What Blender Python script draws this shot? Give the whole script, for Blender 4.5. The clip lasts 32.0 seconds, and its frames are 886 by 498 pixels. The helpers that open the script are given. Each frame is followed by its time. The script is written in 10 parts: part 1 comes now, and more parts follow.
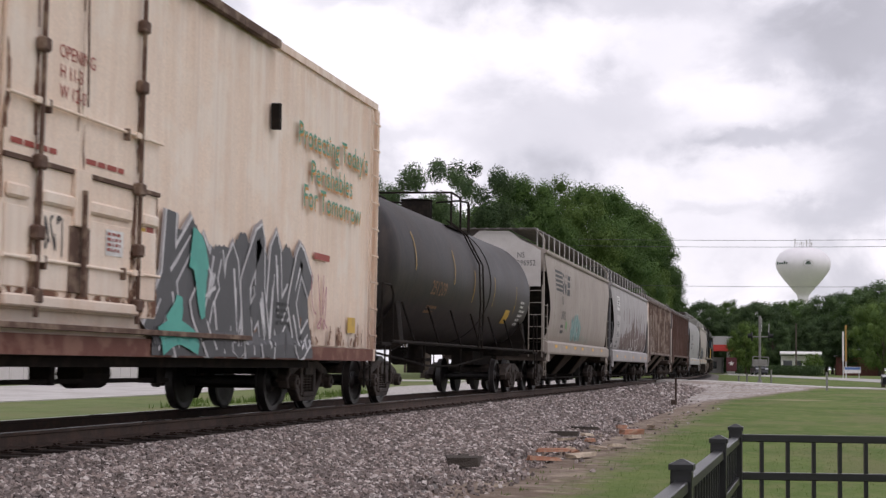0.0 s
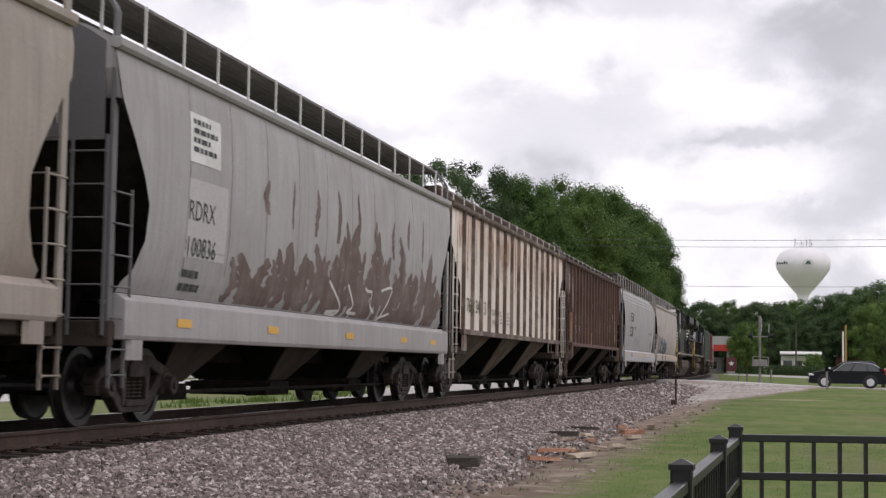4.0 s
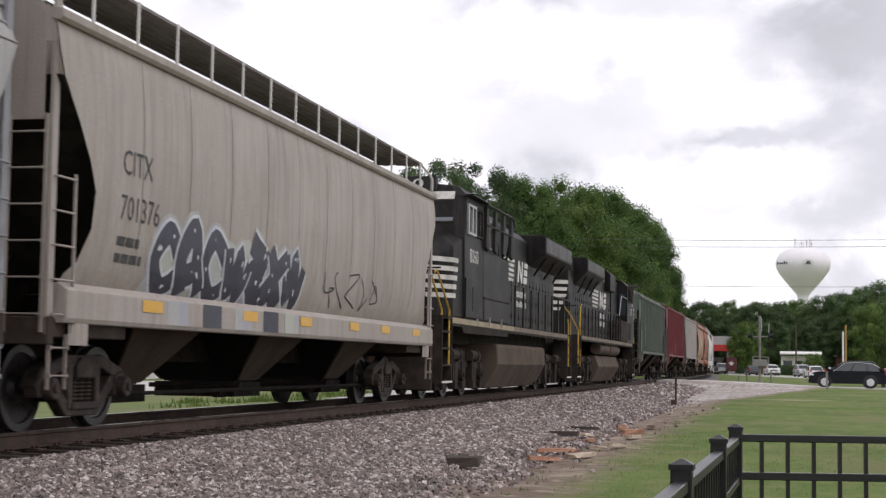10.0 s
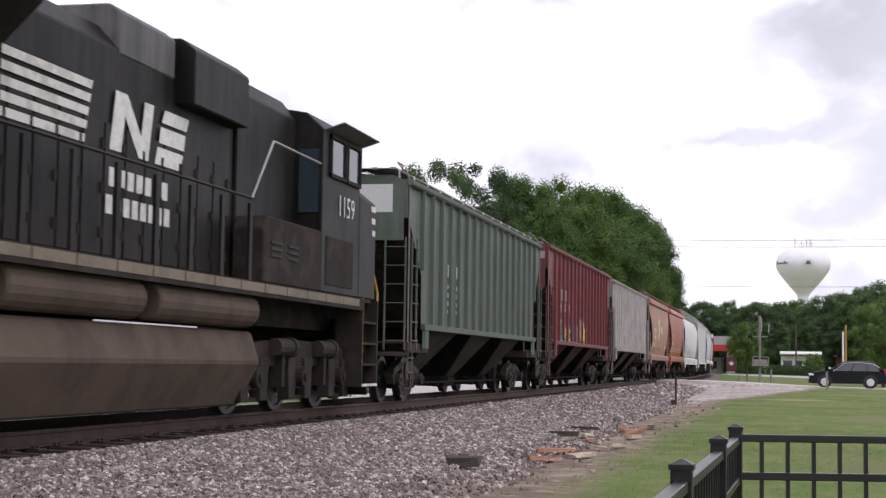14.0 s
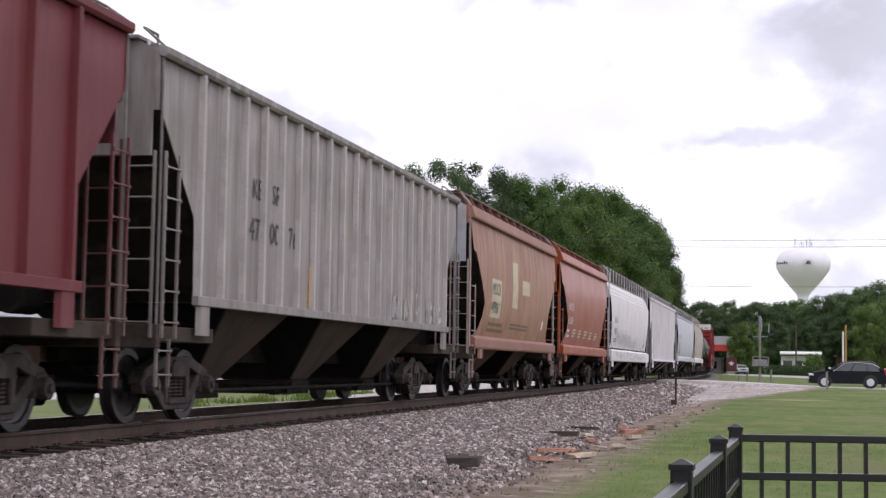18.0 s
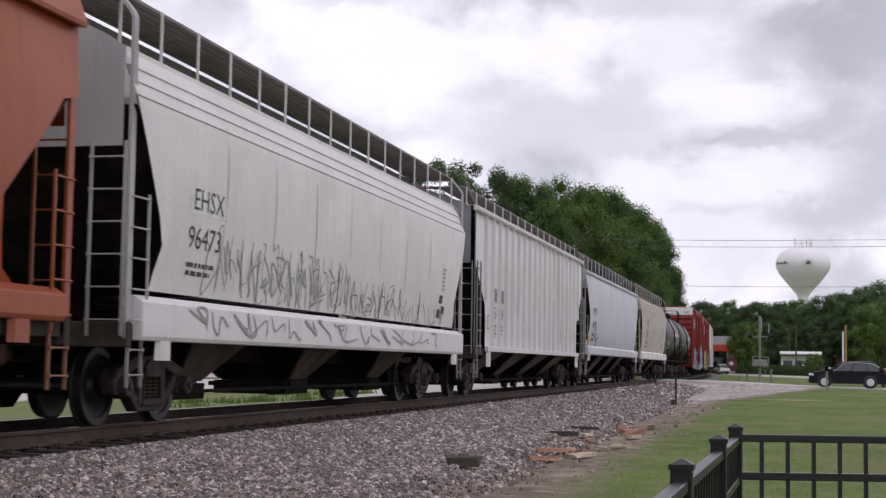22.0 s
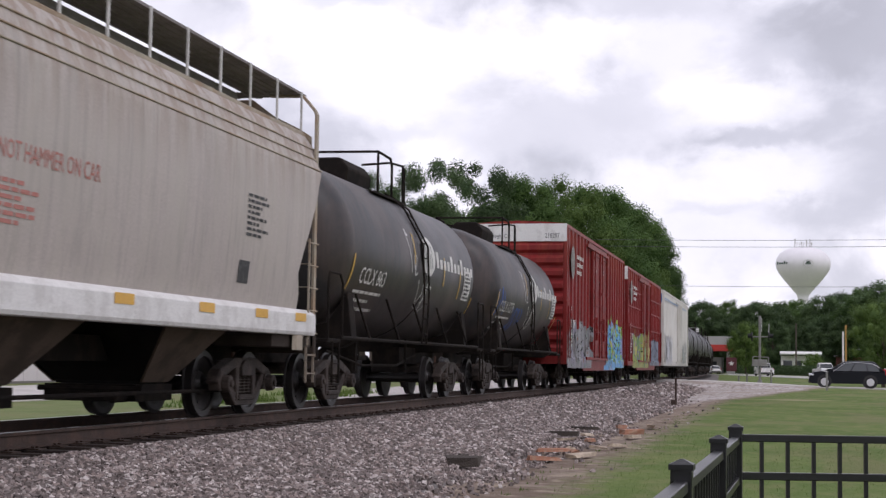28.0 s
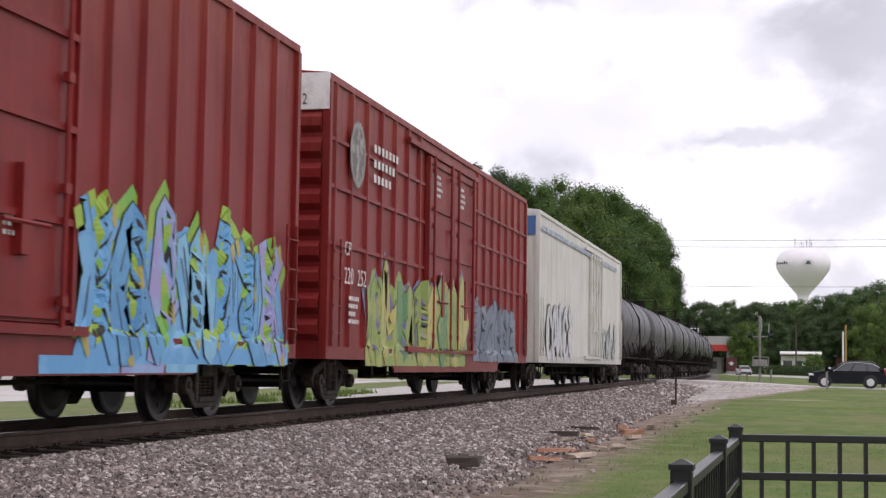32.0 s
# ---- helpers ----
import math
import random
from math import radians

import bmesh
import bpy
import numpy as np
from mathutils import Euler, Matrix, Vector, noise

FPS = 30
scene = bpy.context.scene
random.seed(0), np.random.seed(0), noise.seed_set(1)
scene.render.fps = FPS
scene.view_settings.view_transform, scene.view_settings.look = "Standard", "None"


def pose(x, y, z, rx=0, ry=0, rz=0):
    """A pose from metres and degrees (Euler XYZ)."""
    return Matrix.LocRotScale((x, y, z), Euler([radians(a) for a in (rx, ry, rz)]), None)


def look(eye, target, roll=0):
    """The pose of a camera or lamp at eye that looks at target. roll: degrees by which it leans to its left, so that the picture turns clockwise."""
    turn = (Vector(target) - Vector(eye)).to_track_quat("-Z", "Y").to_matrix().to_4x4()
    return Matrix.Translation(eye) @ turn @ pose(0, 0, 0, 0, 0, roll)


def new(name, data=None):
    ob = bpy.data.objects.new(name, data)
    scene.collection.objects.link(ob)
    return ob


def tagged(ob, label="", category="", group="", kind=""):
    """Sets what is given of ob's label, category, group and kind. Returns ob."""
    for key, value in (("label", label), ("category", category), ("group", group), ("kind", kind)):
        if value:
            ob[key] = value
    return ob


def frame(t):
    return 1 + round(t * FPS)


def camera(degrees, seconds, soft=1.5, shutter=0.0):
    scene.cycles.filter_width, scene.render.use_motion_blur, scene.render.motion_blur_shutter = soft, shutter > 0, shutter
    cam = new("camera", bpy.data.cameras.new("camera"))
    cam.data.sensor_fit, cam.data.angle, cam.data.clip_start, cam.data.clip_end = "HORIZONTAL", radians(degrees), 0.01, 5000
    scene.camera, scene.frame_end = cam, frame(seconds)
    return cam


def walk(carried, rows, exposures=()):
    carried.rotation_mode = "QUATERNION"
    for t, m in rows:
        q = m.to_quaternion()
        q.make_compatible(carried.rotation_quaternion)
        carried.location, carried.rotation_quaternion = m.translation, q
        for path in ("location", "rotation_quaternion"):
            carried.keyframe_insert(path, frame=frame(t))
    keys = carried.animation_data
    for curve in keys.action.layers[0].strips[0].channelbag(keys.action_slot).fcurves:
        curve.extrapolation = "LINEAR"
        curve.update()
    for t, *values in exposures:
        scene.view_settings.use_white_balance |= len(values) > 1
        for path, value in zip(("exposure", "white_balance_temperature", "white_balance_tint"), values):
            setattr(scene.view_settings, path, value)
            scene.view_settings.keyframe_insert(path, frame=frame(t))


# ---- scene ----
# ---- camera: a still tripod beside the railway ----
# x runs along the track away from the tripod, y to its left, z up from the rail head
cam = camera(32.50, 32.0, soft=1.35, shutter=0.15)
EYE = Vector((0.0, 0.0, 0.774))
_yaw, _tilt = radians(12.7265), radians(4.3136)
AIM = EYE + Vector((math.cos(_tilt) * math.cos(_yaw), math.cos(_tilt) * math.sin(_yaw), math.sin(_tilt)))
walk(cam, [(0.0, look(EYE, AIM, 0.87)), (32.0, look(EYE, AIM, 0.87))], exposures=[
    (0.0, 0.04, 6400, 20), (3.0, 0.08, 6480, 18), (6.0, 0.22, 6500, 18), (9.0, 0.24, 6450, 17), (12.0, 0.38, 6450, 18), (14.5, 0.45, 6250, 21), (17.0, 0.43, 6200, 22), (20.0, 0.22, 6200, 22),
    (22.5, -0.04, 6250, 21), (25.0, -0.02, 6200, 22), (28.0, 0.08, 6200, 21), (31.0, 0.32, 6380, 21), (32.0, 0.34, 6400, 21)])

# ---- light: bright overcast, a soft sun high on the viewer's side ----
SUN_EL, SUN_AZ = radians(54), radians(-126)
sun_dir = Vector((math.cos(SUN_AZ) * math.cos(SUN_EL), math.sin(SUN_AZ) * math.cos(SUN_EL), math.sin(SUN_EL)))
sun = new("sun", bpy.data.lights.new("sun", "SUN"))
sun.data.energy, sun.data.angle, sun.data.color = 0.6, radians(30), (1.0, 0.96, 0.9)
sun.matrix_world = look(sun_dir * 50, Vector((0, 0, 0)))

world = bpy.data.worlds.new("overcast_sky")
scene.world = world
world.use_nodes = True
wn, wl = world.node_tree.nodes, world.node_tree.links
wn.clear()


def wnode(kind, **values):
    n = wn.new(kind)
    for k, v in values.items():
        n.inputs[k].default_value = v
    return n


w_out, w_bg = wn.new("ShaderNodeOutputWorld"), wn.new("ShaderNodeBackground")
w_sky = wn.new("ShaderNodeTexSky")
w_sky.sky_type, w_sky.sun_disc = "NISHITA", False
w_sky.sun_elevation, w_sky.sun_rotation = SUN_EL, radians(90) - SUN_AZ
w_skyk = wnode("ShaderNodeVectorMath")
w_skyk.operation = "SCALE"
w_skyk.inputs["Scale"].default_value = 0.12
w_co = wn.new("ShaderNodeTexCoord")
def wmath(op, a, b):
    x = wn.new("ShaderNodeMath")
    x.operation = op
    for k, v in enumerate((a, b)):
        if isinstance(v, (int, float)):
            x.inputs[k].default_value = v
        else:
            wl.new(v, x.inputs[k])
    return x.outputs["Value"]


def wrange(v, a, b, c=0.0, d=1.0):
    x = wn.new("ShaderNodeMapRange")
    x.interpolation_type = "SMOOTHSTEP"
    for k, q in (("From Min", a), ("From Max", b), ("To Min", c), ("To Max", d)):
        x.inputs[k].default_value = q
    wl.new(v, x.inputs["Value"])
    return x.outputs["Result"]


# clouds drawn by compass bearing and height, their edges torn by noise
w_sep = wn.new("ShaderNodeSeparateXYZ")
wl.new(w_co.outputs["Generated"], w_sep.inputs[0])
w_az = wmath("ARCTAN2", w_sep.outputs["Y"], w_sep.outputs["X"])
w_up = w_sep.outputs["Z"]
w_flat = wn.new("ShaderNodeCombineXYZ")
wl.new(w_az, w_flat.inputs[0])
wl.new(wmath("MULTIPLY", w_up, 1.5), w_flat.inputs[1])


def wnoise(scale, detail, rough, shift):
    m = wn.new("ShaderNodeMapping")
    m.inputs["Location"].default_value = shift
    wl.new(w_flat.outputs[0], m.inputs["Vector"])
    t = wnode("ShaderNodeTexNoise", Scale=scale, Detail=detail, Roughness=rough, Distortion=0.25)
    wl.new(m.outputs["Vector"], t.inputs["Vector"])
    return t.outputs["Fac"]


w_u = wmath("ADD", w_az, wmath("MULTIPLY", wmath("SUBTRACT", wnoise(14.0, 7.0, 0.55, (3.1, 0.4, 0)), 0.5), 0.10))
w_v = wmath("ADD", w_up, wmath("MULTIPLY", wmath("SUBTRACT", wnoise(16.0, 7.0, 0.55, (7.7, 2.4, 0)), 0.5), 0.07))
# broad tone of the overcast: mostly white, with grey undersides
w_tone = wrange(wnoise(9.0, 8.0, 0.55, (0.3, 0.2, 0)), 0.36, 0.62, 0.62, 1.04)
w_tone = wmath("MULTIPLY", w_tone, wrange(wnoise(2.4, 5.0, 0.5, (5.2, 1.2, 0)), 0.34, 0.56, 0.86, 1.03))
for _az, _up, _ra, _ru, _tone, _k in (
        (0.263, 0.195, 0.085, 0.040, 1.10, 0.9), (0.165, 0.208, 0.075, 0.026, 1.08, 0.85), (0.040, 0.170, 0.050, 0.020, 1.06, 0.8), (0.032, 0.120, 0.075, 0.022, 1.06, 0.8), (0.075, 0.080, 0.10, 0.03, 0.98, 0.8),
        (0.150, 0.157, 0.080, 0.030, 0.78, 0.9), (0.105, 0.172, 0.040, 0.018, 0.74, 0.7), (0.018, 0.144, 0.030, 0.008, 0.66, 0.8), (-0.032, 0.102, 0.046, 0.012, 0.66, 0.75), (0.050, 0.100, 0.030, 0.006, 0.78, 0.6),
        (0.080, 0.234, 0.075, 0.016, 0.76, 0.85), (-0.040, 0.211, 0.070, 0.030, 0.50, 0.95), (0.010, 0.203, 0.040, 0.016, 0.72, 0.7), (0.27, 0.236, 0.050, 0.012, 0.84, 0.8), (0.40, 0.225, 0.05, 0.02, 0.84, 0.8),
        (-0.12, 0.19, 0.08, 0.05, 0.6, 0.8), (0.42, 0.15, 0.09, 0.04, 0.72, 0.8), (0.245, 0.150, 0.03, 0.010, 0.80, 0.6)):
    _du = wmath("DIVIDE", wmath("SUBTRACT", w_u, _az), _ra)
    _dv = wmath("DIVIDE", wmath("SUBTRACT", w_v, _up), _ru)
    _f = wrange(wmath("SQRT", wmath("ADD", wmath("MULTIPLY", _du, _du), wmath("MULTIPLY", _dv, _dv)), 0.0), 1.35, 0.35, 0.0, _k)
    w_tone = wmath("ADD", wmath("MULTIPLY", w_tone, wmath("SUBTRACT", 1.0, _f)), wmath("MULTIPLY", _f, _tone))
w_r1 = wn.new("ShaderNodeValToRGB")
w_r1.color_ramp.elements[0].position, w_r1.color_ramp.elements[0].color = 0.0, (0.0, 0.0, 0.0, 1)
w_r1.color_ramp.elements[1].position, w_r1.color_ramp.elements[1].color = 1.0, (1.2, 1.2, 1.2, 1)
_e = w_r1.color_ramp.elements.new(0.55)
_e.color = (0.64, 0.655, 0.685, 1)
_e = w_r1.color_ramp.elements.new(0.82)
_e.color = (0.98, 0.985, 0.995, 1)
w_mix = wn.new("ShaderNodeMix")
w_mix.data_type, w_mix.blend_type = "RGBA", "MIX"
w_mix.inputs["Factor"].default_value = 0.95
wl.new(wmath("DIVIDE", w_tone, 1.2), w_r1.inputs["Fac"])
wl.new(w_sky.outputs["Color"], w_skyk.inputs[0])
wl.new(w_skyk.outputs["Vector"], w_mix.inputs["A"])
wl.new(w_r1.outputs["Color"], w_mix.inputs["B"])
wl.new(w_mix.outputs["Result"], w_bg.inputs["Color"])
wl.new(w_bg.outputs["Background"], w_out.inputs["Surface"])
w_bg.inputs["Strength"].default_value = 1.0


# ---- small mesh tools ----
def box(bm, x0, x1, y0, y1, z0, z1):
    v = [bm.verts.new(c) for c in ((x0, y0, z0), (x1, y0, z0), (x1, y1, z0), (x0, y1, z0), (x0, y0, z1), (x1, y0, z1), (x1, y1, z1), (x0, y1, z1))]
    for f in ((3, 2, 1, 0), (4, 5, 6, 7), (0, 1, 5, 4), (1, 2, 6, 5), (2, 3, 7, 6), (3, 0, 4, 7)):
        bm.faces.new([v[i] for i in f])
    return v


def tbox(bm, m, sx, sy, sz):
    """A box of that size about the origin of the pose m."""
    v = box(bm, -sx / 2, sx / 2, -sy / 2, sy / 2, -sz / 2, sz / 2)
    for q in v:
        q.co = m @ q.co


def ring_loft(bm, rings, closed=True, caps=True):
    vs = [[bm.verts.new(p) for p in r] for r in rings]
    n = len(vs[0])
    for a, b in zip(vs, vs[1:]):
        for i in range(n if closed else n - 1):
            j = (i + 1) % n
            bm.faces.new((a[i], a[j], b[j], b[i]))
    if caps and closed:
        bm.faces.new(vs[0][::-1])
        bm.faces.new(vs[-1])
    return vs


def rod(bm, p0, p1, r, seg=8, r1=None, caps=True):
    p0, p1 = Vector(p0), Vector(p1)
    d = (p1 - p0).normalized()
    u = d.cross(Vector((0, 0, 1)) if abs(d.z) < 0.9 else Vector((1, 0, 0))).normalized()
    w = d.cross(u)
    r1 = r if r1 is None else r1
    rings = []
    for p, q in ((p0, r), (p1, r1)):
        rings.append([p + (u * math.cos(a) + w * math.sin(a)) * q for a in (2 * math.pi * i / seg for i in range(seg))])
    ring_loft(bm, rings, True, caps)


def pipe(bm, pts, r, seg=6):
    for a, b in zip(pts, pts[1:]):
        rod(bm, a, b, r, seg)


def prism(bm, outline, axis, a, b):
    """An outline in the two other axes (in order x, y, z), drawn out along axis from a to b."""
    def place(p, t):
        return {"x": (t, p[0], p[1]), "y": (p[0], t, p[1]), "z": (p[0], p[1], t)}[axis]
    ring_loft(bm, [[place(p, a) for p in outline], [place(p, b) for p in outline]])


def finish(bm, bevel=0.0, smooth=False):
    bmesh.ops.recalc_face_normals(bm, faces=bm.faces)
    if bevel:
        bmesh.ops.bevel(bm, geom=[e for e in bm.edges if len(e.link_faces) == 2 and e.calc_face_angle(0) > 0.6], offset=bevel, segments=1, affect="EDGES", clamp_overlap=True)
    if smooth:
        for f in bm.faces:
            f.smooth = True
    return bm


def as_mesh(name, bm, material, bevel=0.0, smooth=False):
    finish(bm, bevel, smooth)
    me = bpy.data.meshes.new(name)
    bm.to_mesh(me)
    bm.free()
    for m in (material if isinstance(material, (list, tuple)) else [material]):
        me.materials.append(m)
    return me


def part(name, bm, material, parent, label="", bevel=0.0, smooth=False, at=None):
    """One mesh object under a thing or under a part. bm may be a ready mesh."""
    me = bm if isinstance(bm, bpy.types.Mesh) else as_mesh(name, bm, material, bevel, smooth)
    ob = new(name, me)
    ob.parent = parent
    if at is not None:
        ob.matrix_basis = at
    if label:
        ob["label"] = label
    return ob


def thing(name, label, category, group="", kind="", at=None):
    ob = new(name)
    ob.empty_display_size = 0.3
    if at is not None:
        ob.matrix_basis = at
    return tagged(ob, label, category, group, kind)


def solid(name, bm, material, label, category, group="", kind="", bevel=0.0, smooth=False, at=None):
    """A thing of one mesh."""
    me = bm if isinstance(bm, bpy.types.Mesh) else as_mesh(name, bm, material, bevel, smooth)
    ob = new(name, me)
    if at is not None:
        ob.matrix_basis = at
    return tagged(ob, label, category, group, kind)


B = bmesh.new


# ---- materials ----
def rgb(c):
    return (*c, 1.0)


def surface(name, color, rough=0.6, metal=0.0, spots=None, spot_scale=1.0, spot_amount=0.5, streak=None, streak_amount=0.0, streak_scale=(3.0, 3.0, 0.25),
            grain=0.12, grain_scale=40.0, bump=0.05, bump_scale=60.0, coat=0.0, per_object=0.0, grime=0.0, runs=None, low=None, low_height=1.2, spec=0.5):
    """Paint, metal or masonry: grain and blotches (spots), marks that run down (streak), dust thrown up from the track (low)."""
    m = bpy.data.materials.new(name)
    m.use_nodes = True
    n, l = m.node_tree.nodes, m.node_tree.links
    bsdf = n["Principled BSDF"]
    co = n.new("ShaderNodeTexCoord")

    def noise_tex(scale, detail, rough_=0.55, stretch=None):
        t = n.new("ShaderNodeTexNoise")
        t.inputs["Scale"].default_value, t.inputs["Detail"].default_value, t.inputs["Roughness"].default_value = scale, detail, rough_
        src = co.outputs["Object"]
        if stretch:
            mp = n.new("ShaderNodeMapping")
            mp.inputs["Scale"].default_value = stretch
            l.new(src, mp.inputs["Vector"])
            src = mp.outputs["Vector"]
        l.new(src, t.inputs["Vector"])
        return t

    def ramp(fac, a, b):
        r = n.new("ShaderNodeMapRange")
        r.inputs["From Min"].default_value, r.inputs["From Max"].default_value = a, b
        r.clamp = True
        l.new(fac, r.inputs["Value"])
        return r.outputs["Result"]

    def mix(fac, a, b, mode="MIX"):
        x = n.new("ShaderNodeMix")
        x.data_type, x.blend_type = "RGBA", mode
        for sock, val in (("Factor", fac), ("A", a), ("B", b)):
            if isinstance(val, (int, float)):
                x.inputs[sock].default_value = val
            elif isinstance(val, tuple):
                x.inputs[sock].default_value = rgb(val) if sock != "Factor" else val
            else:
                l.new(val, x.inputs[sock])
        return x.outputs["Result"]

    def times(v, k):
        x = n.new("ShaderNodeMath")
        x.operation = "MULTIPLY"
        l.new(v, x.inputs[0])
        x.inputs[1].default_value = k
        return x.outputs["Value"]

    g = noise_tex(grain_scale, 4)
    c = mix(ramp(g.outputs["Fac"], 0.3, 0.7), tuple(v * (1 - grain) for v in color), tuple(min(1, v * (1 + grain)) for v in color))
    big = noise_tex(0.8, 5)
    c = mix(times(ramp(big.outputs["Fac"], 0.35, 0.75), 0.25), c, tuple(v * 0.72 for v in color))
    if spots:
        s = noise_tex(spot_scale, 7, 0.62)
        c = mix(times(ramp(s.outputs["Fac"], 0.48, 0.59), spot_amount), c, spots)
    if streak:
        s = noise_tex(1.6, 6, 0.6, streak_scale)
        c = mix(times(ramp(s.outputs["Fac"], 0.45, 0.64), streak_amount), c, streak)
    if grime:
        s = noise_tex(2.2, 7, 0.65, (4.5, 4.5, 0.16))
        c = mix(times(ramp(s.outputs["Fac"], 0.48, 0.72), grime), c, tuple(v * 0.42 + 0.01 for v in color))
        s = noise_tex(0.5, 6, 0.6)
        c = mix(times(ramp(s.outputs["Fac"], 0.45, 0.70), grime * 0.8), c, tuple(v * 0.62 for v in color))
    if runs:
        # stains that run down from the roof edge: colour, from where down to where, how much
        tint, z_hi, z_lo, much = runs
        s = noise_tex(1.5, 7, 0.62, (3.2, 3.2, 0.45))
        sp = n.new("ShaderNodeSeparateXYZ")
        l.new(co.outputs["Object"], sp.inputs[0])
        x = n.new("ShaderNodeMath")
        x.operation = "MULTIPLY"
        l.new(ramp(s.outputs["Fac"], 0.43, 0.54), x.inputs[0])
        l.new(ramp(sp.outputs["Z"], z_lo, z_hi), x.inputs[1])
        c = mix(times(x.outputs["Value"], much), c, tint)
    if low:
        sp = n.new("ShaderNodeSeparateXYZ")
        l.new(co.outputs["Object"], sp.inputs[0])
        h = n.new("ShaderNodeMapRange")
        h.inputs["From Min"].default_value, h.inputs["From Max"].default_value = low_height, 0.3
        h.clamp = True
        l.new(sp.outputs["Z"], h.inputs["Value"])
        c = mix(times(h.outputs["Result"], 0.55), c, low)
    if per_object:
        oi = n.new("ShaderNodeObjectInfo")
        hsv = n.new("ShaderNodeHueSaturation")
        mr = n.new("ShaderNodeMapRange")
        mr.inputs["To Min"].default_value, mr.inputs["To Max"].default_value = 1 - per_object, 1 + per_object
        l.new(oi.outputs["Random"], mr.inputs["Value"])
        l.new(mr.outputs["Result"], hsv.inputs["Value"])
        l.new(c, hsv.inputs["Color"])
        c = hsv.outputs["Color"]
    l.new(c, bsdf.inputs["Base Color"])
    r = n.new("ShaderNodeMapRange")
    r.inputs["To Min"].default_value, r.inputs["To Max"].default_value = max(0.02, rough - 0.1), min(1, rough + 0.12)
    l.new(big.outputs["Fac"], r.inputs["Value"])
    l.new(r.outputs["Result"], bsdf.inputs["Roughness"])
    bsdf.inputs["Metallic"].default_value = metal
    bsdf.inputs["Coat Weight"].default_value = coat
    bsdf.inputs["Specular IOR Level"].default_value = spec
    if bump:
        bt = noise_tex(bump_scale, 3)
        bn = n.new("ShaderNodeBump")
        bn.inputs["Strength"].default_value, bn.inputs["Distance"].default_value = bump * 4, 0.01
        l.new(bt.outputs["Fac"], bn.inputs["Height"])
        l.new(bn.outputs["Normal"], bsdf.inputs["Normal"])
    return m


DUST = (0.17, 0.13, 0.10)
m_rail_side = surface("rusty_rail", (0.060, 0.038, 0.029), 0.85, 0.0, spots=(0.105, 0.060, 0.042), spot_scale=6, bump=0.1)
m_rail_top = surface("polished_rail", (0.45, 0.44, 0.43), 0.28, 0.9, grain=0.05)
m_tie = surface("creosote_tie", (0.028, 0.018, 0.014), 0.9, spots=(0.066, 0.046, 0.036), spot_scale=9, bump=0.3, per_object=0.2)
m_plate = surface("rusty_plate", (0.050, 0.031, 0.023), 0.85, 0.0, spots=(0.07, 0.04, 0.03), spot_scale=12)
m_truck = surface("truck_steel", (0.036, 0.027, 0.023), 0.7, 0.0, spots=(0.085, 0.064, 0.053), spot_scale=5, spot_amount=0.6, bump=0.15, spec=0.3)
m_truck_red = surface("rusty_truck_steel", (0.065, 0.036, 0.026), 0.85, 0.0, spots=(0.035, 0.024, 0.02), spot_scale=5, spot_amount=0.6, bump=0.15, spec=0.15)
m_wheel = surface("wheel_steel", (0.020, 0.017, 0.017), 0.42, 0.1, spots=(0.036, 0.028, 0.024), spot_scale=7, bump=0.06, spec=0.5)
m_spring = surface("spring_steel", (0.05, 0.038, 0.03), 0.7, 0.2, bump=0.0)
m_under = surface("underframe_black", (0.015, 0.012, 0.0105), 0.9, spots=(0.036, 0.027, 0.021), spot_scale=3, spot_amount=0.5, spec=0.15)
m_black_iron = surface("black_powder_coat", (0.008, 0.008, 0.009), 0.32, grain=0.2, bump=0.03)
m_yellow = surface("safety_yellow", (0.62, 0.38, 0.04), 0.5, spots=DUST, spot_scale=5, spot_amount=0.3)
m_glass = surface("dark_glass", (0.02, 0.025, 0.03), 0.06, grain=0.0, bump=0.0, spec=0.8)
m_white = surface("white_paint", (0.78, 0.77, 0.75), 0.55, spots=DUST, spot_scale=3, spot_amount=0.18)
m_ink = surface("black_stencil", (0.03, 0.03, 0.032), 0.6, grain=0.3, spots=(0.2, 0.2, 0.2), spot_scale=9, spot_amount=0.25)
m_chrome = surface("worn_steel", (0.42, 0.41, 0.40), 0.45, 0.7)

# ---- ground, railway, roads ----
CURVE_FROM, BEND, TRACK_Y = 103.684, 0.000465907, 8.546


def track(s, off=0.0):
    """The place and heading of the track s metres along; off is metres to the left of its middle."""
    a = max(s - CURVE_FROM, 0.0) * BEND
    if a:
        x, y = CURVE_FROM + math.sin(a) / BEND, TRACK_Y + (1 - math.cos(a)) / BEND
    else:
        x, y = s, TRACK_Y
    return x - off * math.sin(a), y + off * math.cos(a), a


def track_x(x):
    """The track's middle at x."""
    d = max(x - CURVE_FROM, 0.0)
    return TRACK_Y + d * d * BEND / 2


def smooth01(t):
    t = min(1.0, max(0.0, t))
    return t * t * (3 - 2 * t)


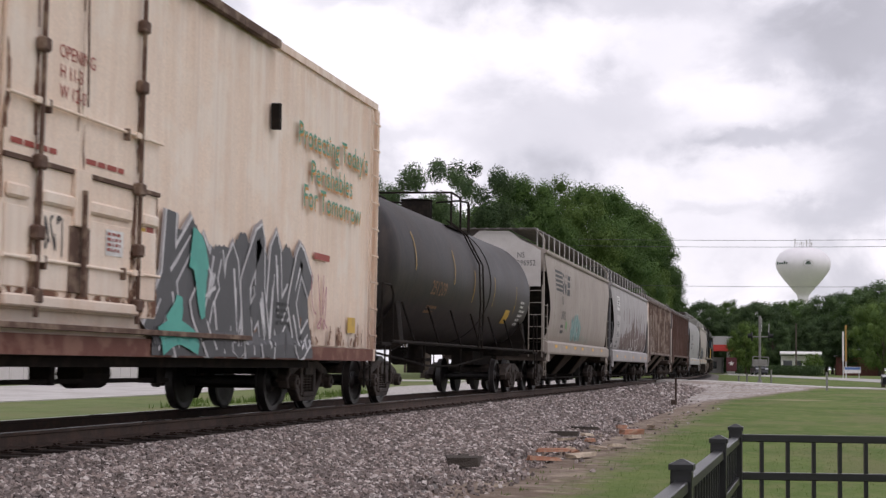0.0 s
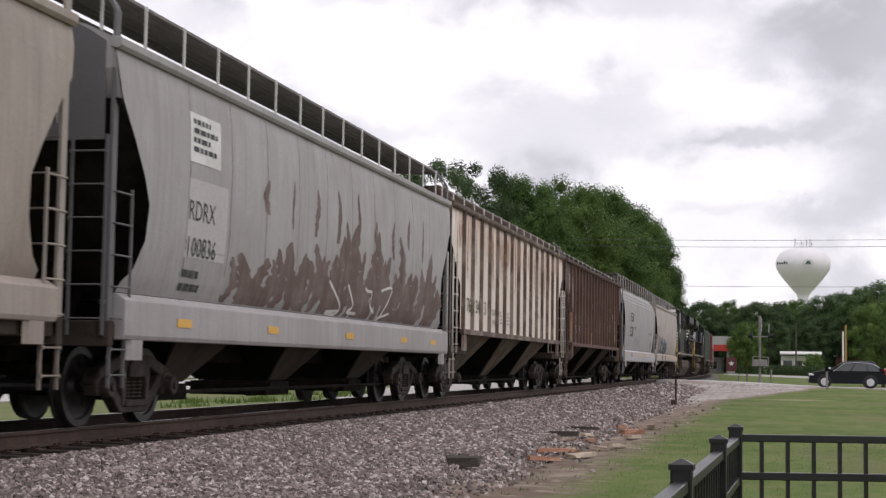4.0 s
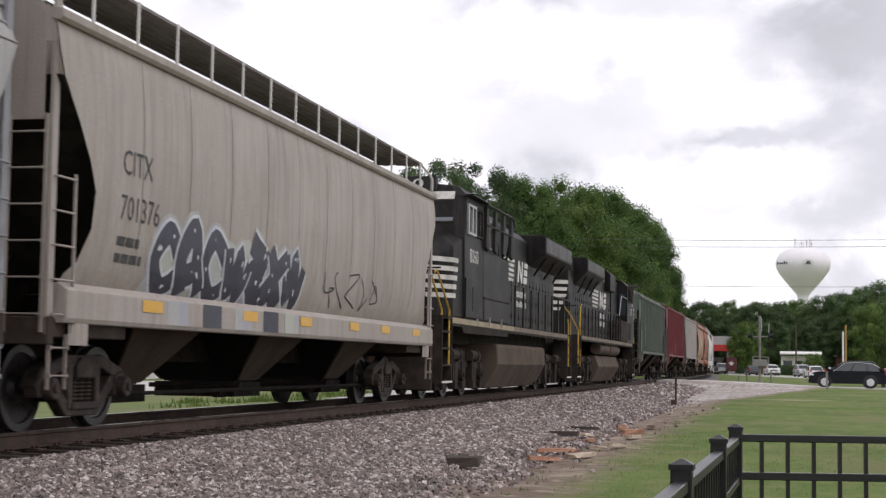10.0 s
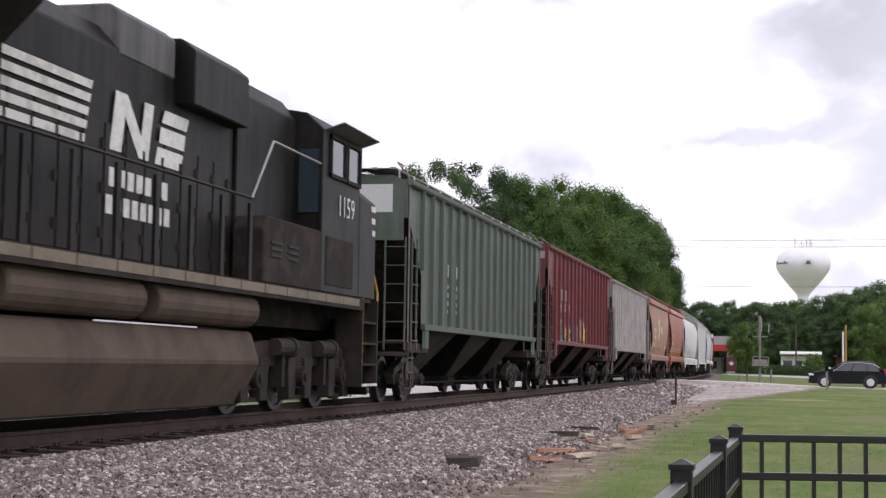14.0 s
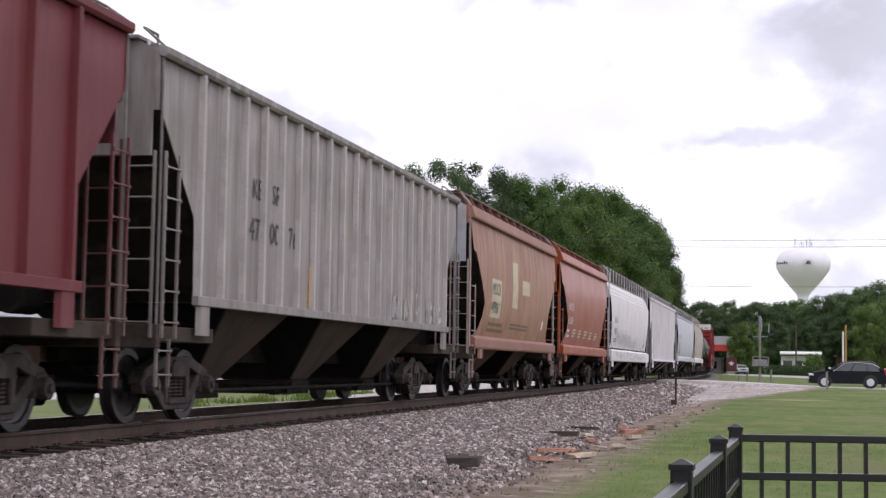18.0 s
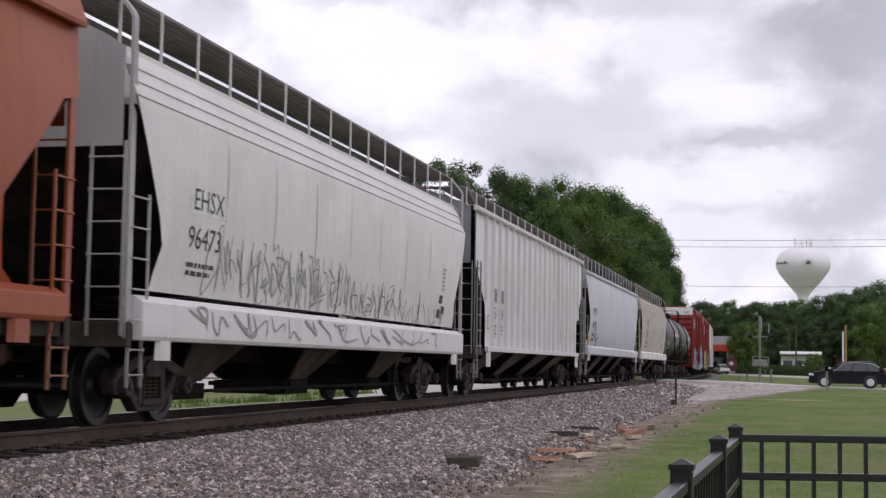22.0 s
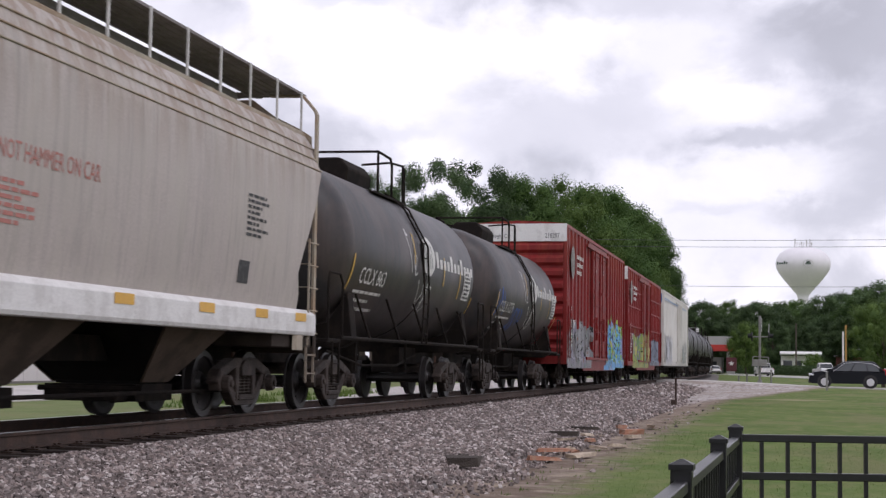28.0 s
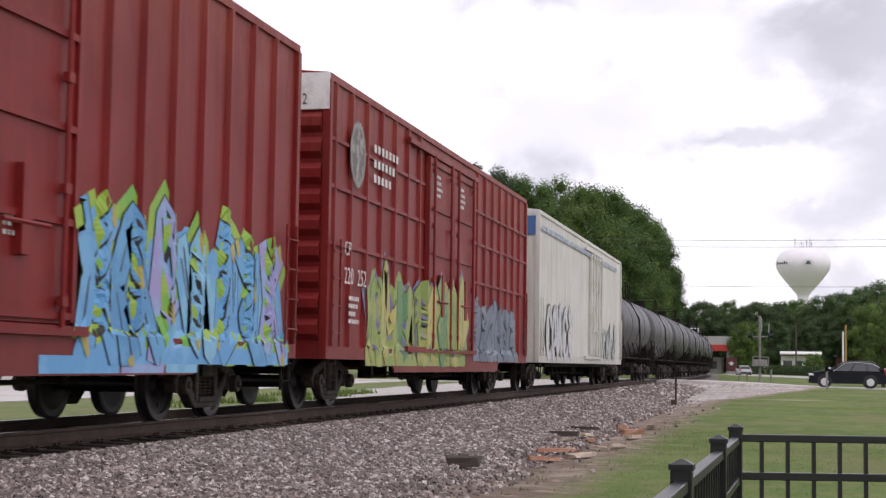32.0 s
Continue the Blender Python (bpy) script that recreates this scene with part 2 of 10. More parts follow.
def ground_z(x, y):
    """Height of the earth: low lawn by the tripod, rising to the road and crossing."""
    d = y - track_x(min(max(x, -400), 420))
    z = -0.60 + 0.22 * smooth01((x - 45) / 45) + 0.08 * smooth01((x - 120) / 60)
    # track bed
    a = abs(d)
    if a < 6:
        z = max(z, -0.45 - 0.15 * smooth01((a - 1.9) / 3.6)) if a > 1.9 else -0.45
    # the road's climb to the crossing
    if 88 < x < 108 and a < 14:
        k = smooth01((x - 88) / 5) * smooth01((108 - x) / 5)
        z = z + k * max(0.0, (-0.06 - 0.30 * smooth01((a - 2.2) / 11)) - z) * (1 if a > 1.9 else 0)
    return z


def ground_material():
    m = bpy.data.materials.new("lawn_and_dirt")
    m.use_nodes = True
    n, l = m.node_tree.nodes, m.node_tree.links
    bsdf = n["Principled BSDF"]
    geo = n.new("ShaderNodeNewGeometry")
    sep = n.new("ShaderNodeSeparateXYZ")
    l.new(geo.outputs["Position"], sep.inputs[0])

    def tex(scale, detail=5, stretch=None):
        t = n.new("ShaderNodeTexNoise")
        t.inputs["Scale"].default_value, t.inputs["Detail"].default_value = scale, detail
        if stretch:
            mp = n.new("ShaderNodeMapping")
            mp.inputs["Scale"].default_value = stretch
            l.new(geo.outputs["Position"], mp.inputs["Vector"])
            l.new(mp.outputs["Vector"], t.inputs["Vector"])
        else:
            l.new(geo.outputs["Position"], t.inputs["Vector"])
        return t.outputs["Fac"]

    def mapr(v, a, b, c=0.0, d=1.0):
        r = n.new("ShaderNodeMapRange")
        for k, x in (("From Min", a), ("From Max", b), ("To Min", c), ("To Max", d)):
            r.inputs[k].default_value = x
        l.new(v, r.inputs["Value"])
        return r.outputs["Result"]

    def mix(f, a, b):
        x = n.new("ShaderNodeMix")
        x.data_type = "RGBA"
        for s, v in (("Factor", f), ("A", a), ("B", b)):
            if isinstance(v, tuple):
                x.inputs[s].default_value = rgb(v)
            elif isinstance(v, float):
                x.inputs[s].default_value = v
            else:
                l.new(v, x.inputs[s])
        return x.outputs["Result"]

    def math_(op, a, b):
        x = n.new("ShaderNodeMath")
        x.operation = op
        for i, v in enumerate((a, b)):
            if isinstance(v, (int, float)):
                x.inputs[i].default_value = v
            else:
                l.new(v, x.inputs[i])
        return x.outputs["Value"]

    lawn = mix(mapr(tex(0.35), 0.35, 0.65), (0.092, 0.150, 0.034), (0.165, 0.212, 0.066))
    lawn = mix(math_("MULTIPLY", mapr(tex(9.0, 6), 0.3, 0.75), 0.55), lawn, (0.066, 0.100, 0.024))
    lawn = mix(math_("MULTIPLY", mapr(tex(1.5, 7, (0.6, 1.6, 1)), 0.48, 0.66), 0.55), lawn, (0.195, 0.200, 0.085))
    lawn = mix(mapr(sep.outputs["Y"], 14.0, 16.0, 0.0, 0.25), lawn, (0.22, 0.225, 0.13))
    lawn = mix(math_("MULTIPLY", mapr(tex(0.14, 4, (1, 2.2, 1)), 0.54, 0.68), 0.5), lawn, (0.20, 0.175, 0.095))
    dirt = mix(mapr(tex(1.2, 7), 0.35, 0.65), (0.180, 0.135, 0.105), (0.290, 0.235, 0.190))
    dirt = mix(math_("MULTIPLY", mapr(tex(5.0, 8), 0.48, 0.60), 0.6), dirt, (0.130, 0.096, 0.070))
    dirt = mix(math_("MULTIPLY", mapr(tex(2.1, 8), 0.55, 0.62), 0.6), dirt, (0.40, 0.33, 0.255))
    gravel = mix(mapr(tex(14, 6), 0.35, 0.65), (0.36, 0.325, 0.305), (0.60, 0.56, 0.54))
    gravel = mix(math_("MULTIPLY", mapr(tex(0.5, 5), 0.48, 0.65), 0.6), gravel, (0.26, 0.215, 0.18))
    gravel = mix(math_("MULTIPLY", mapr(tex(2.6, 7, (0.5, 2.0, 1)), 0.50, 0.60), 0.7), gravel, (0.20, 0.165, 0.14))
    gravel = mix(math_("MULTIPLY", mapr(tex(0.22, 6), 0.50, 0.58), 0.55), gravel, (0.30, 0.245, 0.205))
    wob = math_("MULTIPLY", math_("SUBTRACT", tex(0.5, 6), 0.5), 1.3)
    # the lawn's edge runs along the ballast, then swings out round the gravelled apron before the crossing
    edge = math_("ADD", sep.outputs["Y"], wob)
    apron = math_("MULTIPLY", math_("MAXIMUM", math_("SUBTRACT", sep.outputs["X"], 61.0), 0.0), 0.142)
    edge = math_("ADD", edge, apron)
    here = math_("MULTIPLY", mapr(sep.outputs["X"], 96.0, 94.5), mapr(sep.outputs["Y"], 15.0, 13.6))
    fray = math_("ADD", edge, math_("MULTIPLY", math_("SUBTRACT", tex(3.2, 8), 0.5), 1.5))
    base = mix(math_("MULTIPLY", mapr(fray, 2.05, 2.75), here), lawn, dirt)
    stony = math_("ADD", edge, mapr(sep.outputs["X"], 44.0, 66.0, 0.0, 1.45))
    base = mix(math_("MULTIPLY", mapr(stony, 3.90, 4.5), here), base, gravel)
    bare = n.new("ShaderNodeVectorMath")
    bare.operation = "DISTANCE"
    bare.inputs[1].default_value = (65.0, -0.45, -0.55)
    l.new(geo.outputs["Position"], bare.inputs[0])
    base = mix(mapr(math_("ADD", bare.outputs["Value"], wob), 1.8, 0.4, 0.0, 0.8), base, (0.33, 0.27, 0.18))
    # pale stone shoulder on the far side of the track, wider towards the crossing
    rim = math_("ADD", mapr(sep.outputs["X"], 40.0, 70.0, 14.3, 19.5), math_("MULTIPLY", wob, 1.2))
    far = math_("MULTIPLY", mapr(sep.outputs["Y"], 12.0, 12.6), mapr(math_("SUBTRACT", rim, sep.outputs["Y"]), 0.0, 0.5))
    far = math_("MULTIPLY", far, mapr(sep.outputs["X"], 96.0, 94.5))
    base = mix(far, base, mix(mapr(tex(6.0, 6), 0.35, 0.65), (0.34, 0.315, 0.295), (0.58, 0.55, 0.52)))
    l.new(base, bsdf.inputs["Base Color"])
    bsdf.inputs["Roughness"].default_value = 0.95
    bsdf.inputs["Specular IOR Level"].default_value = 0.15
    bp = n.new("ShaderNodeBump")
    bp.inputs["Strength"].default_value, bp.inputs["Distance"].default_value = 0.6, 0.04
    l.new(tex(24, 4), bp.inputs["Height"])
    l.new(bp.outputs["Normal"], bsdf.inputs["Normal"])
    return m


m_ground = ground_material()


def build_ground():
    xs = [-3000, -1200, -500] + [-400 + 20 * i for i in range(20)] + [i for i in range(0, 80, 2)] + [80 + 0.75 * i for i in range(44)] + [114 + 6 * i for i in range(20)] + [240 + 20 * i for i in range(12)] + [520, 700, 1000, 1600, 3500]
    ys = [-3000, -1000, -400, -150, -80, -40, -24, -16, -12] + [-10 + 0.5 * i for i in range(52)] + [17, 19, 22, 26, 32, 40, 55, 80, 120, 200, 400, 1000, 3000]
    rows = []
    me = bpy.data.meshes.new("ground")
    verts = [(x, y, ground_z(x, y)) for x in xs for y in ys]
    n = len(ys)
    faces = [(i * n + j, (i + 1) * n + j, (i + 1) * n + j + 1, i * n + j + 1) for i in range(len(xs) - 1) for j in range(n - 1)]
    me.from_pydata(verts, [], faces)
    me.materials.append(m_ground)
    for f in me.polygons:
        f.use_smooth = True
    tagged(new("ground", me), "mown green lawn with bare dirt and gravel patches", "ground", kind="structure")


build_ground()

# rails, drawn out along the curve
RAIL_PROFILE = [(-0.070, -0.172), (0.070, -0.172), (0.070, -0.160), (0.012, -0.140), (0.010, -0.045), (0.036, -0.034), (0.036, -0.003), (-0.036, -0.003), (-0.036, -0.034), (-0.010, -0.045), (-0.012, -0.140), (-0.070, -0.160)]
S_LINE = [-420 + 20 * i for i in range(26)] + [104 + 8 * i for i in range(45)]


def along(bm, outline, off, s_list):
    rings = []
    for s in s_list:
        x, y, a = track(s, off)
        rings.append([(x - p * math.sin(a), y + p * math.cos(a), z) for p, z in outline])
    ring_loft(bm, rings)


for _off in (-0.7525, 0.7525):
    bm = B()
    along(bm, RAIL_PROFILE, _off, S_LINE)
    rail = solid("rail", bm, m_rail_side, "rusty brown steel rail with a polished running surface", "rail", "rails of the track", "structure")
    bm = B()
    along(bm, [(-0.034, -0.004), (0.034, -0.004), (0.030, 0.0), (-0.030, 0.0)], _off, S_LINE)
    part("running_surface", bm, m_rail_top, rail)

# ballast: the bed with loose stones
m_stone = surface("ballast_stone", (0.34, 0.30, 0.285), 0.9, grain=0.25, grain_scale=25, bump=0.2, bump_scale=50)
_n, _l = m_stone.node_tree.nodes, m_stone.node_tree.links
_g, _h = _n.new("ShaderNodeNewGeometry"), _n.new("ShaderNodeValToRGB")
_h.color_ramp.elements[0].color, _h.color_ramp.elements[1].color = (0.120, 0.098, 0.090, 1), (0.62, 0.565, 0.54, 1)
_k = _h.color_ramp.elements.new(0.45)
_k.color = (0.205, 0.172, 0.160, 1)
_k = _h.color_ramp.elements.new(0.72)
_k.color = (0.305, 0.242, 0.218, 1)
_l.new(_g.outputs["Random Per Island"], _h.inputs["Fac"])
_l.new(_h.outputs["Color"], _n["Principled BSDF"].inputs["Base Color"])
m_bed = surface("ballast_bed", (0.15, 0.135, 0.125), 0.95, grain=0.5, grain_scale=22, bump=0.5, bump_scale=25)


def bed_z(d):
    """Top of the ballast d metres from the track's middle."""
    a = abs(d)
    if a < 1.75:
        return -0.30 + 0.080 * smooth01((a - 1.15) / 0.35)
    return -0.220 - 0.380 * min(1.0, (a - 1.75) / 3.65)


def build_ballast():
    prof = [(-4.95, -0.75), (-4.95, -0.602), (-4.5, -0.535), (-3.0, -0.37), (-1.75, -0.238), (-1.25, -0.322), (1.25, -0.322), (1.75, -0.262), (3.0, -0.38), (4.4, -0.515), (5.5, -0.602), (5.5, -0.75)]
    bm = B()
    along(bm, prof, 0.0, S_LINE)
    # dark floor stone, its colour deepened for the shade under the train
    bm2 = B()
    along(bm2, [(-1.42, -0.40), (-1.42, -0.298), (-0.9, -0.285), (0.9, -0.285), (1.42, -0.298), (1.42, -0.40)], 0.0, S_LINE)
    solid("track_floor", bm2, surface("shaded_track_bed", (0.024, 0.019, 0.016), 0.95, grain=0.5, grain_scale=22, bump=0.5, bump_scale=25), "dark stone between and beside the rails, deepened for the train's shade", "ballast", "", "structure")
    tagged(solid("ballast_bed", bm, m_bed, "crushed grey granite track bed", "ballast", "", "structure"))
    rnd = random.Random(11)
    shapes = []
    for k in range(10):
        pts = []
        for sx in (-1, 1):
            for sy in (-1, 1):
                for sz in (-1, 1):
                    pts.append((sx * rnd.uniform(0.35, 0.62), sy * rnd.uniform(0.3, 0.55), sz * rnd.uniform(0.25, 0.5)))
        shapes.append(np.array(pts))
    # corner order: x y z signs
    quads = np.array([(0, 1, 3, 2), (4, 6, 7, 5), (0, 4, 5, 1), (2, 3, 7, 6), (0, 2, 6, 4), (1, 5, 7, 3)])
    V, F, count = [], [], 0

    def scatter(number, x0, x1, d0, d1, size):
        nonlocal count
        for _ in range(number):
            x, d = rnd.uniform(x0, x1), rnd.uniform(d0, d1)
            s = size * rnd.uniform(0.6, 1.35)
            toe = -4.72 + 0.22 * math.sin(0.9 * x) + 0.16 * math.sin(2.3 * x + 1)
            if d < toe and rnd.random() > 0.55 * math.exp((d - toe) / 0.18) + 0.05:
                continue
            z = bed_z(d) if d > -4.6 else max(ground_z(x, track_x(x) + d), min(bed_z(d), -0.535 + 0.15 * (d + 4.5)))
            e = Euler((rnd.uniform(0, 6.3), rnd.uniform(0, 6.3), rnd.uniform(0, 6.3))).to_matrix()
            V.append(shapes[rnd.randrange(10)] @ np.array(e).T * s + np.array((x, track_x(x) + d, z + 0.004 + rnd.uniform(-0.01, 0.022))))
            F.append(quads + count * 8)
            count += 1

    scatter(40000, 10, 19, -5.5, -1.30, 0.042)
    scatter(38000, 19, 34, -5.4, -1.30, 0.050)
    scatter(20000, 34, 60, -5.05, -1.30, 0.068)
    scatter(2500, 60, 95, -4.6, -1.18, 0.13)
    scatter(2500, 12, 60, 1.2, 5.0, 0.09)
    scatter(900, 10, 60, -6.4, -5.2, 0.055)
    me = bpy.data.meshes.new("ballast_stones")
    V, F = np.concatenate(V), np.concatenate(F)
    me.from_pydata(V.tolist(), [], F.tolist())
    me.materials.append(m_stone)
    tagged(new("ballast_stones", me), "loose crushed grey granite stones beside the rails", "ballast", kind="stuff")


build_ballast()

# wooden ties with tie plates and spikes
tie_me = B()
box(tie_me, -0.115, 0.115, -1.30, 1.30, -0.36, -0.185)
tie_me = as_mesh("tie", tie_me, m_tie, 0.012)
plate_me = B()
for _y in (-0.7525, 0.7525):
    box(plate_me, -0.095, 0.095, _y - 0.17, _y + 0.17, -0.187, -0.170)
    for _dx in (-0.05, 0.05):
        for _dy in (-0.085, 0.085):
            box(plate_me, _dx - 0.014, _dx + 0.014, _y + _dy - 0.018, _y + _dy + 0.018, -0.172, -0.150)
plate_me = as_mesh("tie_plate", plate_me, m_plate)
ties = thing("tie_row", "dark creosoted wooden ties carrying the rails", "ties", kind="structure")
_rt = random.Random(5)
for _i in range(150):
    _s = 10 + 0.53 * _i
    _x, _y, _a = track(_s)
    t_ob = part("tie", tie_me, None, ties, at=pose(_x, _y, _rt.uniform(-0.012, 0.006), 0, 0, math.degrees(_a) + _rt.uniform(-1.2, 1.2)))
    part("tie_plate", plate_me, None, t_ob)

# ---- lettering and paint marks ----
_letters = {}


def text_mesh(body):
    """The built-in font's shapes for a text, one unit high, from x = 0, as triangles in x and y."""
    if body not in _letters:
        cu = bpy.data.curves.new("lettering", "FONT")
        cu.body, cu.size, cu.resolution_u = body, 1.4, 2
        ob = bpy.data.objects.new("lettering", cu)
        me = bpy.data.meshes.new_from_object(ob)
        _letters[body] = ([tuple(v.co) for v in me.vertices], [tuple(f.vertices) for f in me.polygons])
        bpy.data.objects.remove(ob)
    return _letters[body]


def flat(v):
    return v


def side_mark(name, verts, faces, material, parent, side, lift=0.006, label=""):
    """Paint on the side that faces the viewer: verts in x and z, laid on the side's own shape."""
    me = bpy.data.meshes.new(name)
    me.from_pydata([(x, -side(z) - lift, z) for x, z in verts], [], faces)
    me.materials.append(material)
    return part(name, me, None, parent, label)


def lettering(body, x, z, size, material, parent, side, squeeze=0.8, lift=0.006, label=""):
    v, f = text_mesh(body)
    squeeze *= 1.5
    return side_mark("lettering", [(x + a * size * squeeze, z + b * size) for a, b, _ in v], f, material, parent, side, lift, label)


def end_lettering(body, y, z, size, material, parent, x, squeeze=0.8):
    v, f = text_mesh(body)
    me = bpy.data.meshes.new("lettering")
    me.from_pydata([(x, y - a * size * squeeze, z + b * size) for a, b, _ in v], [], f)
    me.materials.append(material)
    return part("lettering", me, None, parent)


def bars(x, z, width, height, rows, material, parent, side, seed=1, lift=0.006, name="small_print"):
    """Fine print, too small to read: a block of broken bars."""
    r = random.Random(seed)
    v, f = [], []
    step = height / rows
    for k in range(rows):
        a = x
        end = x + width * r.uniform(0.6, 1.0)
        while a < end - 0.02:
            b = min(end, a + r.uniform(0.08, 0.25) * max(width, 0.3))
            zt, zb = z - k * step, z - k * step - step * 0.55
            i = len(v)
            v += [(a, zb), (b, zb), (b, zt), (a, zt)]
            f.append((i, i + 1, i + 2, i + 3))
            a = b + 0.035
    return side_mark(name, v, f, material, parent, side, lift)


def panel_mark(x0, x1, z0, z1, material, parent, side, name="painted_panel", lift=0.004, label="", cuts=4):
    v, f = [], []
    for k in range(cuts + 1):
        z = z0 + (z1 - z0) * k / cuts
        v += [(x0, z), (x1, z)]
    for k in range(cuts):
        f.append((2 * k, 2 * k + 1, 2 * k + 3, 2 * k + 2))
    return side_mark(name, v, f, material, parent, side, lift, label)


def scrawl(x0, x1, z0, z1, material, parent, side, seed=1, width=0.03, letters=6, name="graffiti_tag", label="sprayed graffiti tag"):
    """A tag sprayed in one thin line: looping strokes, letter by letter."""
    r = random.Random(seed)
    v, f = [], []
    w = (x1 - x0) / letters
    for k in range(letters):
        cx, n = x0 + (k + 0.5) * w, r.randint(4, 6)
        pts = [(cx + r.uniform(-0.55, 0.55) * w, z0 + (z1 - z0) * r.uniform(0.0, 1.0)) for _ in range(n)]
        pts[0] = (cx - 0.3 * w, z1 - 0.1 * (z1 - z0))
        pts[-1] = (cx + 0.45 * w, z0 + r.uniform(0.0, 0.4) * (z1 - z0))
        fine = []
        for i in range(n - 1):
            p0, p1, p2, p3 = pts[max(0, i - 1)], pts[i], pts[i + 1], pts[min(n - 1, i + 2)]
            for s in range(7):
                t = s / 7
                fine.append(tuple(0.5 * (2 * b + (c - a) * t + (2 * a - 5 * b + 4 * c - d) * t * t + (3 * b - a - 3 * c + d) * t ** 3) for a, b, c, d in zip(p0, p1, p2, p3)))
        fine.append(pts[-1])
        for i in range(len(fine) - 1):
            (ax, az), (bx_, bz) = fine[i], fine[i + 1]
            dx, dz = bx_ - ax, bz - az
            q = math.hypot(dx, dz) or 1
            nx, nz = -dz / q * width / 2, dx / q * width / 2
            j = len(v)
            v += [(ax + nx, az + nz), (ax - nx, az - nz), (bx_ - nx, bz - nz), (bx_ + nx, bz + nz)]
            f.append((j, j + 1, j + 2, j + 3))
    return side_mark(name, v, f, material, parent, side, 0.007, label)


def emblem(parent, x, z, size, length, side, material, lift=0.006):
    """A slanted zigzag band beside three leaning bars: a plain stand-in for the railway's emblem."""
    for quads in ((((0, 0), (0.14, 0), (0.20, 1), (0.06, 1)), ((0.20, 1), (0.177, 0.62), (0.36, 0), (0.383, 0.38)), ((0.36, 0), (0.48, 0), (0.54, 1), (0.42, 1))),
                  (((0.65, 0.76), (1.00, 0.76), (1.04, 1), (0.69, 1)), ((0.62, 0.39), (0.97, 0.39), (0.99, 0.68), (0.64, 0.68)), ((0.57, 0), (0.93, 0), (0.96, 0.31), (0.60, 0.31)))):
        v, f = [], []
        for q in quads:
            f.append(tuple(range(len(v), len(v) + 4)))
            v += [(x + a * length, z + b * size) for a, b in q]
        side_mark("emblem_block", v, f, material, parent, side, lift)


def name_bars(x, z, width, height, n, parent, side, material, skip=()):
    """A name as a row of plain upright blocks."""
    step = width / n
    for k in range(n):
        if k not in skip:
            panel_mark(x + step * k, x + step * (k + 0.72), z, z + height, material, parent, side, "name_bar", cuts=1)


FORMS = {
    "a": (((0.02, 0.0), (0.30, 1.06), (0.52, 0.34), (1.05, 0.62)),),
    "b": (((0.14, 1.0), (0.78, 0.64), (0.22, 0.44), (0.95, -0.04)), ((0.80, 0.95), (0.62, 0.30))),
    "c": (((0.98, 0.70), (0.46, 1.0), (0.08, 0.52), (0.50, 0.04), (1.10, 0.24)),),
    "d": (((-0.05, 0.05), (0.36, 0.54), (0.16, 1.06)), ((0.36, 0.58), (1.0, 0.98)), ((0.38, 0.46), (0.86, -0.02))),
    "e": (((-0.05, 0.16), (0.86, 0.88)), ((0.40, 1.04), (1.0, 0.94), (0.84, 0.34)), ((0.06, 0.0), (0.80, 0.26))),
    "f": (((-0.05, 0.92), (0.26, 0.14), (0.54, 0.90), (0.78, 0.02), (1.10, 0.70)),),
    "g": (((0.20, -0.04), (0.02, 0.56), (0.56, 1.04), (0.66, 0.46), (0.30, 0.30)), ((0.60, 0.62), (1.06, 0.02))),
}


def ribbon(pts, w0, w1, skin, lift, lowest):
    """A sprayed stroke as a band of small faces that follows the car's side; w0 and w1 are its widths at the ends."""
    c = [pts[0]]
    for (ax, az), (bx_, bz) in zip(pts, pts[1:]):
        n = max(1, int(math.hypot(bx_ - ax, bz - az) / 0.055))
        c += [(ax + (bx_ - ax) * k / n, az + (bz - az) * k / n) for k in range(1, n + 1)]
    v, f = [], []
    m = 5
    for i, (x, z) in enumerate(c):
        (ax, az), (bx_, bz) = c[max(0, i - 1)], c[min(len(c) - 1, i + 1)]
        q = math.hypot(bx_ - ax, bz - az) or 1.0
        nx, nz = -(bz - az) / q, (bx_ - ax) / q
        w = w0 + (w1 - w0) * i / max(1, len(c) - 1)
        for k in range(m):
            o = w * (k / (m - 1) - 0.5)
            px, pz = x + nx * o, max(lowest, z + nz * o)
            v.append((px, -skin(px, pz) - lift, pz))
    for i in range(len(c) - 1):
        for k in range(m - 1):
            a = i * m + k
            f.append((a, a + 1, a + m + 1, a + m))
    return v, f


def rounded(pts):
    out = []
    n = len(pts)
    for i in range(n - 1):
        p0, p1, p2, p3 = pts[max(0, i - 1)], pts[i], pts[i + 1], pts[min(n - 1, i + 2)]
        for s in range(5):
            t = s / 5
            out.append(tuple(0.5 * (2 * b + (c - a) * t + (2 * a - 5 * b + 4 * c - d) * t * t + (3 * b - a - 3 * c + d) * t ** 3) for a, b, c, d in zip(p0, p1, p2, p3)))
    return out + [pts[-1]]


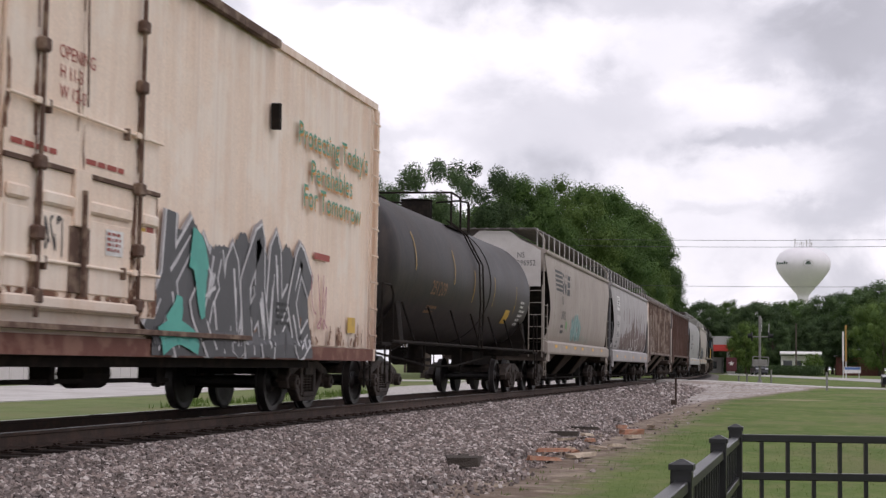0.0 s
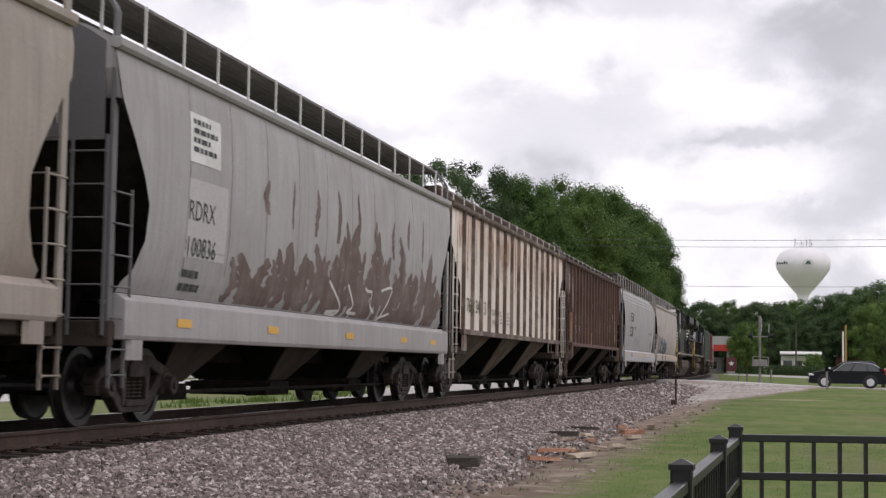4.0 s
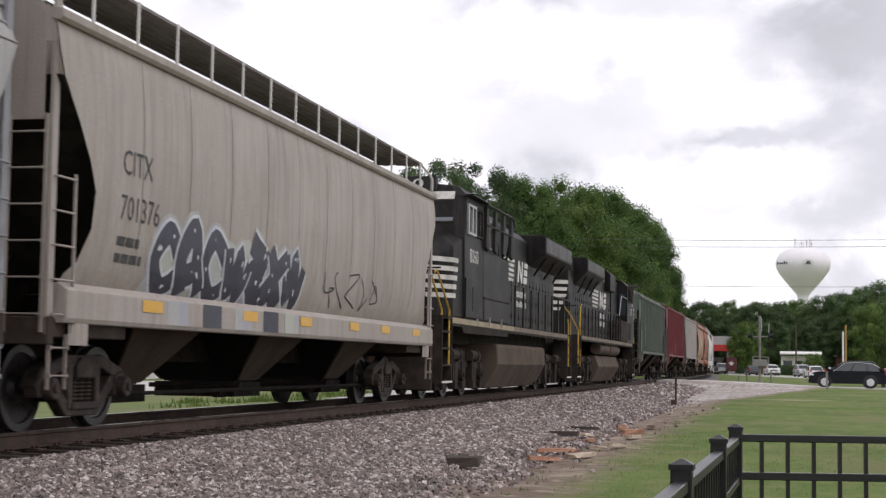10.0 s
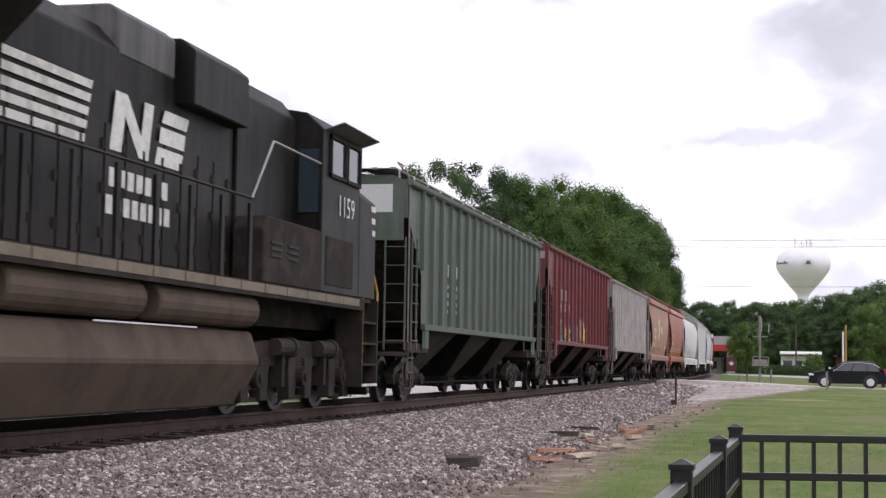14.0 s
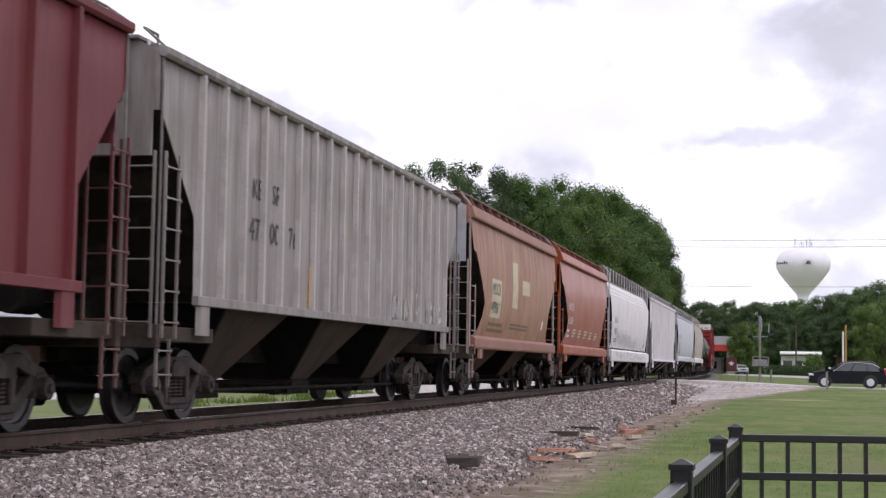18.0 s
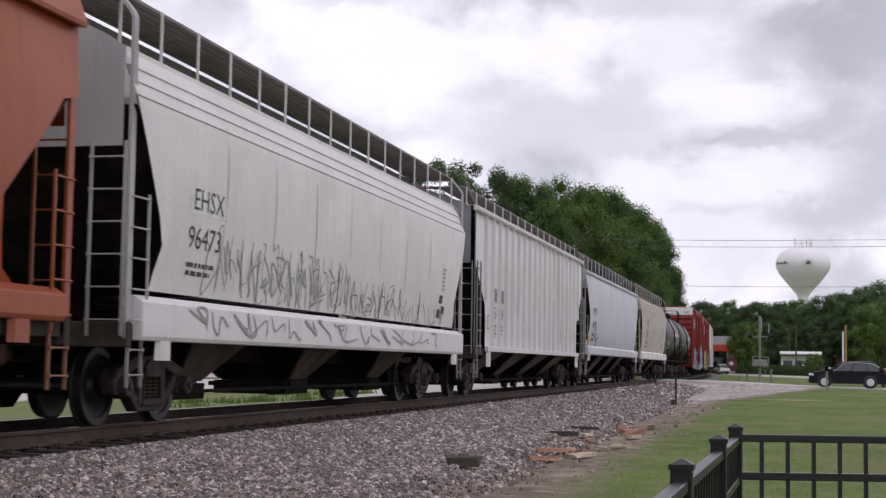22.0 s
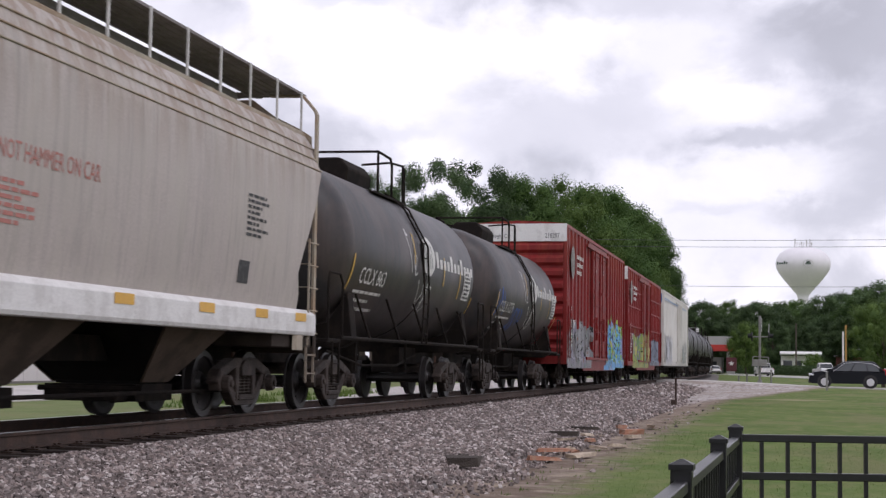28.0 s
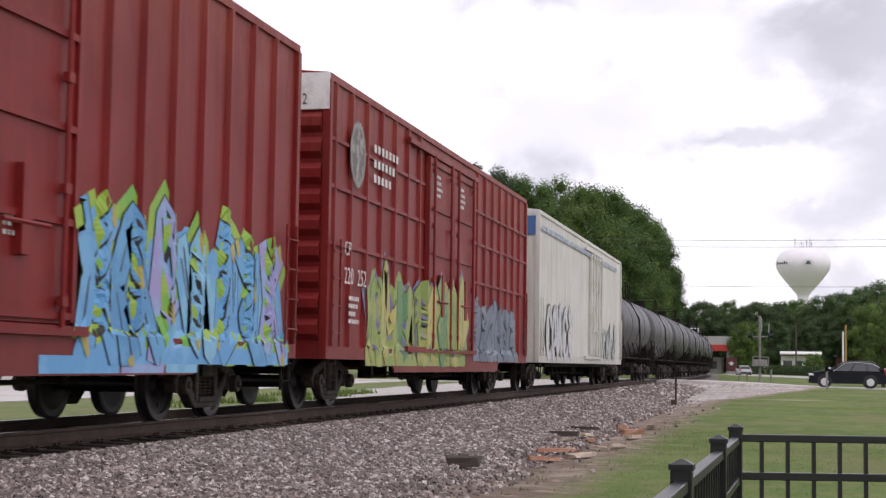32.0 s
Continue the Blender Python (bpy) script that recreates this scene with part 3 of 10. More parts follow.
def sprayed_ground(x0, x1, z0, z1, material, parent, skin, lift, seed, rag=0.25):
    """The filled field behind sprayed lettering, with a torn upper edge."""
    r = random.Random(seed)
    n = max(6, int((x1 - x0) / 0.06))
    v, f, m = [], [], 9
    ph = [r.uniform(0, 6.28) for _ in range(4)]
    for i in range(n + 1):
        t = i / n
        x = x0 + (x1 - x0) * t
        w = 0.5 + 0.28 * math.sin(3.1 * x + ph[0]) + 0.22 * math.sin(7.3 * x + ph[1]) + r.uniform(-0.10, 0.10)
        top = z1 - rag * (z1 - z0) * w - (z1 - z0) * 0.75 * max(0.0, abs(2 * t - 1) - 0.88) / 0.12
        for k in range(m):
            z = z0 + (max(top, z0 + 0.1) - z0) * k / (m - 1)
            v.append((x, -skin(x, z) - lift, z))
    for i in range(n):
        for k in range(m - 1):
            a = i * m + k
            f.append((a, a + m, a + m + 1, a + 1))
    me = bpy.data.meshes.new("graffiti_ground")
    me.from_pydata(v, [], f)
    me.materials.append(material)
    part("graffiti_ground", me, None, parent)


def sprayed_piece(forms, x0, x1, z0, z1, fills, outline, fringe, parent, skin, seed=1, thick=0.30, edge=0.05, halo=0.16, lean=0.0, soft=False, accents=2, accent=None, ground=None):
    """Sprayed lettering that cannot be read: bulky overlapping strokes, each letter with its outline, over a fringe of another colour."""
    r = random.Random(seed)
    n = len(forms)
    step = (x1 - x0) / n
    halo_v, halo_f = [], []
    if ground:
        sprayed_ground(x0 - 0.15, x1 + 0.15, z0 - 0.02, z1 - 0.04, ground, parent, skin, 0.0075, seed)
    up_z = z1 - z0
    for k, key in enumerate(forms):
        cx, w = x0 + step * (k + 0.5), step * r.uniform(1.10, 1.36)
        base, top = z0 + r.uniform(-0.02, 0.06) * up_z, z1 + r.uniform(-0.16, 0.03) * up_z
        spin = r.uniform(-0.10, 0.10) + lean
        strokes = []
        for st in FORMS[key]:
            pts = [(cx + (a - 0.5) * w * 0.80 + spin * (b - 0.5) * (top - base) + r.uniform(-0.04, 0.04) * w, base + b * (top - base) * 0.94 + r.uniform(-0.03, 0.03) * (top - base)) for a, b in st]
            strokes.append((rounded(pts) if soft else pts, thick * w * r.uniform(0.85, 1.2), thick * w * r.uniform(0.65, 1.05)))
        up = 0.010 + 0.008 * (k % 2)
        fill, rim = ([], []), ([], [])
        for j, (pts, a, b) in enumerate(strokes):
            for (V, F), grow, lift in ((fill, 0.0, up + 0.004), (rim, edge * 2, up), ((halo_v, halo_f), halo * 2, 0.004 + 0.0004 * k)):
                if grow >= halo * 2 and not fringe:
                    continue
                v, f = ribbon(pts, a + grow, b + grow, skin, lift + 0.0005 * j, z0 - 0.04)
                F += [tuple(q + len(V) for q in face) for face in f]
                V += v
        for _ in range(accents):
            pts, a, b = strokes[r.randrange(len(strokes))]
            i = r.randrange(len(pts) - 1)
            (ax, az), (bx_, bz) = pts[i], pts[i + 1]
            t0, t1 = r.uniform(0.05, 0.35), r.uniform(0.6, 0.95)
            o = r.uniform(-0.25, 0.25) * a
            v, f = ribbon([(ax + (bx_ - ax) * t0 + o, az + (bz - az) * t0), (ax + (bx_ - ax) * t1 + o * 0.5, az + (bz - az) * t1)], edge * 1.3, edge * 0.5, skin, up + 0.0065, z0 - 0.04)
            V, F = rim
            F += [tuple(q + len(V) for q in face) for face in f]
            V += v
        for nm, (V, F), mat in (("letter_outline", rim, outline), ("graffiti_letter", fill, fills[k % len(fills)])):
            me = bpy.data.meshes.new(nm)
            me.from_pydata(V, [], F)
            me.materials.append(mat)
            part(nm, me, None, parent)
        if accent:
            for _ in range(2):
                pts, a, b = strokes[r.randrange(len(strokes))]
                (ax, az) = pts[r.randrange(len(pts))]
                v, f = ribbon([(ax - 0.06, az + 0.10), (ax + 0.05, az - 0.12)], 0.16, 0.08, skin, up + 0.008, z0 - 0.04)
                me = bpy.data.meshes.new("graffiti_accent")
                me.from_pydata(v, [], f)
                me.materials.append(accent)
                part("graffiti_accent", me, None, parent)
    if fringe:
        me = bpy.data.meshes.new("graffiti_fringe")
        me.from_pydata(halo_v, [], halo_f)
        me.materials.append(fringe)
        part("graffiti_fringe", me, None, parent, "sprayed colour fringe round graffiti")


def spray(name, color, second=None, rough=0.5):
    return surface(name, color, rough, grain=0.06, spots=second, spot_scale=1.6, spot_amount=0.7 if second else 0.0, bump=0.02)


def post_skin(L, ribs, door, base, hy=1.60):
    """How far out a posted boxcar side stands at x and z."""
    h = L / 2

    def skin(x, z):
        if z < base + 0.22 or z > 5.1:
            return hy + 0.02
        if door[0] - h - 0.12 < x < door[1] - h + 0.12:
            return hy + 0.08
        d = abs((x + h - 0.35 + ribs / 2) % ribs - ribs / 2)
        return hy - 0.04 + 0.062 * min(1.0, max(0.0, (0.13 - d) / 0.07))
    return skin


# ---- trucks with wheelsets ----
def wheelset_mesh(radius, name="wheelset"):
    bm = B()
    seg = 28
    for sgn in (-1, 1):
        prof = [(0.62, 0.10), (0.64, 0.12), (0.66, radius - 0.10), (0.655, radius - 0.02), (0.665, radius + 0.025), (0.690, radius + 0.025), (0.70, radius), (0.805, radius - 0.006), (0.805, radius - 0.085), (0.78, radius - 0.10), (0.735, 0.17), (0.80, 0.13), (0.80, 0.085)]
        rings = []
        for y, r in prof:
            rings.append([(r * math.cos(2 * math.pi * i / seg), sgn * y, r * math.sin(2 * math.pi * i / seg)) for i in range(seg)])
        ring_loft(bm, rings)
    rod(bm, (0, -1.02, 0), (0, 1.02, 0), 0.082, 12)
    # casting pads on the wheel faces, so that the turning shows
    for sgn in (-1, 1):
        for k in range(3):
            a = k * 2.094
            rod(bm, (0.27 * math.cos(a), sgn * 0.755, 0.27 * math.sin(a)), (0.27 * math.cos(a), sgn * 0.772, 0.27 * math.sin(a)), 0.035, 8)
    return as_mesh(name, bm, m_wheel)


WHEEL_R = 0.457
freight_wheel_me = wheelset_mesh(WHEEL_R)
loco_wheel_me = wheelset_mesh(0.535)


def side_frame_mesh():
    """Cast frame: arched top bar, bottom tie, two columns with a spring pocket, axle boxes with end caps."""
    bm = B()
    prism(bm, [(-1.14, 0.48), (-0.98, 0.66), (-0.46, 0.81), (0.46, 0.81), (0.98, 0.66), (1.14, 0.48), (1.0, 0.42), (0.86, 0.54), (0.42, 0.67), (-0.42, 0.67), (-0.86, 0.54), (-1.0, 0.42)], "y", -0.085, 0.085)
    prism(bm, [(-0.90, 0.56), (-0.37, 0.15), (0.37, 0.15), (0.90, 0.56), (0.72, 0.60), (0.31, 0.28), (-0.31, 0.28), (-0.72, 0.60)], "y", -0.075, 0.075)
    for sx in (-1, 1):
        prism(bm, [(sx * 0.27, 0.24), (sx * 0.37, 0.22), (sx * 0.40, 0.74), (sx * 0.27, 0.74)], "y", -0.09, 0.09)
        prism(bm, [(sx * 0.74, 0.36), (sx * 1.06, 0.36), (sx * 1.12, 0.50), (sx * 0.98, 0.64), (sx * 0.78, 0.60)], "y", -0.10, 0.06)
        rod(bm, (sx * 0.89, -0.20, 0.457), (sx * 0.89, -0.08, 0.457), 0.115, 14, 0.125)
        rod(bm, (sx * 0.89, -0.23, 0.457), (sx * 0.89, -0.20, 0.457), 0.055, 8)
    box(bm, -0.30, 0.30, -0.11, 0.10, 0.22, 0.30)
    return as_mesh("side_frame", bm, m_truck, 0.012)


side_frame_me = side_frame_mesh()


def springs_mesh():
    bm = B()
    for cx in (0.0,):
        turns, per = 6, 9
        rings = []
        for i in range(turns * per + 1):
            a = 2 * math.pi * i / per
            c = Vector((cx + 0.068 * math.cos(a), 0.068 * math.sin(a), 0.30 + 0.26 * i / (turns * per)))
            out = Vector((math.cos(a), math.sin(a), 0))
            rings.append([c + out * (0.019 * math.cos(b)) + Vector((0, 0, 0.017 * math.sin(b))) for b in (0, 1.571, 3.142, 4.712)])
        ring_loft(bm, rings)
    return as_mesh("spring", bm, m_spring)


springs_me = springs_mesh()


def bolster_mesh():
    bm = B()
    prism(bm, [(-0.24, 0.56), (0.24, 0.56), (0.24, 0.70), (0.14, 0.78), (-0.14, 0.78), (-0.24, 0.70)], "y", -1.12, 1.12)
    rod(bm, (0, 0, 0.7), (0, 0, 0.92), 0.2, 14)
    for sx in (-1, 1):
        box(bm, sx * 0.38 - 0.05, sx * 0.38 + 0.05, -0.85, 0.85, 0.34, 0.44)
    return as_mesh("truck", bm, m_truck, 0.01)


bolster_me = bolster_mesh()
WHEELS, LOCO_WHEELS = [], []


def freight_truck(parent, x, frame_mat=None):
    t = part("truck", bolster_me, None, parent, "dusty cast-steel two-axle truck", at=pose(x, 0, 0))
    for sy in (-1, 1):
        part("side_frame", side_frame_me, None, t, at=pose(0, sy * 1.0, 0, 0, 0, 0 if sy < 0 else 180))
        for cx in (-0.17, 0.0, 0.17):
            part("spring", springs_me, None, t, at=pose(cx, sy * 1.0, 0))
    for sx in (-1, 1):
        w = part("wheelset", freight_wheel_me, None, t)
        w.matrix_parent_inverse = Matrix.Translation((sx * 0.89, 0, WHEEL_R))
        WHEELS.append(w)
    return t


def coupler_mesh():
    bm = B()
    box(bm, -0.75, 0.0, -0.09, 0.09, 0.72, 0.92)
    prism(bm, [(-0.02, -0.17), (0.22, -0.20), (0.30, -0.06), (0.30, 0.08), (0.12, 0.20), (-0.02, 0.17)], "z", 0.68, 0.96)
    return as_mesh("coupler", bm, m_truck_red, 0.02)


coupler_me = coupler_mesh()


def brake_hose_mesh():
    bm = B()
    pipe(bm, [(0.0, -0.32, 0.78), (0.12, -0.33, 0.66), (0.22, -0.30, 0.45), (0.34, -0.22, 0.33), (0.52, -0.1, 0.30)], 0.026, 6)
    return as_mesh("air_hose", bm, m_under)


hose_me = brake_hose_mesh()


def ends_gear(parent, L, inset=1.78):
    for sx in (-1, 1):
        freight_truck(parent, sx * (L / 2 - inset))
        part("coupler", coupler_me, None, parent, at=pose(sx * (L / 2 + 0.12), 0, 0, 0, 0, 0 if sx > 0 else 180))
        part("air_hose", hose_me, None, parent, at=pose(sx * (L / 2 + 0.02), 0, 0, 0, 0, 0 if sx > 0 else 180))


def ladder_mesh(name, material, height, width=0.42, rungs=6, low=0.0):
    """Upright in x and z from the origin: two stiles with rungs, standing off by its brackets."""
    bm = B()
    for sx in (-width / 2, width / 2):
        box(bm, sx - 0.015, sx + 0.015, -0.022, 0.010, 0, height)
    for k in range(rungs):
        z = low + (height - low) * (k + 0.5) / rungs
        rod(bm, (-width / 2 - 0.02, -0.030, z), (width / 2 + 0.02, -0.030, z), 0.011, 6)
        for sx in (-width / 2, width / 2):
            box(bm, sx - 0.02, sx + 0.02, -0.040, -0.015, z - 0.02, z + 0.02)
    return as_mesh(name, bm, material)


# paint mixed with dust, then darkened for the dim space under the sill
def dirty_shaded(color, k=0.5):
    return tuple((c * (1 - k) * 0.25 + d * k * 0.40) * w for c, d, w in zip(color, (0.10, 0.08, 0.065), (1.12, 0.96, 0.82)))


def profile_fn(profile):
    """Half width of the side at height z."""
    zs, ys = [p[0] for p in profile], [p[1] for p in profile]

    def side(z):
        return float(np.interp(z, zs, ys))
    return side


def shell(bm, profile, L):
    """Closed body from levels (z, half width, inset of the end at that height), each a rectangle."""
    n = len(profile)
    for sy in (-1, 1):
        vs = [[bm.verts.new((x, sy * y, z)) for x in (-L / 2 + e, L / 2 - e)] for z, y, e in profile]
        for a, b in zip(vs, vs[1:]):
            f = bm.faces.new((a[0], a[1], b[1], b[0]))
            f.smooth = True
    # the end sheet slopes in under the overhanging top, deeper than the cut of the side sheets
    for sx in (-1, 1):
        vs = []
        for z, y, e in profile:
            deep = max(e, 0.10 + 1.15 * max(0.0, 3.50 - z)) if z < 3.5 else e
            vs.append([bm.verts.new((sx * (L / 2 - deep), s * (y - 0.012), z)) for s in (-1, 1)])
        for a, b, (z, _, _) in zip(vs, vs[1:], profile):
            if z >= 3.5:
                bm.faces.new((a[0], a[1], b[1], b[0]))
    z, y, e = profile[0]
    deep = 0.10 + 1.15 * (3.5 - z)
    bm.faces.new([bm.verts.new(c) for c in ((-L / 2 + deep, -y, z), (L / 2 - deep, -y, z), (L / 2 - deep, y, z), (-L / 2 + deep, y, z))])


RIBBED = [(1.52, 1.52, 1.13), (2.50, 1.52, 1.10), (3.55, 1.52, 0.02), (4.28, 1.52, 0.0), (4.36, 1.05, 0.0), (4.41, 0.5, 0.0), (4.42, 0.02, 0.0)]
RIBBED_LOW = [(1.17, 1.52, 1.37), (2.18, 1.52, 1.33), (3.20, 1.52, 0.05), (4.45, 1.52, 0.0), (4.52, 1.05, 0.0), (4.56, 0.5, 0.0), (4.57, 0.02, 0.0)]
ROUND = [(1.50, 1.42, 0.40), (1.62, 1.48, 0.42), (1.75, 1.52, 0.62), (2.1, 1.575, 0.82), (2.5, 1.60, 0.85), (2.8, 1.61, 0.68), (3.15, 1.61, 0.42), (3.57, 1.60, 0.08), (3.9, 1.57, 0.0), (4.22, 1.52, 0.0), (4.38, 1.2, 0.0), (4.50, 0.6, 0.0), (4.52, 0.02, 0.0)]
BANDED = [(1.55, 1.46, 0.72), (1.75, 1.50, 0.75), (2.08, 1.54, 0.90), (2.4, 1.57, 0.75), (2.76, 1.59, 0.52), (3.2, 1.60, 0.26), (3.58, 1.59, 0.06), (3.66, 1.585, 0.02), (4.10, 1.42, 0.0), (4.26, 1.30, 0.0), (4.38, 0.8, 0.0), (4.42, 0.02, 0.0)]
SMALL = [(1.42, 1.40, 0.85), (1.6, 1.46, 1.25), (1.9, 1.54, 1.42), (2.26, 1.59, 1.50), (2.7, 1.61, 1.05), (3.0, 1.61, 0.72), (3.33, 1.60, 0.40), (3.4, 1.595, 0.08), (4.0, 1.54, 0.02), (4.42, 1.46, 0.0), (4.52, 1.0, 0.0), (4.58, 0.4, 0.0), (4.59, 0.02, 0.0)]


def grating(name, x0, x1, y0, y1, z, parent, material, label=""):
    """Steel walkway of ridged grating, folded from one sheet."""
    bm = B()
    n = 7
    upper, lower = [], []
    for k in range(n):
        a, b = y0 + (y1 - y0) * k / n, y0 + (y1 - y0) * (k + 1) / n
        upper += [(a, z + 0.034), (a + (b - a) * 0.25, z + 0.034), (a + (b - a) * 0.30, z + 0.020), (b - (b - a) * 0.05, z + 0.020)]
        lower += [(a, z - 0.004), (a + (b - a) * 0.25, z - 0.004), (a + (b - a) * 0.30, z + 0.010), (b - (b - a) * 0.05, z + 0.010)]
    upper += [(y1, z + 0.034)]
    lower += [(y1, z - 0.004)]
    prism(bm, upper + lower[::-1], "x", x0, x1)
    return part(name, bm, material, parent, label)


def covered_hopper(a, b, style, paint, label, bays=3, sill=(1.12, 1.50), sill_paint=None, trim=None, walk_mat=None, dust=0.5, rib_gap=0.93, post_mat=None, gusset=False, rib_paint=None, rise=0.0, walk_rise=None, end_mat=None, seam=None, seam_gap=1.45, group="covered hopper cars of the train"):
    """A covered hopper between a and b metres along the train; returns the thing, its side shape and the paint."""
    L = b - a
    car = thing("covered_hopper", label, "railroad car", group)
    prof = {"ribbed": RIBBED, "low": RIBBED_LOW, "round": ROUND, "banded": BANDED, "small": SMALL}[style]
    prof = [(z + rise if z > 3.5 else z, y, d) for z, y, d in prof]
    side, eave = profile_fn(prof), {"ribbed": 4.28, "low": 4.45, "round": 4.22, "banded": 4.26, "small": 4.42}[style] + rise
    ribbed = style in ("ribbed", "low")
    trim, post_mat, walk_mat = trim or paint, post_mat or trim or paint, walk_mat or m_walk
    zw = eave + (walk_rise or (0.62 if style in ("round", "banded") else 0.30))
    bm = B()
    shell(bm, prof, L)
    body = part("body", bm, paint, car)
    # end slope sheets: grime, with the recess's shade put into the dark colour
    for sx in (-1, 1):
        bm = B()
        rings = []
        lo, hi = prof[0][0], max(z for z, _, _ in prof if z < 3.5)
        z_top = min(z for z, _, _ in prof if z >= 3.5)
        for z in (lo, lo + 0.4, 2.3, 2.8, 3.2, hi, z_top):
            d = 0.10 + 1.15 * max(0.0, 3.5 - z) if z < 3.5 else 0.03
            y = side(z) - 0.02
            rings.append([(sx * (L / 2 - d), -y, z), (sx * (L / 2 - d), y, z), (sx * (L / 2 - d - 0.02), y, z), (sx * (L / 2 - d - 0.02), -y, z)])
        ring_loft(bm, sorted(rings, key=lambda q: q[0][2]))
        part("end_slope_sheet", bm, m_end_shade, car, "grimy end slope sheet, darkened in colour for its shaded recess")
    base = prof[0][0]
    # side sills and top chords
    for sy in (-1, 1):
        bm = B()
        if ribbed:
            box(bm, -L / 2 + prof[0][2] - 0.05, L / 2 - prof[0][2] + 0.05, sy * 1.53, sy * 1.62, base - 0.09, base + 0.03)
        else:
            prism(bm, [(sy * 1.42, sill[0]), (sy * 1.60, sill[0]), (sy * 1.62, sill[0] + 0.05), (sy * 1.62, sill[1] - 0.05), (sy * 1.50, sill[1] + 0.03), (sy * 1.42, sill[1])], "x", -L / 2 + 0.25, L / 2 - 0.25)
        part("side_sill", bm, sill_paint or trim, car, bevel=0.008)
        bm = B()
        y0 = side(eave)
        if style == "banded":
            for k in range(3):
                z = 3.68 + 0.17 * k
                box(bm, -L / 2, L / 2, sy * (side(z) - 0.02), sy * (side(z) + 0.016), z, z + 0.022)
            box(bm, -L / 2, L / 2, sy * (y0 - 0.04), sy * (y0 + 0.02), eave - 0.03, eave + 0.03)
        elif style == "small":
            prism(bm, [(sy * 1.45, 4.15), (sy * 1.62, 4.12), (sy * 1.63, 4.17), (sy * 1.54, 4.42), (sy * 1.45, 4.43)], "x", -L / 2, L / 2)
        else:
            prism(bm, [(sy * (y0 - 0.03), eave - 0.10), (sy * (y0 + 0.05), eave - 0.12), (sy * (y0 + 0.085), eave - 0.08), (sy * (y0 + 0.085), eave), (sy * (y0 - 0.03), eave + 0.03)], "x", -L / 2 - 0.02, L / 2 + 0.02)
        part("top_chord", bm, trim, car, bevel=0.006)
    # ribs
    if ribbed:
        n = int((L - 1.0) / rib_gap)
        x_first = -(n - 1) * rib_gap / 2
        for sy in (-1, 1):
            for k in range(n):
                x = x_first + k * rib_gap
                e = L / 2 - abs(x)
                z0 = base
                if e < prof[0][2] + 0.05:
                    z0 = float(np.interp(e, [0.02, prof[1][2]], [prof[2][0], prof[1][0]])) + 0.05
                bm = B()
                prism(bm, [(x - 0.055, sy * 1.515), (x - 0.036, sy * 1.595), (x + 0.036, sy * 1.595), (x + 0.055, sy * 1.515)], "z", z0, eave - 0.11)
                part("rib", bm, rib_paint or paint, car)
    elif style != "banded":
        n = int(L / seam_gap)
        for k in range(1, n):
            x = -L / 2 + 0.6 + (L - 1.2) * k / n
            e = L / 2 - abs(x)
            if e < 1.1:
                continue
            zs = [1.6 + (eave - 1.75) * q / 9 for q in range(10)]
            wob = [0.012 * math.sin(2.1 * q + k) for q in range(10)]
            side_mark("weld_seam", [(x + o - 0.009, z) for o, z in zip(wob, zs)] + [(x + o + 0.008, z) for o, z in zip(wob, zs)], [(q, q + 10, q + 11, q + 1) for q in range(9)], seam or m_seam, car, side, 0.004)
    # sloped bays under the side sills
    bay_mat = surface("dusty_shaded_bay", dirty_shaded(tuple(paint.diffuse_color[:3]), dust), 0.85, spec=0.15, spots=(0.045, 0.036, 0.03), spot_scale=1.5, spot_amount=0.6, streak=(0.085, 0.068, 0.053), streak_amount=0.35)
    x0, x1 = -L / 2 + 1.75, L / 2 - 1.75
    w = (x1 - x0) / bays
    for k in range(bays):
        c = x0 + w * (k + 0.5)
        # slope sheets coloured near black to stand for the shade between bays
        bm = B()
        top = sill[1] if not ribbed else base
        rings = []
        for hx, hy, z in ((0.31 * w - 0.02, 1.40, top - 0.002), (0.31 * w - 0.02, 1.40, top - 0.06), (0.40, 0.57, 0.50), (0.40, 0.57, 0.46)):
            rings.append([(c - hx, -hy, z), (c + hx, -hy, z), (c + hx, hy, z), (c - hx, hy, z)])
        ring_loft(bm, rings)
        bay = part("hopper_bay", bm, m_bay_shade, car, "slope-sided hopper bay, coloured near black for the shade between bays")
        # side sheets that slope in towards the gate, dusty from the track and darkened for shade
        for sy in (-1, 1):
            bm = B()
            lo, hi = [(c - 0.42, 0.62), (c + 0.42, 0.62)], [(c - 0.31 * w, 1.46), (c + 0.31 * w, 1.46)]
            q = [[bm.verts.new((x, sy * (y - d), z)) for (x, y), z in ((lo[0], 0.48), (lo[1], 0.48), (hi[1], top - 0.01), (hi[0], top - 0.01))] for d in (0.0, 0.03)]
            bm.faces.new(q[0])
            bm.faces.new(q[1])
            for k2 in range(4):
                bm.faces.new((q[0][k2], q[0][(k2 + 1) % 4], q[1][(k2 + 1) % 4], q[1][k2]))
            part("side_sheet", bm, bay_mat, bay, "dusty sloping side sheet, darkened in colour for shade under the sill")
        bm = B()
        box(bm, c - 0.62, c + 0.55, -0.62, 0.62, 0.24, 0.455)
        rod(bm, (c - 0.95, -0.46, 0.30), (c - 0.55, -0.46, 0.30), 0.07, 10)
        rod(bm, (c - 0.55 * w, -0.86, 0.36), (c + 0.45 * w, -0.86, 0.36), 0.028, 6)
        rod(bm, (c - 0.62, -0.70, 0.40), (c - 0.62, 0.70, 0.40), 0.035, 8)
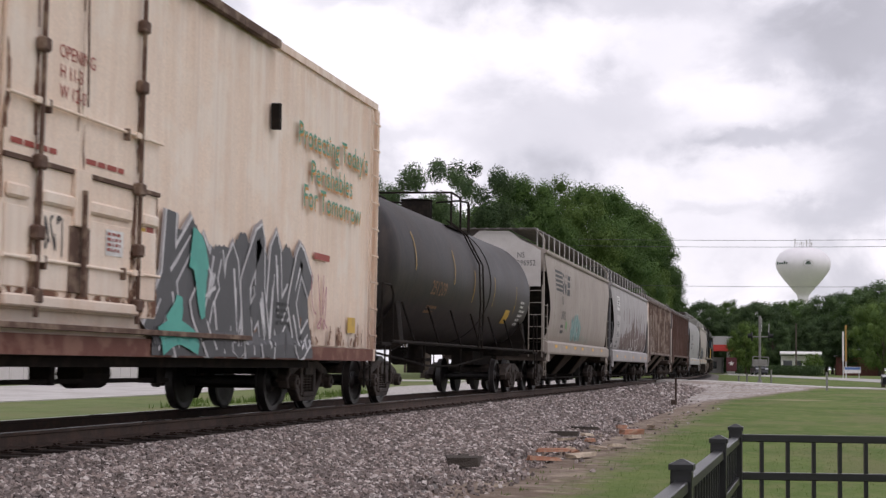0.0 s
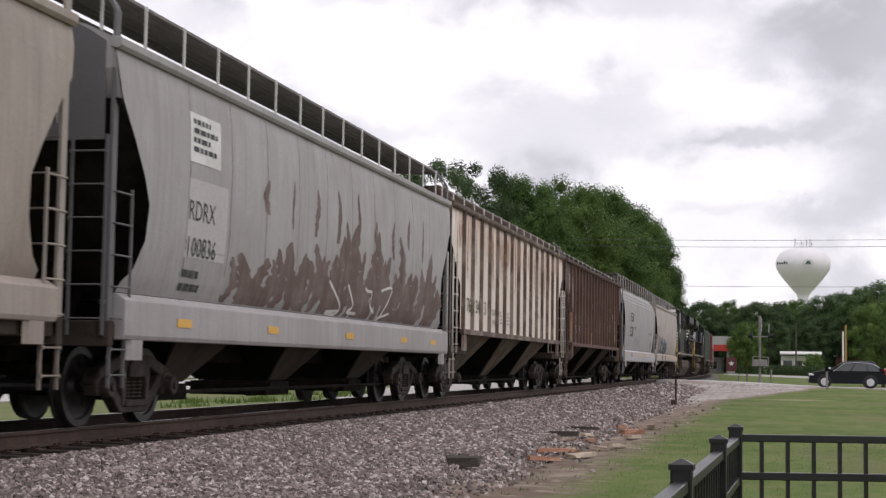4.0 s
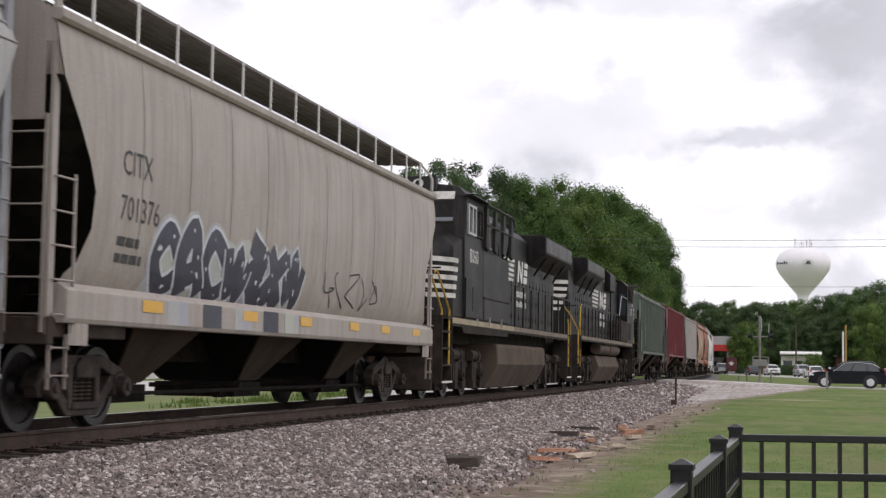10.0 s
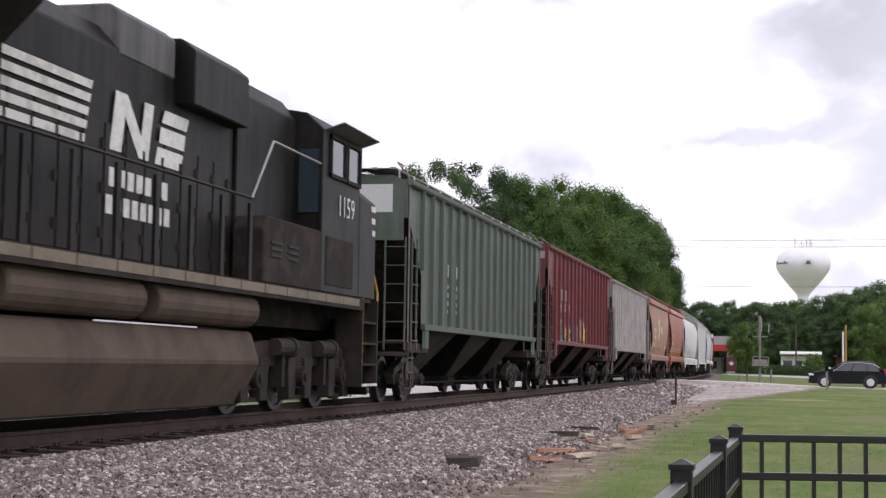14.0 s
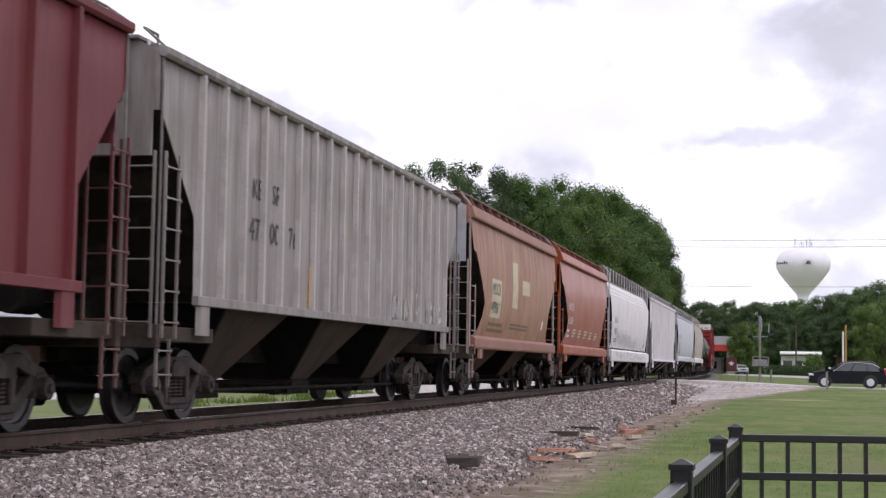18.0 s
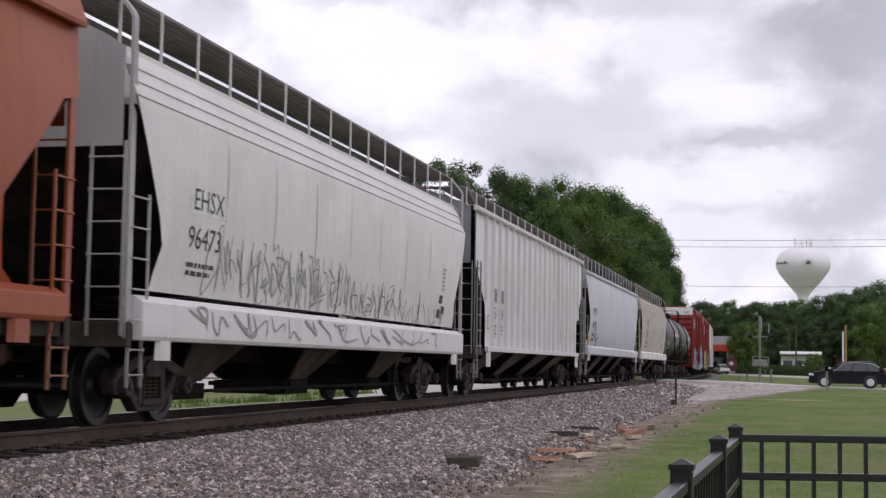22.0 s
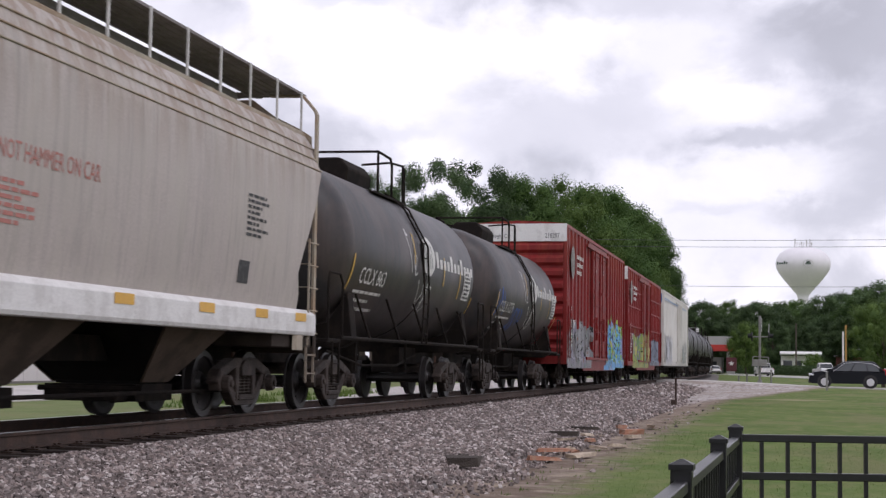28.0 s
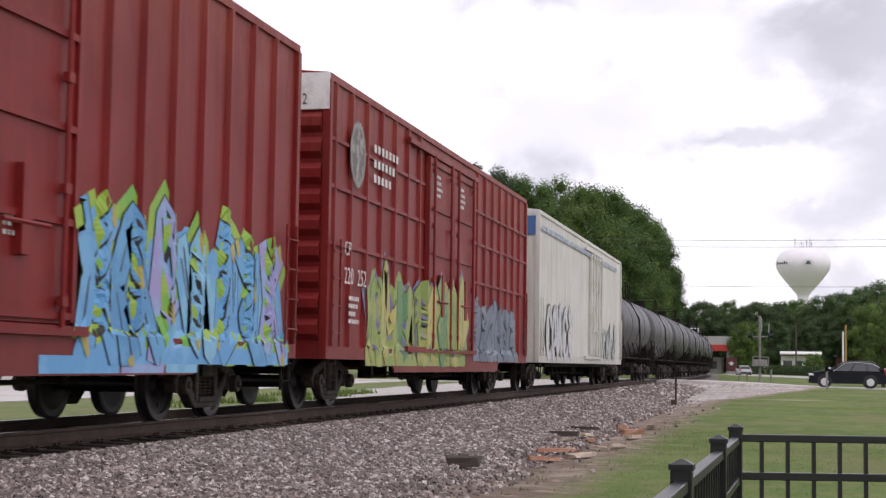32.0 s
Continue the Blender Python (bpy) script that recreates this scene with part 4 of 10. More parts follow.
        rod(bm, (c - 0.62, -0.74, 0.40), (c - 0.62, -0.68, 0.40), 0.075, 8)
        part("outlet_gate", bm, m_under, bay)
    # end posts, ladders, platforms
    lad = ladder_mesh("ladder", post_mat, 2.15, 0.40, 6)
    step = ladder_mesh("step", post_mat, 0.55, 0.36, 2)
    for sx in (-1, 1):
        bm = B()
        box(bm, sx * (L / 2 - 1.9), sx * L / 2, -1.50, 1.50, 0.98, 1.16)
        box(bm, sx * (L / 2 - 0.12), sx * L / 2, -1.55, 1.55, 0.90, 1.18)
        part("end_platform", bm, m_platform, car, bevel=0.01)
        bm = B()
        arch = [(1.42, 3.12), (1.42, eave - 0.03), (1.22, eave + 0.10), (0.80, eave + 0.5 * (zw - eave)), (0.45, zw - 0.05)]
        prism(bm, arch + [(-y, z) for y, z in arch[::-1]], "x", *sorted((sx * (L / 2 - 0.03), sx * (L / 2 + 0.001))))
        part("end_sheet", bm, end_mat or post_mat, car)
        bm = B()
        prism(bm, [(sx * (L / 2 - 0.9), 1.16), (sx * (L / 2 - 1.9), 1.16), (sx * (L / 2 - 3.0), 2.2), (sx * (L / 2 - 2.5), 2.4)], "y", -0.12, 0.12)
        part("end_brace", bm, m_under, car)
        for sy in (-1, 1):
            bm = B()
            if ribbed:
                pipe(bm, [(sx * (L / 2 - 0.02), sy * 1.535, 1.0), (sx * (L / 2 - 0.02), sy * 1.535, eave + 0.02), (sx * (L / 2 - 0.02), sy * 1.28, zw + 0.14), (sx * (L / 2 - 0.42), sy * 1.28, zw + 0.14), (sx * (L / 2 - 0.42), sy * 1.28, zw)], 0.017, 6)
                part("corner_rail", bm, walk_mat, car)
                part("ladder", lad, None, car, at=pose(sx * (L / 2 - 0.24), sy * 1.585, 1.02, 0, 0, 0 if sy < 0 else 180))
            else:
                # flat corner post, bent in over the end to the roof walk
                zb = zw - 0.32
                prism(bm, [(sy * 1.53, 1.0), (sy * 1.53, zb), (sy * 1.49, zb + 0.09), (sy * 1.29, zw), (sy * 0.75, zw + 0.02), (sy * 0.75, zw - 0.02), (sy * 1.27, zw - 0.035), (sy * 1.46, zb + 0.07), (sy * 1.495, zb), (sy * 1.495, 1.0)], "x", *sorted((sx * (L / 2 - 0.12), sx * L / 2)))
                part("end_post", bm, post_mat, car)
                bm = B()
                x0, x1 = sx * (L / 2 - 0.06), sx * (L / 2 - 0.46)
                for k in range(5):
                    z = 1.20 + 0.34 * k
                    pipe(bm, [(x0, sy * 1.53, z), (x0, sy * 1.575, z), (x1, sy * 1.575, z)], 0.012, 6)
                box(bm, *sorted((x1 - 0.014, x1 + 0.014)), *sorted((sy * 1.55, sy * 1.578)), 1.02, 2.62)
                part("ladder", bm, post_mat, car)
            part("step", step, None, car, at=pose(sx * (L / 2 - 0.24), sy * 1.52, 0.46, 0, 0, 0 if sy < 0 else 180))
            part("end_ladder", lad, None, car, at=pose(sx * (L / 2 + 0.02), sy * 1.28, 1.02, 0, 0, 90 * sx))
            bm = B()
            jack = prof[0][2] + 0.25
            prism(bm, [(sx * (L / 2 - jack + 0.22), sy * 1.55), (sx * (L / 2 - jack - 0.18), sy * 1.55), (sx * (L / 2 - jack - 0.12), sy * 1.60), (sx * (L / 2 - jack + 0.16), sy * 1.60)], "z", sill[0] - 0.22 if not ribbed else base - 0.45, sill[0] + 0.02 if not ribbed else base - 0.05)
            part("jacking_pad", bm, trim, car)
    bm = B()
    box(bm, -L / 2 + 0.2, L / 2 - 0.2, -0.26, 0.26, 0.74, 1.06)
    part("center_sill", bm, m_under, car)
    # roof walkways on brackets, hatches
    inner = 0.42 if zw - eave > 0.5 else 0.62
    for sy in (-1, 1):
        y0, y1 = (-1.27, -inner) if sy < 0 else (inner, 1.27)
        grating("running_board", -L / 2 + 0.05, L / 2 - 0.05, y0, y1, zw, car, walk_mat)
        m = int(L / 1.15)
        bm = B()
        if gusset:
            prism(bm, [(sy * 1.25, zw), (sy * 0.6, zw), (sy * 1.05, eave + 0.05), (sy * 1.40, eave + 0.03)], "x", -0.06, 0.06)
        else:
            box(bm, -0.022, 0.022, sy * 1.285 - 0.012, sy * 1.285 + 0.012, eave - 0.02, zw + 0.03)
        me = as_mesh("walkway_bracket", bm, walk_mat if gusset else m_bracket)
        for k in range(m + 1):
            part("walkway_bracket", me, None, car, at=pose(-L / 2 + 0.15 + (L - 0.3) * k / m, 0, 0))
    for k in range(5):
        bm = B()
        w5 = (L - 1.6) / 5
        c = -L / 2 + 0.8 + w5 * (k + 0.5)
        prism(bm, [(-0.52, eave + 0.08), (0.52, eave + 0.08), (0.48, zw - 0.08), (0.30, zw + 0.01), (-0.30, zw + 0.01), (-0.48, zw - 0.08)], "x", c - w5 / 2 + 0.01, c + w5 / 2 - 0.01)
        part("roof_hatch", bm, m_hatch, car)
    for sx in (-1, 1):
        grating("crossover_board", *sorted((sx * (L / 2 - 0.35), sx * (L / 2 + 0.12))), -1.27, 1.27, zw - 0.002, car, walk_mat)
    # brake wheel and cylinder on the trailing end
    bm = B()
    for k in range(14):
        a0, a1 = 2 * math.pi * k / 14, 2 * math.pi * (k + 1) / 14
        rod(bm, (-L / 2 - 0.10, 0.5 + 0.27 * math.cos(a0), 2.1 + 0.27 * math.sin(a0)), (-L / 2 - 0.10, 0.5 + 0.27 * math.cos(a1), 2.1 + 0.27 * math.sin(a1)), 0.018, 5)
    for k in range(4):
        a0 = math.pi * k / 4
        rod(bm, (-L / 2 - 0.10, 0.5 - 0.27 * math.cos(a0), 2.1 - 0.27 * math.sin(a0)), (-L / 2 - 0.10, 0.5 + 0.27 * math.cos(a0), 2.1 + 0.27 * math.sin(a0)), 0.012, 5)
    rod(bm, (-L / 2 - 0.10, 0.5, 2.1), (-L / 2 + 0.25, 0.5, 2.1), 0.03, 6)
    part("brake_wheel", bm, m_under, car)
    bm = B()
    rod(bm, (-L / 2 + 0.5, 0.6, 1.5), (-L / 2 + 1.1, 0.6, 1.5), 0.2, 12)
    part("brake_cylinder", bm, m_under, car)
    ends_gear(car, L)
    MOVERS.append((car, (a + b) / 2))
    return car, side, L


# near-black colour in place of the shade between hopper bays
m_bay_shade = surface("bay_shade_black", (0.0085, 0.0072, 0.0065), 0.85, spots=(0.020, 0.016, 0.013), spot_scale=2.0, spot_amount=0.4, spec=0.2)
# grime darkened further for the shade under the car's overhanging end
m_end_shade = surface("grimy_end_shade", (0.022, 0.019, 0.017), 0.9, spots=(0.055, 0.045, 0.038), spot_scale=2.0, spot_amount=0.5, spec=0.15)
m_platform = surface("dirty_platform", (0.055, 0.043, 0.036), 0.85, spots=(0.09, 0.073, 0.06), spot_scale=2.5, spot_amount=0.5, spec=0.15)
m_seam = surface("weld_seam", (0.16, 0.13, 0.11), 0.8)
MOVERS = []
m_bracket = surface("galvanised_bracket", (0.62, 0.61, 0.59), 0.6)
m_walk = surface("weathered_walkway_steel", (0.22, 0.20, 0.195), 0.8, spots=(0.14, 0.12, 0.115), spot_scale=3, spot_amount=0.5)
m_hatch = surface("dusty_roof_hatch", (0.26, 0.24, 0.23), 0.75, spots=(0.18, 0.16, 0.15), spot_scale=2, spot_amount=0.5)


def paint_of(name, color, rough=0.55, **kw):
    m = surface(name, color, rough, low=kw.pop("low", DUST), grime=kw.pop("grime", 0.4), **kw)
    m.diffuse_color = rgb(color)
    return m

# ---- tank cars ----
def tank_car(a, b, paint, label, r=1.48, zc=2.74, dome="round", bands=(0.5,), head=0.62, stripes=(), group="tank cars of the train", rail=True, dome_x=0.0):
    L = b - a
    car = thing("tank_car", label, "railroad car", group)
    bm = B()
    seg, e = 40, L / 2 - 0.75
    prof = [(-e, 0.05), (-e + 0.02, r * 0.45), (-e + 0.12, r * 0.75), (-e + 0.30, r * 0.93), (-e + head, r)]
    prof = prof + [(-x, q) for x, q in prof[::-1]]
    rings = [[(x, q * math.cos(2 * math.pi * i / seg), zc + q * math.sin(2 * math.pi * i / seg)) for i in range(seg)] for x, q in prof]
    vs = ring_loft(bm, rings)
    for f in bm.faces:
        f.smooth = True
    tank = part("tank_shell", bm, paint, car)
    for t in bands:
        bm = B()
        x = -L / 2 + L * t
        rings = []
        for q in range(seg + 1):
            ang = 2 * math.pi * q / seg
            rings.append([(x + dx, rr * math.cos(ang), zc + rr * math.sin(ang)) for dx, rr in ((-0.05, r - 0.02), (-0.05, r + 0.018), (0.05, r + 0.018), (0.05, r - 0.02))])
        ring_loft(bm, rings, True, False)
        part("tank_band", bm, paint, car)
    # centre ladder and its hoops down the near and far sides
    for sy in (-1, 1):
        bm = B()
        for dx in (-0.2, 0.2):
            pipe(bm, [(dx, sy * 1.56, 1.16), (dx, sy * 1.60, 2.2), (dx, sy * 1.56, 3.1), (dx, sy * 1.15, 3.85), (dx, sy * 0.75, 4.15)], 0.02, 6)
        for k in range(8):
            z = 1.35 + 0.3 * k
            y = float(np.interp(z, [1.16, 2.2, 3.1, 3.85, 4.15], [1.56, 1.60, 1.56, 1.15, 0.75]))
            rod(bm, (-0.2, sy * y, z), (0.2, sy * y, z), 0.013, 5)
        part("ladder", bm, m_under, car)
    # underframe: stub sills, side walkway pipe and its struts, bolsters
    for sx in (-1, 1):
        bm = B()
        box(bm, *sorted((sx * L / 2, sx * (L / 2 - 3.4))), -0.3, 0.3, 0.75, 1.12)
        part("stub_sill", bm, m_under, car, bevel=0.01)
        bm = B()
        prism(bm, [(-1.25, 1.02), (-1.45, 1.12), (-1.35, 1.95), (-1.0, 1.45), (0, 1.2), (1.0, 1.45), (1.35, 1.95), (1.45, 1.12), (1.25, 1.02)], "x", sx * (L / 2 - 1.75) - 0.16, sx * (L / 2 - 1.75) + 0.16)
        part("saddle", bm, m_under, car, bevel=0.01)
        bm = B()
        box(bm, *sorted((sx * L / 2, sx * (L / 2 - 0.75))), -1.5, 1.5, 1.08, 1.15)
        part("end_platform", bm, m_under, car, bevel=0.01)
        for sy in (-1, 1):
            bm = B()
            pipe(bm, [(sx * (L / 2 - 0.75), sy * 1.52, 1.15), (sx * (L / 2 - 0.75), sy * 1.52, 2.05), (sx * (L / 2 - 0.65), sy * 1.50, 2.2), (sx * (L / 2 - 0.08), sy * 1.50, 2.2), (sx * (L / 2 - 0.02), sy * 1.50, 2.05), (sx * (L / 2 - 0.02), sy * 1.50, 1.1)], 0.02, 6)
            part("end_handrail", bm, m_under, car)
            bm = B()
            pipe(bm, [(sx * (L / 2 - 0.55), sy * 1.53, 1.1), (sx * (L / 2 - 0.55), sy * 1.53, 0.42), (sx * (L / 2 - 0.18), sy * 1.53, 0.42), (sx * (L / 2 - 0.18), sy * 1.53, 1.1)], 0.018, 6)
            rod(bm, (sx * (L / 2 - 0.55), sy * 1.53, 0.75), (sx * (L / 2 - 0.18), sy * 1.53, 0.75), 0.014, 6)
            part("step", bm, m_under, car)
    for sy in (-1, 1):
        bm = B()
        rod(bm, (-L / 2 + 0.7, sy * 1.50, 1.17), (L / 2 - 0.7, sy * 1.50, 1.17), 0.033, 8)
        part("side_rail", bm, m_under, car)
        n = max(3, int(L / 2.4))
        for k in range(n):
            x = -L / 2 + 2.2 + (L - 4.4) * k / (n - 1)
            bm = B()
            rod(bm, (x + 0.35, sy * 1.50, 1.17), (x, sy * 1.32, 1.95), 0.022, 6)
            part("rail_bracket", bm, m_under, car)
    bm = B()
    rod(bm, (0.3, 0.55, 0.92), (1.2, 0.55, 0.92), 0.19, 14)
    part("air_reservoir", bm, m_under, car)
    bm = B()
    rod(bm, (0, 0, 1.3), (0, 0, 0.55), 0.20, 14)
    box(bm, -0.3, 0.3, -0.3, 0.3, 0.82, 0.9)
    part("outlet_valve", bm, m_under, car)
    bm = B()
    pipe(bm, [(-L / 2 + 3.0, -0.55, 0.98), (-1.2, -0.6, 0.72), (1.5, -0.6, 0.72), (L / 2 - 3.0, -0.55, 0.95)], 0.025, 6)
    for x in (-1.6, 2.3):
        box(bm, x - 0.025, x + 0.025, -0.62, -0.58, 0.62, 1.28)
    part("brake_rigging", bm, m_under, car)
    # manway with its platform and rail on the crown
    zt = zc + r
    bm = B()
    if dome == "round":
        rod(bm, (dome_x - 0.1, 0, zt - 0.08), (dome_x - 0.1, 0, zt + 0.38), 0.37, 20)
        rod(bm, (dome_x - 0.1, 0, zt + 0.38), (dome_x - 0.1, 0, zt + 0.42), 0.40, 20)
    else:
        prism(bm, [(-0.42, zt - 0.12), (0.42, zt - 0.12), (0.46, zt + 0.2), (0.30, zt + 0.40), (-0.30, zt + 0.40), (-0.46, zt + 0.2)], "x", dome_x - 0.95, dome_x + 0.75)
    part("manway", bm, m_under, car, bevel=0.03)
    if rail:
        for sy in (-1, 1):
            zp = zc + math.sqrt(r * r - 0.81) + 0.03
            grating("platform", dome_x - 0.9, dome_x + 1.68, min(sy * 0.52, sy * 0.96), max(sy * 0.52, sy * 0.96), zp, car, m_under)
            bm = B()
            pipe(bm, [(dome_x - 0.50, sy * 0.93, zp + 0.82), (dome_x + 0.43, sy * 0.93, zp + 0.80), (dome_x + 0.55, sy * 0.93, zp + 0.66), (dome_x + 0.55, sy * 0.93, zp)], 0.026, 6)
            part("platform_rail", bm, m_under, car)
            bm = B()
            pipe(bm, [(dome_x + 0.2, sy * 0.40, zp + 0.66), (dome_x + 0.4, sy * 0.93, zp + 0.72), (dome_x + 1.45, sy * 0.93, zp + 0.78), (dome_x + 1.55, sy * 0.93, zp + 0.70), (dome_x + 1.55, sy * 0.93, zp)], 0.024, 6)
            part("platform_rail", bm, m_under, car)
            for x in (-0.50, 1.44):
                bm = B()
                rod(bm, (dome_x + x, sy * 0.93, zp + 0.80), (dome_x + x, sy * 0.93, zp), 0.024, 6)
                part("rail_post", bm, m_under, car)
        bm = B()
        rod(bm, (dome_x - 0.50, -0.93, zp + 0.82), (dome_x - 0.60, 0.93, zp + 0.82), 0.026, 6)
        part("cross_rail", bm, m_under, car)
    ends_gear(car, L, 1.72)
    MOVERS.append((car, (a + b) / 2))

    def side(z):
        return math.sqrt(max(0.01, r * r - (z - zc) ** 2))
    for x, z0, z1, m in stripes:
        panel_mark(x - 0.035, x + 0.035, z0, z1, m, car, side, "reflector_stripe", 0.012, cuts=10)
    return car, side, L


# ---- boxcars ----
def boxcar(a, b, paint, label, top=5.33, base=0.82, ribs=0.9, door=(6.4, 11.0), door_paint=None, belt=None, end_bands=True, belly=(4.0, 14.5, 0.60), leaves=2, wavy=False, cap=None, group="boxcars of the train", hy=1.60, rod_paint=None, sill_paint=None, ladder=(1.7, 4)):
    L = b - a
    car = thing("boxcar", label, "railroad car", group)
    h = L / 2
    bm = B()
    box(bm, -h, h, -hy + 0.04, hy - 0.04, base, top - 0.12)
    part("body", bm, paint, car)
    bm = B()
    prism(bm, [(-hy, top - 0.13), (-hy, top - 0.02), (-0.8, top + 0.05), (0, top + 0.08), (0.8, top + 0.05), (hy, top - 0.02), (hy, top - 0.13)], "x", -h - 0.02, h + 0.02)
    part("roof", bm, cap or paint, car)
    d0, d1 = door[0] - h, door[1] - h
    for sy in (-1, 1):
        n = 0
        x = -h + (0.35 if not wavy else 0.28)
        while x < h - 0.2:
            if not (d0 - 0.25 < x < d1 + 0.25):
                bm = B()
                if wavy:
                    pts = [(x + 0.28 * t, sy * (hy - 0.055 + 0.050 * math.sin(math.pi * (t + 1) / 2))) for t in (-1, -0.6, -0.2, 0.2, 0.6, 1)]
                    pts += [(x + 0.28, sy * (hy - 0.06)), (x - 0.28, sy * (hy - 0.06))]
                    prism(bm, pts, "z", base + 0.22, top - 0.2)
                else:
                    prism(bm, [(x - 0.06, sy * (hy - 0.045)), (x - 0.035, sy * (hy + 0.02)), (x + 0.035, sy * (hy + 0.02)), (x + 0.06, sy * (hy - 0.045))], "z", base + 0.2, top - 0.14)
                part("side_panel" if wavy else "side_post", bm, paint, car)
            x += 0.60 if wavy else ribs
        bm = B()
        prism(bm, [(-h, base), (h, base), (h, base + 0.2), (-h, base + 0.2)], "y", sy * (hy - 0.03), sy * (hy + 0.015))
        part("side_sill", bm, sill_paint or paint, car)
        if belly:
            bm = B()
            prism(bm, [(belly[0] - h, base), (belly[0] - h + 0.25, belly[2]), (belly[1] - h - 0.25, belly[2]), (belly[1] - h, base)], "y", sy * (hy - 0.02), sy * (hy + 0.02))
            part("sill_plate", bm, paint, car)
        for z in belt or ():
            for q0, q1 in ((-h + 0.05, d0 - 0.1), (d1 + 0.1, h - 0.05)):
                bm = B()
                box(bm, q0, q1, sy * (hy - 0.04), sy * (hy + 0.008), z - 0.03, z + 0.03)
                part("side_belt", bm, paint, car)
        # doors with frames, lock rods and handles
        for z in (base + 0.22, top - 0.35) if leaves else ():
            bm = B()
            box(bm, d0 - 1.6 if leaves == 2 else d0 - 0.3, d1 + 0.3, sy * (hy + 0.0), sy * (hy + 0.075), z - 0.05, z + 0.05)
            part("door_track", bm, rod_paint or paint, car)
        for k in range(leaves):
            e0, e1 = d0 + (d1 - d0) * k / leaves, d0 + (d1 - d0) * (k + 1) / leaves
            bm = B()
            box(bm, e0 + 0.02, e1 - 0.02, sy * (hy - 0.03), sy * (hy + 0.03), base + 0.28, top - 0.42)
            leaf = part("door", bm, door_paint or paint, car, bevel=0.006)
            bm = B()
            for q in range(5):
                z = base + 0.36 + (top - base - 0.90) * q / 4
                box(bm, e0 + 0.03, e1 - 0.03, sy * (hy + 0.02), sy * (hy + 0.07), z - 0.035, z + 0.035)
            for x in (e0 + 0.06, e1 - 0.06):
                box(bm, x - 0.045, x + 0.045, sy * (hy + 0.02), sy * (hy + 0.075), base + 0.30, top - 0.44)
            part("door_frame", bm, door_paint or paint, leaf)
            for x in (e0 + 0.35, e1 - 0.35):
                bm = B()
                rod(bm, (x, sy * (hy + 0.10), base + 0.25), (x, sy * (hy + 0.10), top - 0.40), 0.028, 8)
                for z in (base + 0.5, base + 1.6, base + 2.7, top - 0.7):
                    box(bm, x - 0.06, x + 0.06, sy * (hy + 0.06), sy * (hy + 0.13), z - 0.05, z + 0.05)
                part("lock_rod", bm, rod_paint or door_paint or paint, leaf)
            bm = B()
            x = (e0 + e1) / 2
            box(bm, x - 0.10, x + 0.10, sy * (hy + 0.03), sy * (hy + 0.12), base + 0.9, base + 1.75)
            rod(bm, (x - 0.45, sy * (hy + 0.11), base + 1.2), (x + 0.45, sy * (hy + 0.11), base + 1.2), 0.025, 6)
            part("latch", bm, rod_paint or door_paint or paint, leaf)
    # corrugated ends
    for sx in (-1, 1):
        if end_bands:
            n = 9
            for k in range(n):
                z = base + 0.25 + (top - 0.85 - base) * (k + 0.5) / n
                hh = (top - 0.85 - base) / n * 0.34
                bm = B()
                prism(bm, [(sx * (h - 0.01), z - hh * 1.3), (sx * (h + 0.085), z - hh * 0.5), (sx * (h + 0.085), z + hh * 0.5), (sx * (h - 0.01), z + hh * 1.3)], "y", -hy + 0.12, hy - 0.12)
                part("end_corrugation", bm, paint, car)
        for sy in (-1, 1):
            bm = B()
            box(bm, *sorted((sx * (h - 0.10), sx * (h + 0.03))), *sorted((sy * (hy - 0.10), sy * (hy + 0.02))), base, top - 0.13)
            part("corner_post", bm, paint, car)
        bm = B()
        box(bm, *sorted((sx * (h + 0.02), sx * (h + 0.35))), -0.9, 0.9, 1.02, 1.06)
        part("end_platform", bm, m_under, car)
    lad = ladder_mesh("ladder", paint, ladder[0], 0.42, ladder[1])
    stp = ladder_mesh("step", m_under, 0.5, 0.36, 2)
    for sx in (-1, 1):
        for sy in (-1, 1):
            part("ladder", lad, None, car, at=pose(sx * (h - 0.35), sy * (hy + 0.05), base + 0.2, 0, 0, 0 if sy < 0 else 180))
            part("step", stp, None, car, at=pose(sx * (h - 0.35), sy * (hy - 0.02), base - 0.45, 0, 0, 0 if sy < 0 else 180))
    bm = B()
    box(bm, -h + 0.15, h - 0.15, -0.35, 0.35, 0.70, base + 0.02)
    part("center_sill", bm, m_under, car)
    bm = B()
    box(bm, -h + 2.9, h - 2.9, -1.35, 1.35, base - 0.12, base + 0.01)
    part("underfloor", bm, m_under, car)
    bm = B()
    rod(bm, (1.2, -0.75, 0.60), (1.9, -0.75, 0.60), 0.17, 14)
    for x in (-4.2, -3.1, -1.9, -0.9, 0.4, 3.2):
        box(bm, x - 0.06, x + 0.06, -0.95, -0.70, 0.48, base)
    rod(bm, (-4.6, -0.9, 0.52), (3.6, -0.9, 0.52), 0.03, 6)
    pipe(bm, [(-3.5, -0.8, 0.62), (-0.5, -0.8, 0.52), (1.0, -0.8, 0.52)], 0.025, 6)
    part("brake_gear", bm, m_under, car)
    ends_gear(car, L, 2.05)
    MOVERS.append((car, (a + b) / 2))
    return car, (lambda z: hy + 0.02), L

